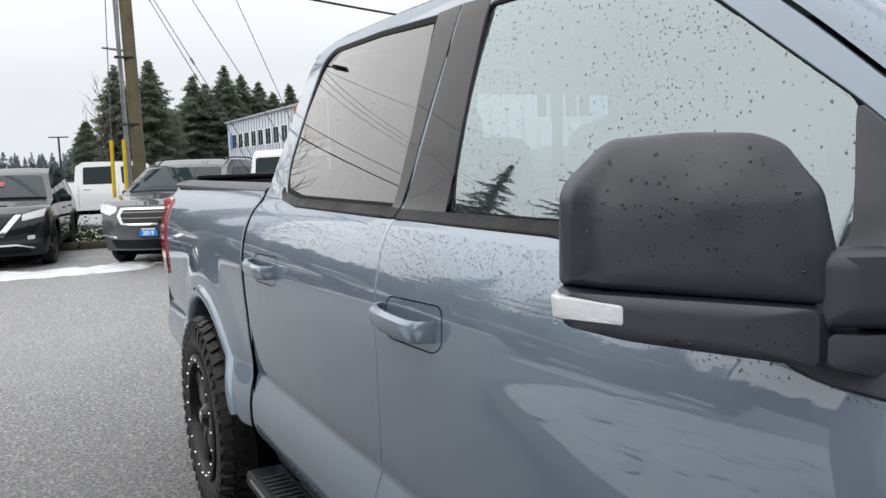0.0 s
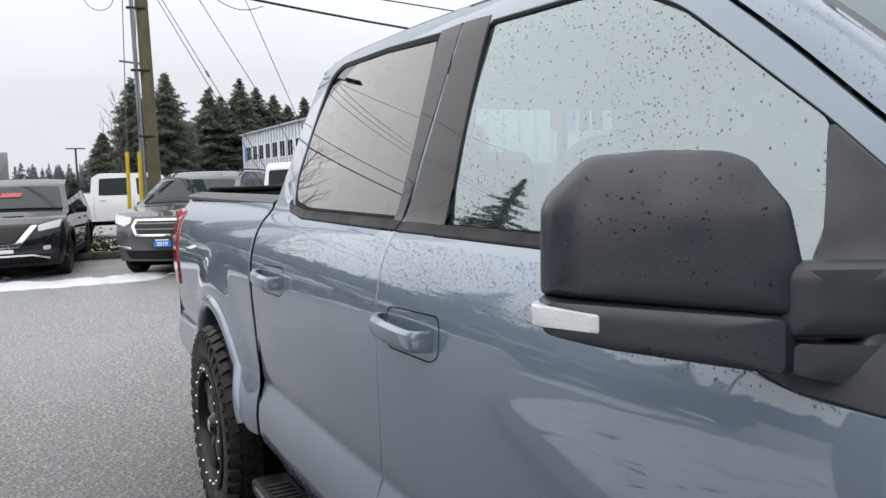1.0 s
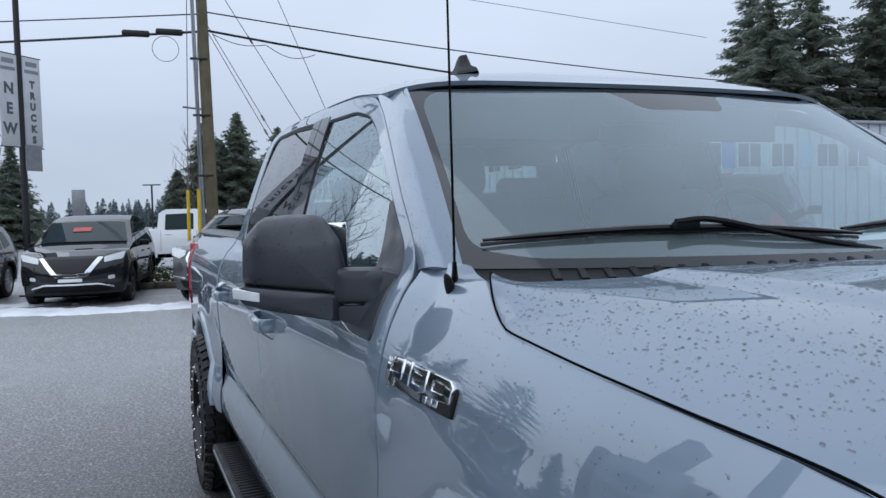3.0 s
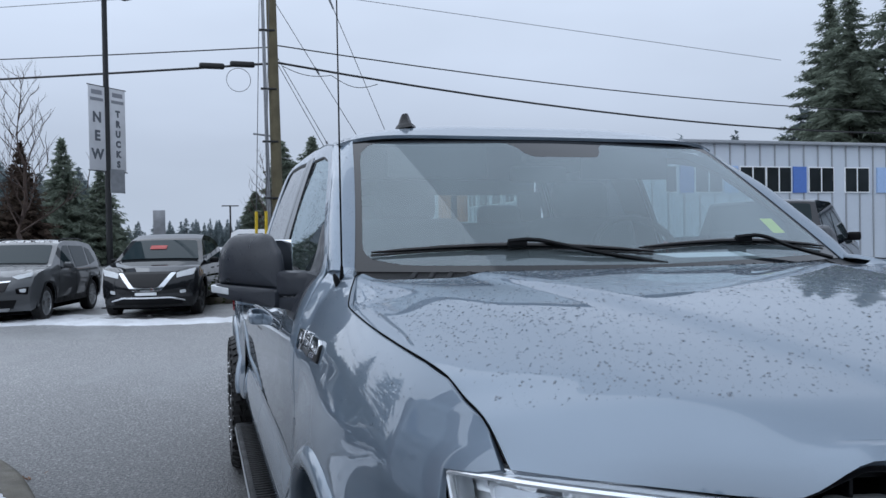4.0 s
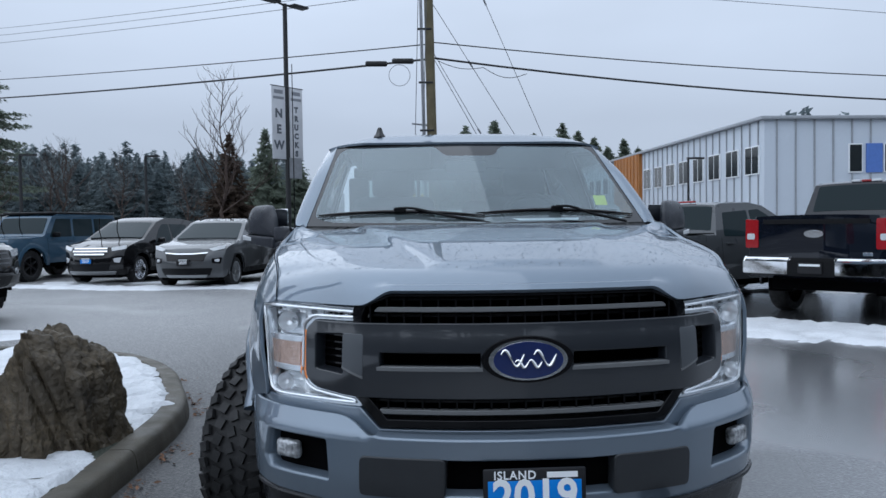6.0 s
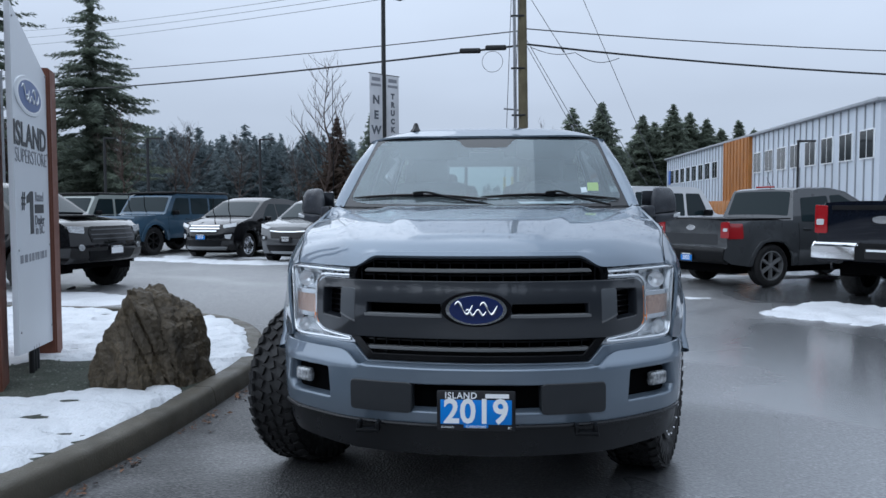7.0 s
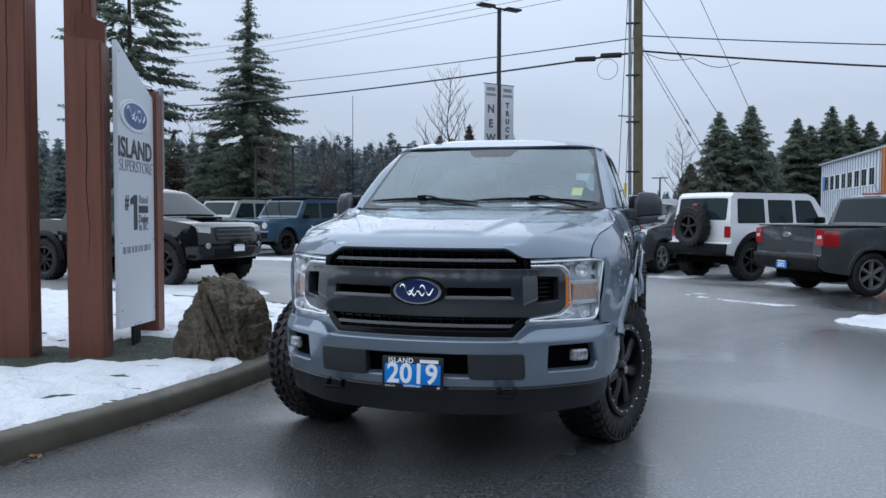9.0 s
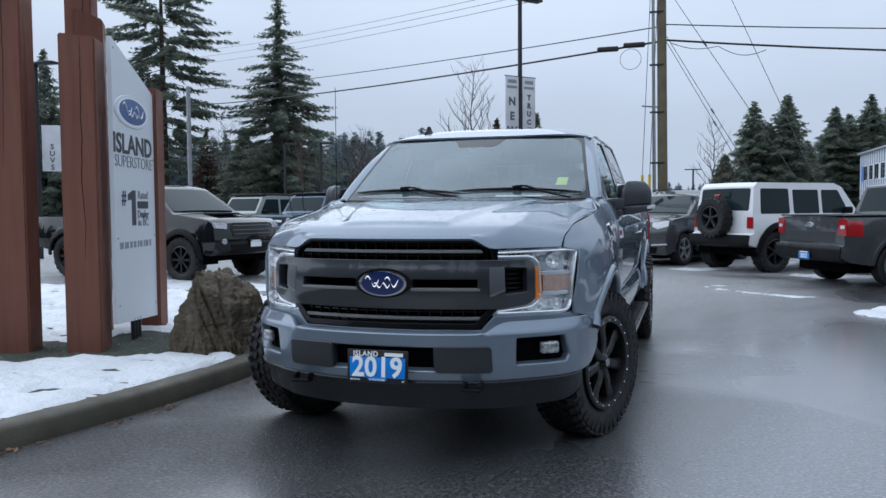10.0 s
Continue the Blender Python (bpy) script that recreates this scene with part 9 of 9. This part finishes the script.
for sx in (-1, 1):
    bm = bmesh.new()
    tube(bm, (0, 0, 7.28), (sx * 0.25, 0, 7.32), 0.03)
    box(bm, (0.52, 0.28, 0.07), (sx * 0.48, 0, 7.33), bevel=0.025)
    part("lamp_head", bm, M["dark_metal"], lamp)
    bm = bmesh.new()
    box(bm, (0.46, 0.012, 1.92), (sx * 0.30, -0.02, 4.14), bevel=0.004)
    bn = part("banner", bm, M["banner"], lamp, "white lot banner with vertical letters")
    for z in (5.11, 3.17):
        bm = bmesh.new()
        tube(bm, (0, -0.02, z), (sx * 0.56, -0.02, z), 0.012)
        part("banner_rod", bm, M["dark_metal"], lamp)
    for i, ch in enumerate("NEW" if sx < 0 else "TRUCKS"):
        step = 0.42 if sx < 0 else 0.235
        lettering("banner_letter", ch, 0.32 if sx < 0 else 0.20, M["ink_mid"], bn, pose(sx * 0.30, -0.0285, (4.38 if sx < 0 else 4.52) - i * step), 0.001, bold=0.014)
    bm = bmesh.new()
    box(bm, (0.30, 0.004, 0.10), (sx * 0.30, -0.028, 4.96))
    box(bm, (0.36, 0.004, 0.07), (sx * 0.30, -0.028, 4.80))
    part("banner_mark", bm, M["ink_grey"], bn, smooth=False)
bm = bmesh.new()
box(bm, (0.42, 0.02, 0.55), (0.20, -0.09, 2.95))
part("notice_board", bm, M["grey_metal"], lamp, smooth=False)

for x, y, h, arms in ((1.8, 80, 4.95, True), (-24, 44, 5.6, False), (-19.5, 40, 5.2, False), (-15, 46, 5.6, False)):
    lp = thing("street_lamp", "distant dark lot lamp post", "street lamp", pose(x, y, 0), group="distant lamp posts")
    bm = bmesh.new()
    tube(bm, (0, 0, 0), (0, 0, h), 0.10, 0.08, 8)
    part("post", bm, M["dark_metal"], lp)
    bm = bmesh.new()
    box(bm, (1.6 if arms else 0.8, 0.25, 0.10), (0 if arms else 0.4, 0, h))
    part("lamp_head", bm, M["dark_metal"], lp)

# sign board seen end on beyond the cars
sb = thing("road_sign", "plain grey rear of a tall lot sign on two legs", "sign", pose(-2.6, 30.0, 0))
bm = bmesh.new()
box(bm, (0.42, 0.10, 0.95), (0, 0, 2.20), bevel=0.02)
part("board", bm, M["grey_metal"], sb)
bm = bmesh.new()
tube(bm, (0, 0, 0), (0, 0, 1.8), 0.05)
part("leg", bm, M["grey_metal"], sb)

# banner pole seen between the sign posts
bp = thing("banner_pole", "pole with a small white lot banner", "banner", pose(-15.85, 14.4, 0))
bm = bmesh.new()
tube(bm, (0, 0, 0), (0, 0, 5.4), 0.06)
box(bm, (0.75, 0.3, 0.07), (0.3, 0, 5.4), bevel=0.02)
part("post", bm, M["dark_metal"], bp)
bm = bmesh.new()
box(bm, (0.52, 0.012, 1.28), (0.36, 0, 3.08), bevel=0.004)
bn = part("banner", bm, M["banner"], bp, at=pose(0, 0, 0, 0, 0, 35))
for i, ch in enumerate("SUVS"):
    lettering("banner_letter", ch, 0.2, M["ink_mid"], bn, pose(0.36, -0.009, 3.12 - i * 0.19), 0.001, bold=0.006)
bp2 = thing("banner_pole", "tall grey steel light pole", "pole", pose(-17.9, 24.5, 0))
bm = bmesh.new()
tube(bm, (0, 0, 0), (0, 0, 6.3), 0.09)
part("post", bm, M["grey_metal"], bp2)

# hedge bed behind the row
hb = thing("hedge_kerb", "low concrete kerb of the hedge bed", "kerb", kind="structure")
bm = bmesh.new()
box(bm, (9.0, 0.15, 0.16), (2.6, 19.3, 0.08), bevel=0.03)
part("kerb_length", bm, M["kerb"], hb)

# ---- long two-storey building ----
bld = thing("commercial_building", "long two-storey building in pale metal cladding with strip windows", "building", kind="")
BX, BY0, BY1, BH = 17.3, 35.0, 83.0, 6.15
bm = bmesh.new()
box(bm, (14, BY1 - BY0, BH), (BX + 7, (BY0 + BY1) / 2, BH / 2))
box(bm, (28, 16, BH), (BX + 28, BY0 + 8, BH / 2))
part("wall_core", bm, M["cladding"], bld, smooth=False)
bm = bmesh.new()
box(bm, (14.5, BY1 - BY0 + 0.5, 0.16), (BX + 7, (BY0 + BY1) / 2, BH + 0.08), bevel=0.02)
box(bm, (28, 16.5, 0.16), (BX + 28.25, BY0 + 8, BH + 0.08), bevel=0.02)
part("roof", bm, M["roof"], bld, "grey metal roof edge")


def facade(along, start, length, special):
    """Ribbed cladding and window bands; along 'y' faces -x, along 'x' faces -y."""
    def place(t, off, z):
        return (BX - off, BY0 + t, z) if along == "y" else (BX + t, BY0 - off, z)

    def slab(name, t, w, z, h, off, deep, mat, lab="", own=bld):
        bm2 = bmesh.new()
        dims = (deep, w, h) if along == "y" else (w, deep, h)
        box(bm2, dims, place(t, off, z))
        return part(name, bm2, mat, own, lab, smooth=False)
    t = 0.6
    rib = None
    while t < length:
        if rib is None:
            rib = slab("cladding_rib", t, 0.07, BH / 2, BH, 0.03, 0.06, M["roof"])
            base = t
        else:
            c = rib.copy()
            scene.collection.objects.link(c)
            c.location = Vector((0, t - base, 0)) if along == "y" else Vector((t - base, 0, 0))
        t += 0.93
    for tt, w, kind in special:
        if kind == "window":
            wn_ = slab("window", tt, w, 4.28, 1.40, 0.035, 0.09, M["plate_white"], "white-framed window")
            n = max(1, round(w / 0.75))
            for k in range(n):
                slab("pane", tt - w / 2 + (k + 0.5) * w / n, w / n - 0.09, 4.28, 1.28, 0.075, 0.03, M["window_far"], "", wn_)
        elif kind == "cedar_board":
            slab("cedar_board", tt, w, BH / 2, BH, 0.27, 0.05, M["clad_orange"])
        else:
            slab("colour_panel", tt, w, 4.28 if kind != "clad_orange" else BH / 2, 1.40 if kind != "clad_orange" else BH, 0.04 if kind != "clad_orange" else 0.12, 0.08 if kind != "clad_orange" else 0.25, M[kind], "")


SIDE_W = []
t = 1.2
while t < 47:
    if 17.8 < t < 26.5:
        if t < 21.0:
            SIDE_W.append((22.2, 6.5, "clad_orange"))
            SIDE_W += [(19.3 + 0.83 * k, 0.10, "cedar_board") for k in range(8)]
        t += 8.6
        continue
    SIDE_W.append((t, 1.5, "window"))
    if int(t * 7) % 5 == 0 and t > 31:
        SIDE_W.append((t + 1.35, 1.0, "clad_blue"))
    t += 2.35
facade("y", 0, BY1 - BY0, SIDE_W)
facade("x", 0, 42, [(4.48, 0.68, "window"), (5.42, 0.80, "clad_blue"), (6.72, 1.66, "window"), (8.07, 0.84, "clad_sky"), (9.40, 1.60, "window"), (11.05, 1.60, "window"), (12.4, 0.84, "clad_blue"), (13.8, 1.66, "window"), (16.2, 1.66, "window"),
                    (18.0, 0.84, "clad_sky"), (19.6, 1.66, "window"), (22.0, 1.66, "window"), (25.0, 1.66, "window"), (28.0, 0.84, "clad_blue"), (30.0, 1.66, "window"), (34.0, 1.66, "window"), (38.0, 1.66, "window")])
for t in (4.6,):
    bm = bmesh.new()
    tube(bm, (BX - 2.0, BY0 + t, 0), (BX - 2.0, BY0 + t, 4.7), 0.06)
    box(bm, (0.9, 0.2, 0.1), (BX - 1.6, BY0 + t, 4.7))
    part("yard_lamp", bm, M["dark_metal"], bld)
# cedar fence before the building
fn = thing("fence", "brown wooden fence before the long building", "fence")
for k in range(24):
    bm = bmesh.new()
    box(bm, (0.06, 0.9, 1.7), (14.5, 40 + k * 0.95, 0.85), bevel=0.01)
    part("board", bm, M["clad_orange"], fn)


# ---- trees ----
def profile_reach(k, shape):
    """Share of the full reach at height share k, from the ground (0) to the tip (1)."""
    if shape == "fir":
        return min(1.0, (1 - k) * 1.45) ** 0.92 * min(1.0, 0.72 + 1.5 * k)
    if shape == "old":
        return min(1.0, (1 - k) * 2.1) ** 0.8 * min(1.0, 0.6 + 1.6 * k)
    if shape == "pine":
        return (0.35 + 0.65 * math.sin(math.pi * min(1.0, max(0.0, k)) ** 0.8)) * min(1.0, (1 - k) * 4.0)
    return min(1.0, (1 - k) * 1.25) ** 0.95


def conifer_arrays(h, spread, seed, whorls=24, per=7, bare=0.05, ragged=0.4, droop=0.25, leaf=0.55, sprays=5, shape="fir", core=0.34, start=0.10):
    """Vertices and triangles of a conifer's crown: whorls of drooping boughs with upturned tips, each a flat frond of side sprays that hang a
    little, round a dark ragged heart of twigs."""
    g = np.random.default_rng(seed)
    base, along, side_v, size = [], [], [], []
    for i in range(whorls):
        for j in range(per):
            k = min(0.985, max(0.0, (i + g.uniform(-0.75, 0.75)) / whorls))
            z0 = h * (bare + (1 - bare) * k)
            r = spread * profile_reach(k, shape) * (1 - ragged * g.random() ** 1.3) + 0.010 * h
            a = j * math.tau / per + i * 2.4 + g.uniform(-0.45, 0.45)
            ca, sa = math.cos(a), math.sin(a)
            n = max(3, int(r / (leaf * 0.36)))
            t = start + (1 - start) * (np.arange(n) + g.random(n)) / n
            sag = droop * g.uniform(0.5, 1.4)
            z = z0 + r * (0.16 * (1 if k > 0.7 else 0.3) * t - sag * t ** 1.6 + 0.42 * sag * t ** 4)
            bend = g.uniform(-0.15, 0.15) * r * t ** 2
            base.append(np.stack([ca * r * t - sa * bend, sa * r * t + ca * bend, z], 1))
            along.append(np.tile((ca, sa, -0.25 * sag), (n, 1)))
            side_v.append(np.tile((-sa, ca, 0.0), (n, 1)))
            size.append(leaf * (0.42 + 0.75 * np.sin(math.pi * np.clip(t, 0, 1) ** 0.8)) * min(1.0, 0.35 + r / spread))
    base, along, side_v, size = (np.concatenate(q) for q in (base, along, side_v, size))
    tris = []
    for q in range(sprays):
        m = len(base)
        sg = np.where(g.random(m) < 0.5, -1.0, 1.0)[:, None]
        fwd = g.uniform(0.15, 1.0, m)[:, None]
        ln = (size * g.uniform(0.55, 1.25, m))[:, None]
        d = along * fwd + side_v * sg * (1.05 - 0.5 * fwd) + np.stack([np.zeros(m), np.zeros(m), -g.uniform(0.05, 0.62, m)], 1)
        d /= np.linalg.norm(d, axis=1)[:, None]
        w = np.cross(d, g.normal(0, 1, (m, 3)) * 0.9 + np.array((0, 0, 0.6)))
        w /= np.linalg.norm(w, axis=1)[:, None] + 1e-9
        o = base + g.normal(0, 0.16, (m, 3)) * size[:, None]
        tris.append(np.stack([o - w * ln * 0.13, o + w * ln * 0.13, o + d * ln], 1))
    if core:
        n = int(len(base) * 0.36)
        k = g.random(n) ** 1.4
        reach = np.array([profile_reach(min(0.985, c), shape) for c in k]) * spread * core
        a = g.random(n) * math.tau
        rr = np.sqrt(g.random(n)) * reach
        o = np.stack([np.cos(a) * rr, np.sin(a) * rr, h * (bare + (1 - bare) * k)], 1)
        ln = (leaf * (0.6 + 0.9 * (1 - k)))[:, None]
        d = g.normal(0, 1, (n, 3)) * np.array((1, 1, 0.55))
        d /= np.linalg.norm(d, axis=1)[:, None]
        w = np.cross(d, g.normal(0, 1, (n, 3)))
        w /= np.linalg.norm(w, axis=1)[:, None]
        tris.append(np.stack([o - w * ln * 0.42, o + w * ln * 0.42, o + d * ln], 1))
    v = np.concatenate(tris).reshape(-1, 3)
    return v, np.arange(len(v)).reshape(-1, 3)


def crown_mesh(name, vs, fs, mat):
    me = bpy.data.meshes.new(name)
    v, f = np.asarray(vs, dtype=np.float32), np.asarray(fs, dtype=np.int32)
    me.vertices.add(len(v))
    me.vertices.foreach_set("co", v.ravel())
    me.loops.add(f.size)
    me.loops.foreach_set("vertex_index", f.ravel())
    me.polygons.add(len(f))
    me.polygons.foreach_set("loop_start", np.arange(0, f.size, 3, dtype=np.int32))
    me.polygons.foreach_set("loop_total", np.full(len(f), 3, dtype=np.int32))
    me.update(calc_edges=True)
    me.materials.append(mat)
    return me


def conifer(label, x, y, h, spread, seed, group, mat="needles", **kw):
    t = thing("fir_tree", label, "tree", pose(x, y, 0, 0, 0, seed * 47 % 360), group=group)
    vs, fs = conifer_arrays(h, spread, seed, **kw)
    c = new("crown", crown_mesh("crown", vs, fs, M[mat]))
    c.parent = t
    bm = bmesh.new()
    tube(bm, (0, 0, 0), (0, 0, h * 0.97), h * 0.015, 0.03, 9)
    part("trunk", bm, M["bark"], t)
    rnd = random.Random(seed)
    for i in range(18):
        bm = bmesh.new()
        k = 0.08 + 0.8 * i / 18
        a = rnd.uniform(0, math.tau)
        r = spread * (1 - k) * rnd.uniform(0.4, 0.8)
        tube(bm, (0, 0, h * k), (math.cos(a) * r, math.sin(a) * r, h * k - 0.18 * r), 0.05 * (1 - k) + 0.02, 0.012, 5)
        part("limb", bm, M["bark"], t)
    return t


TALL = "tall firs beyond the lot"
conifer("tall layered fir with drooping boughs beyond the lot", -34.2, 62.2, 20.8, 6.9, 2, TALL, whorls=30, per=8, ragged=0.62, leaf=0.62, sprays=9, bare=0.04, droop=0.30, core=0.10, start=0.12)
conifer("tall open pine with a bare lower trunk", -43.0, 57.4, 28.5, 6.6, 7, TALL, whorls=34, per=6, ragged=0.70, leaf=0.66, sprays=9, bare=0.16, droop=0.22, shape="pine", core=0.0, start=0.26)
conifer("mid-size fir beside the tall pine", -39.0, 64, 9.0, 3.6, 4, TALL, whorls=24, per=9, leaf=0.7, core=0.5)
conifer("slim fir beside the tall fir", -37.0, 68, 10.4, 3.6, 5, TALL, whorls=24, per=9, leaf=0.7, core=0.5)
conifer("ragged fir behind the sign", -55.5, 57, 16.0, 4.8, 6, TALL, whorls=24, per=9, leaf=0.7, core=0.5)
conifer("dark fir behind the parked cars", -9.75, 57.2, 8.4, 3.1, 8, TALL, whorls=24, per=9, leaf=0.5, shape="cone", core=0.6)
conifer("dark fir behind the parked cars", -7.6, 59.0, 7.0, 2.6, 9, TALL, whorls=22, per=9, leaf=0.5, shape="cone", core=0.6)
for i, (x, y, h, w) in enumerate(((8.6, 97, 13.3, 3.9), (12.2, 97, 14.0, 4.2), (10.4, 99, 11.0, 3.6), (5.6, 101, 7.6, 2.4), (14.8, 101, 9.0, 2.6), (18.6, 106, 13.4, 4.4), (20.6, 108, 12.6, 4.2), (22.6, 106, 14.7, 4.8), (25.2, 108, 13.8, 4.6), (27.2, 107, 12.8, 3.8),
                                   (29.4, 108, 11.6, 3.6), (31.4, 107, 12.6, 3.0), (34.0, 109, 11.6, 3.2))):
    conifer("dark fir beyond the utility pole" if i < 5 else "dark fir behind the long building", x, y, h, w * 0.86, 20 + i, "firs behind the long building", whorls=28, per=10, leaf=0.80, sprays=8, shape="old", ragged=0.66, droop=0.30, core=0.45)
for i, (x, y, h, w) in enumerate(((56, 74, 27, 6.0), (63, 76, 31, 6.5), (70, 74, 30, 6.5), (77, 78, 34, 7.0), (85, 76, 33, 7.0), (61, 84, 30, 6))):
    x, y = x * math.cos(0.115) + y * math.sin(0.115), y * math.cos(0.115) - x * math.sin(0.115)
    conifer("very tall fir with an open crown behind the building", x, y, h, w * 1.25, 40 + i, "very tall firs by the road", whorls=30, per=7, leaf=1.15, sprays=8, ragged=0.62, bare=0.12, droop=0.20, shape="fir", core=0.14, start=0.22)

# bare tree and rusty evergreens
def bare_tree(x, y, h, seed, label, fork=0.30):
    """A leafless tree: one wavering leader, side branches that shorten upwards, and twigs on them."""
    t = thing("bare_tree", label, "tree", pose(x, y, 0), group="bare trees")
    rnd = random.Random(seed)
    bm = bmesh.new()
    spine = [Vector((0, 0, 0))]
    for k in range(14):
        spine.append(spine[-1] + Vector((rnd.uniform(-0.022, 0.022) * h, rnd.uniform(-0.022, 0.022) * h, h / 14)))
    sweep(bm, spine, [h * 0.013 * (1 - 0.068 * k) for k in range(15)], 7)
    part("trunk", bm, M["twig"], t, "slender grey-brown trunk")
    bm = bmesh.new()

    def shoot(p, d, ln, r, depth):
        pts = [p]
        for _ in range(4):
            d = (d + Vector((rnd.uniform(-0.2, 0.2), rnd.uniform(-0.2, 0.2), 0.10))).normalized()
            pts.append(pts[-1] + d * ln / 4)
        sweep(bm, pts, [r * (1 - 0.18 * i) for i in range(5)], 4)
        if depth:
            for i in range(4):
                a = rnd.uniform(0, math.tau)
                shoot(pts[1 + i % 4], (d + Vector((math.cos(a), math.sin(a), 0.3)) * 0.75).normalized(), ln * rnd.uniform(0.3, 0.5), r * 0.55, depth - 1)
    for k in range(26):
        q = 0.28 + 0.70 * k / 26
        p = spine[int(q * 14)].lerp(spine[min(14, int(q * 14) + 1)], q * 14 % 1)
        a = k * 2.4 + rnd.uniform(-0.4, 0.4)
        shoot(p, Vector((math.cos(a), math.sin(a), rnd.uniform(0.5, 1.2))).normalized(), h * fork * (1.08 - q) * rnd.uniform(0.7, 1.3) + 0.05 * h, h * 0.0045 * (1.25 - q), 2)
    part("branch", bm, M["twig"], t, "bare twigs")
    return t


bare_tree(-6.2, 24.2, 6.5, 5, "slender leafless tree behind the parked cars")
bare_tree(-26.5, 52, 8.5, 9, "leafless maple at the wood's edge")
bare_tree(-13.5, 50, 6.0, 12, "leafless birch at the wood's edge")
bare_tree(3.2, 52, 7.0, 14, "leafless sapling beyond the lot")


def rusty(x, y, h, w, seed, label):
    t = thing("evergreen_tree", label, "tree", pose(x, y, 0), group="rusty evergreens")
    vs, fs = conifer_arrays(h, w, seed, whorls=26, per=8, bare=0.02, ragged=0.45, droop=0.02, leaf=0.34, sprays=5, shape="cone", core=0.6)
    c = new("crown", crown_mesh("crown", vs, fs, M["brown_leaf"]))
    c.parent = t
    bm = bmesh.new()
    tube(bm, (0, 0, 0), (0, 0, h * 0.9), 0.16, 0.03, 8)
    part("trunk", bm, M["bark"], t)


rusty(-9.7, 44, 6.7, 2.4, 31, "rusty brown cypress behind the parked cars")
for x, y, h, sd in ((-27.5, 66, 8.8, 32), (-24.6, 70, 8.0, 35), (-45.5, 70, 10.5, 36), (-31.5, 72, 8.6, 37)):
    bare_tree(x, y, h, sd, "leafless brown maple at the wood's edge", fork=0.46)
rusty(-47, 70, 9.5, 4.0, 33, "rusty brown tree beside the tall pine")

# far woods, one mass of small firs all round
def woods(name, spots, label, mat, whorls=15, per=6, leaf=0.075):
    variants = [conifer_arrays(1.0, 0.21 + 0.025 * k, 60 + k, whorls, per, bare=0.02, ragged=0.50, droop=0.22, leaf=leaf, sprays=4, shape="fir", core=0.5) for k in range(6)]
    allv = []
    rnd = random.Random(77)
    for x, y, h in spots:
        a, _ = variants[rnd.randrange(6)]
        th = rnd.uniform(0, math.tau)
        w = h * rnd.uniform(0.85, 1.35)
        rot = np.array([[math.cos(th) * w, -math.sin(th) * w, 0], [math.sin(th) * w, math.cos(th) * w, 0], [0, 0, h]])
        allv.append(a @ rot.T + np.array([x, y, 0]))
    v = np.concatenate(allv)
    return tagged(new(name, crown_mesh(name, v, np.arange(len(v)).reshape(-1, 3), mat)), label, "woods", kind="stuff")


rnd = random.Random(4)
spots = []
for i in range(430):
    b = radians(rnd.uniform(-62, -7.5))
    d = rnd.uniform(104, 150)
    tall = 9.2 + 2.6 * noise.noise((b * 14, 0, 3)) + 1.6 * noise.noise((b * 60, 0, 8)) + 2.6 * rnd.random() ** 2
    spots.append((math.sin(b) * d, math.cos(b) * d, tall * d / 112))
for i in range(130):
    b = radians(rnd.uniform(-9, 6))
    d = rnd.uniform(230, 300)
    spots.append((math.sin(b) * d, math.cos(b) * d, rnd.uniform(4, 9.5)))
for i in range(70):
    b = radians(rnd.uniform(8, 26))
    d = rnd.uniform(112, 150)
    spots.append((math.sin(b) * d, math.cos(b) * d, rnd.uniform(8.5, 11.5) * d / 118))
woods("far_woods", spots, "dark band of firs beyond the lot", M["needles_hazed"])
spots = []
for i in range(420):
    b = rnd.uniform(26, 298)
    # Unseen firs behind the camera, added near and tall to darken the truck's reflections.
    near = step01((b - 95) / 30) * step01((250 - b) / 25)
    d = rnd.uniform(100, 150) * (1 - 0.55 * near)
    spots.append((math.sin(radians(b)) * d, math.cos(radians(b)) * d, rnd.uniform(13, 16.5) * (1 + 0.30 * near)))
woods("far_woods", spots, "firs added round the lot, nearer and taller behind the camera", M["needles_hazed"], 10, 5, 0.10)

# hedge in its bed
rnd = random.Random(6)
vs, fs = [], []
for i in range(5200):
    x, y, z = rnd.uniform(-1.6, 6.8), 20.0 + rnd.gauss(0, 0.38), abs(rnd.gauss(0.0, 0.30)) + 0.05
    if noise.noise((x * 1.2, y, 0)) < -0.25 and z > 0.35:
        continue
    a, l = rnd.uniform(0, math.tau), rnd.uniform(0.05, 0.12)
    u = Vector((math.cos(a) * l, math.sin(a) * l, rnd.uniform(-0.4, 0.9) * l))
    w = Vector((-math.sin(a) * l * 0.3, math.cos(a) * l * 0.3, 0.02))
    s = len(vs)
    o = Vector((x, y, z))
    vs += [tuple(o - w), tuple(o + w), tuple(o + u)]
    fs.append((s, s + 1, s + 2))
tagged(new("hedge", crown_mesh("hedge", vs, fs, M["hedge"])), "low yellow-green hedge in a kerbed bed", "hedge", kind="stuff")
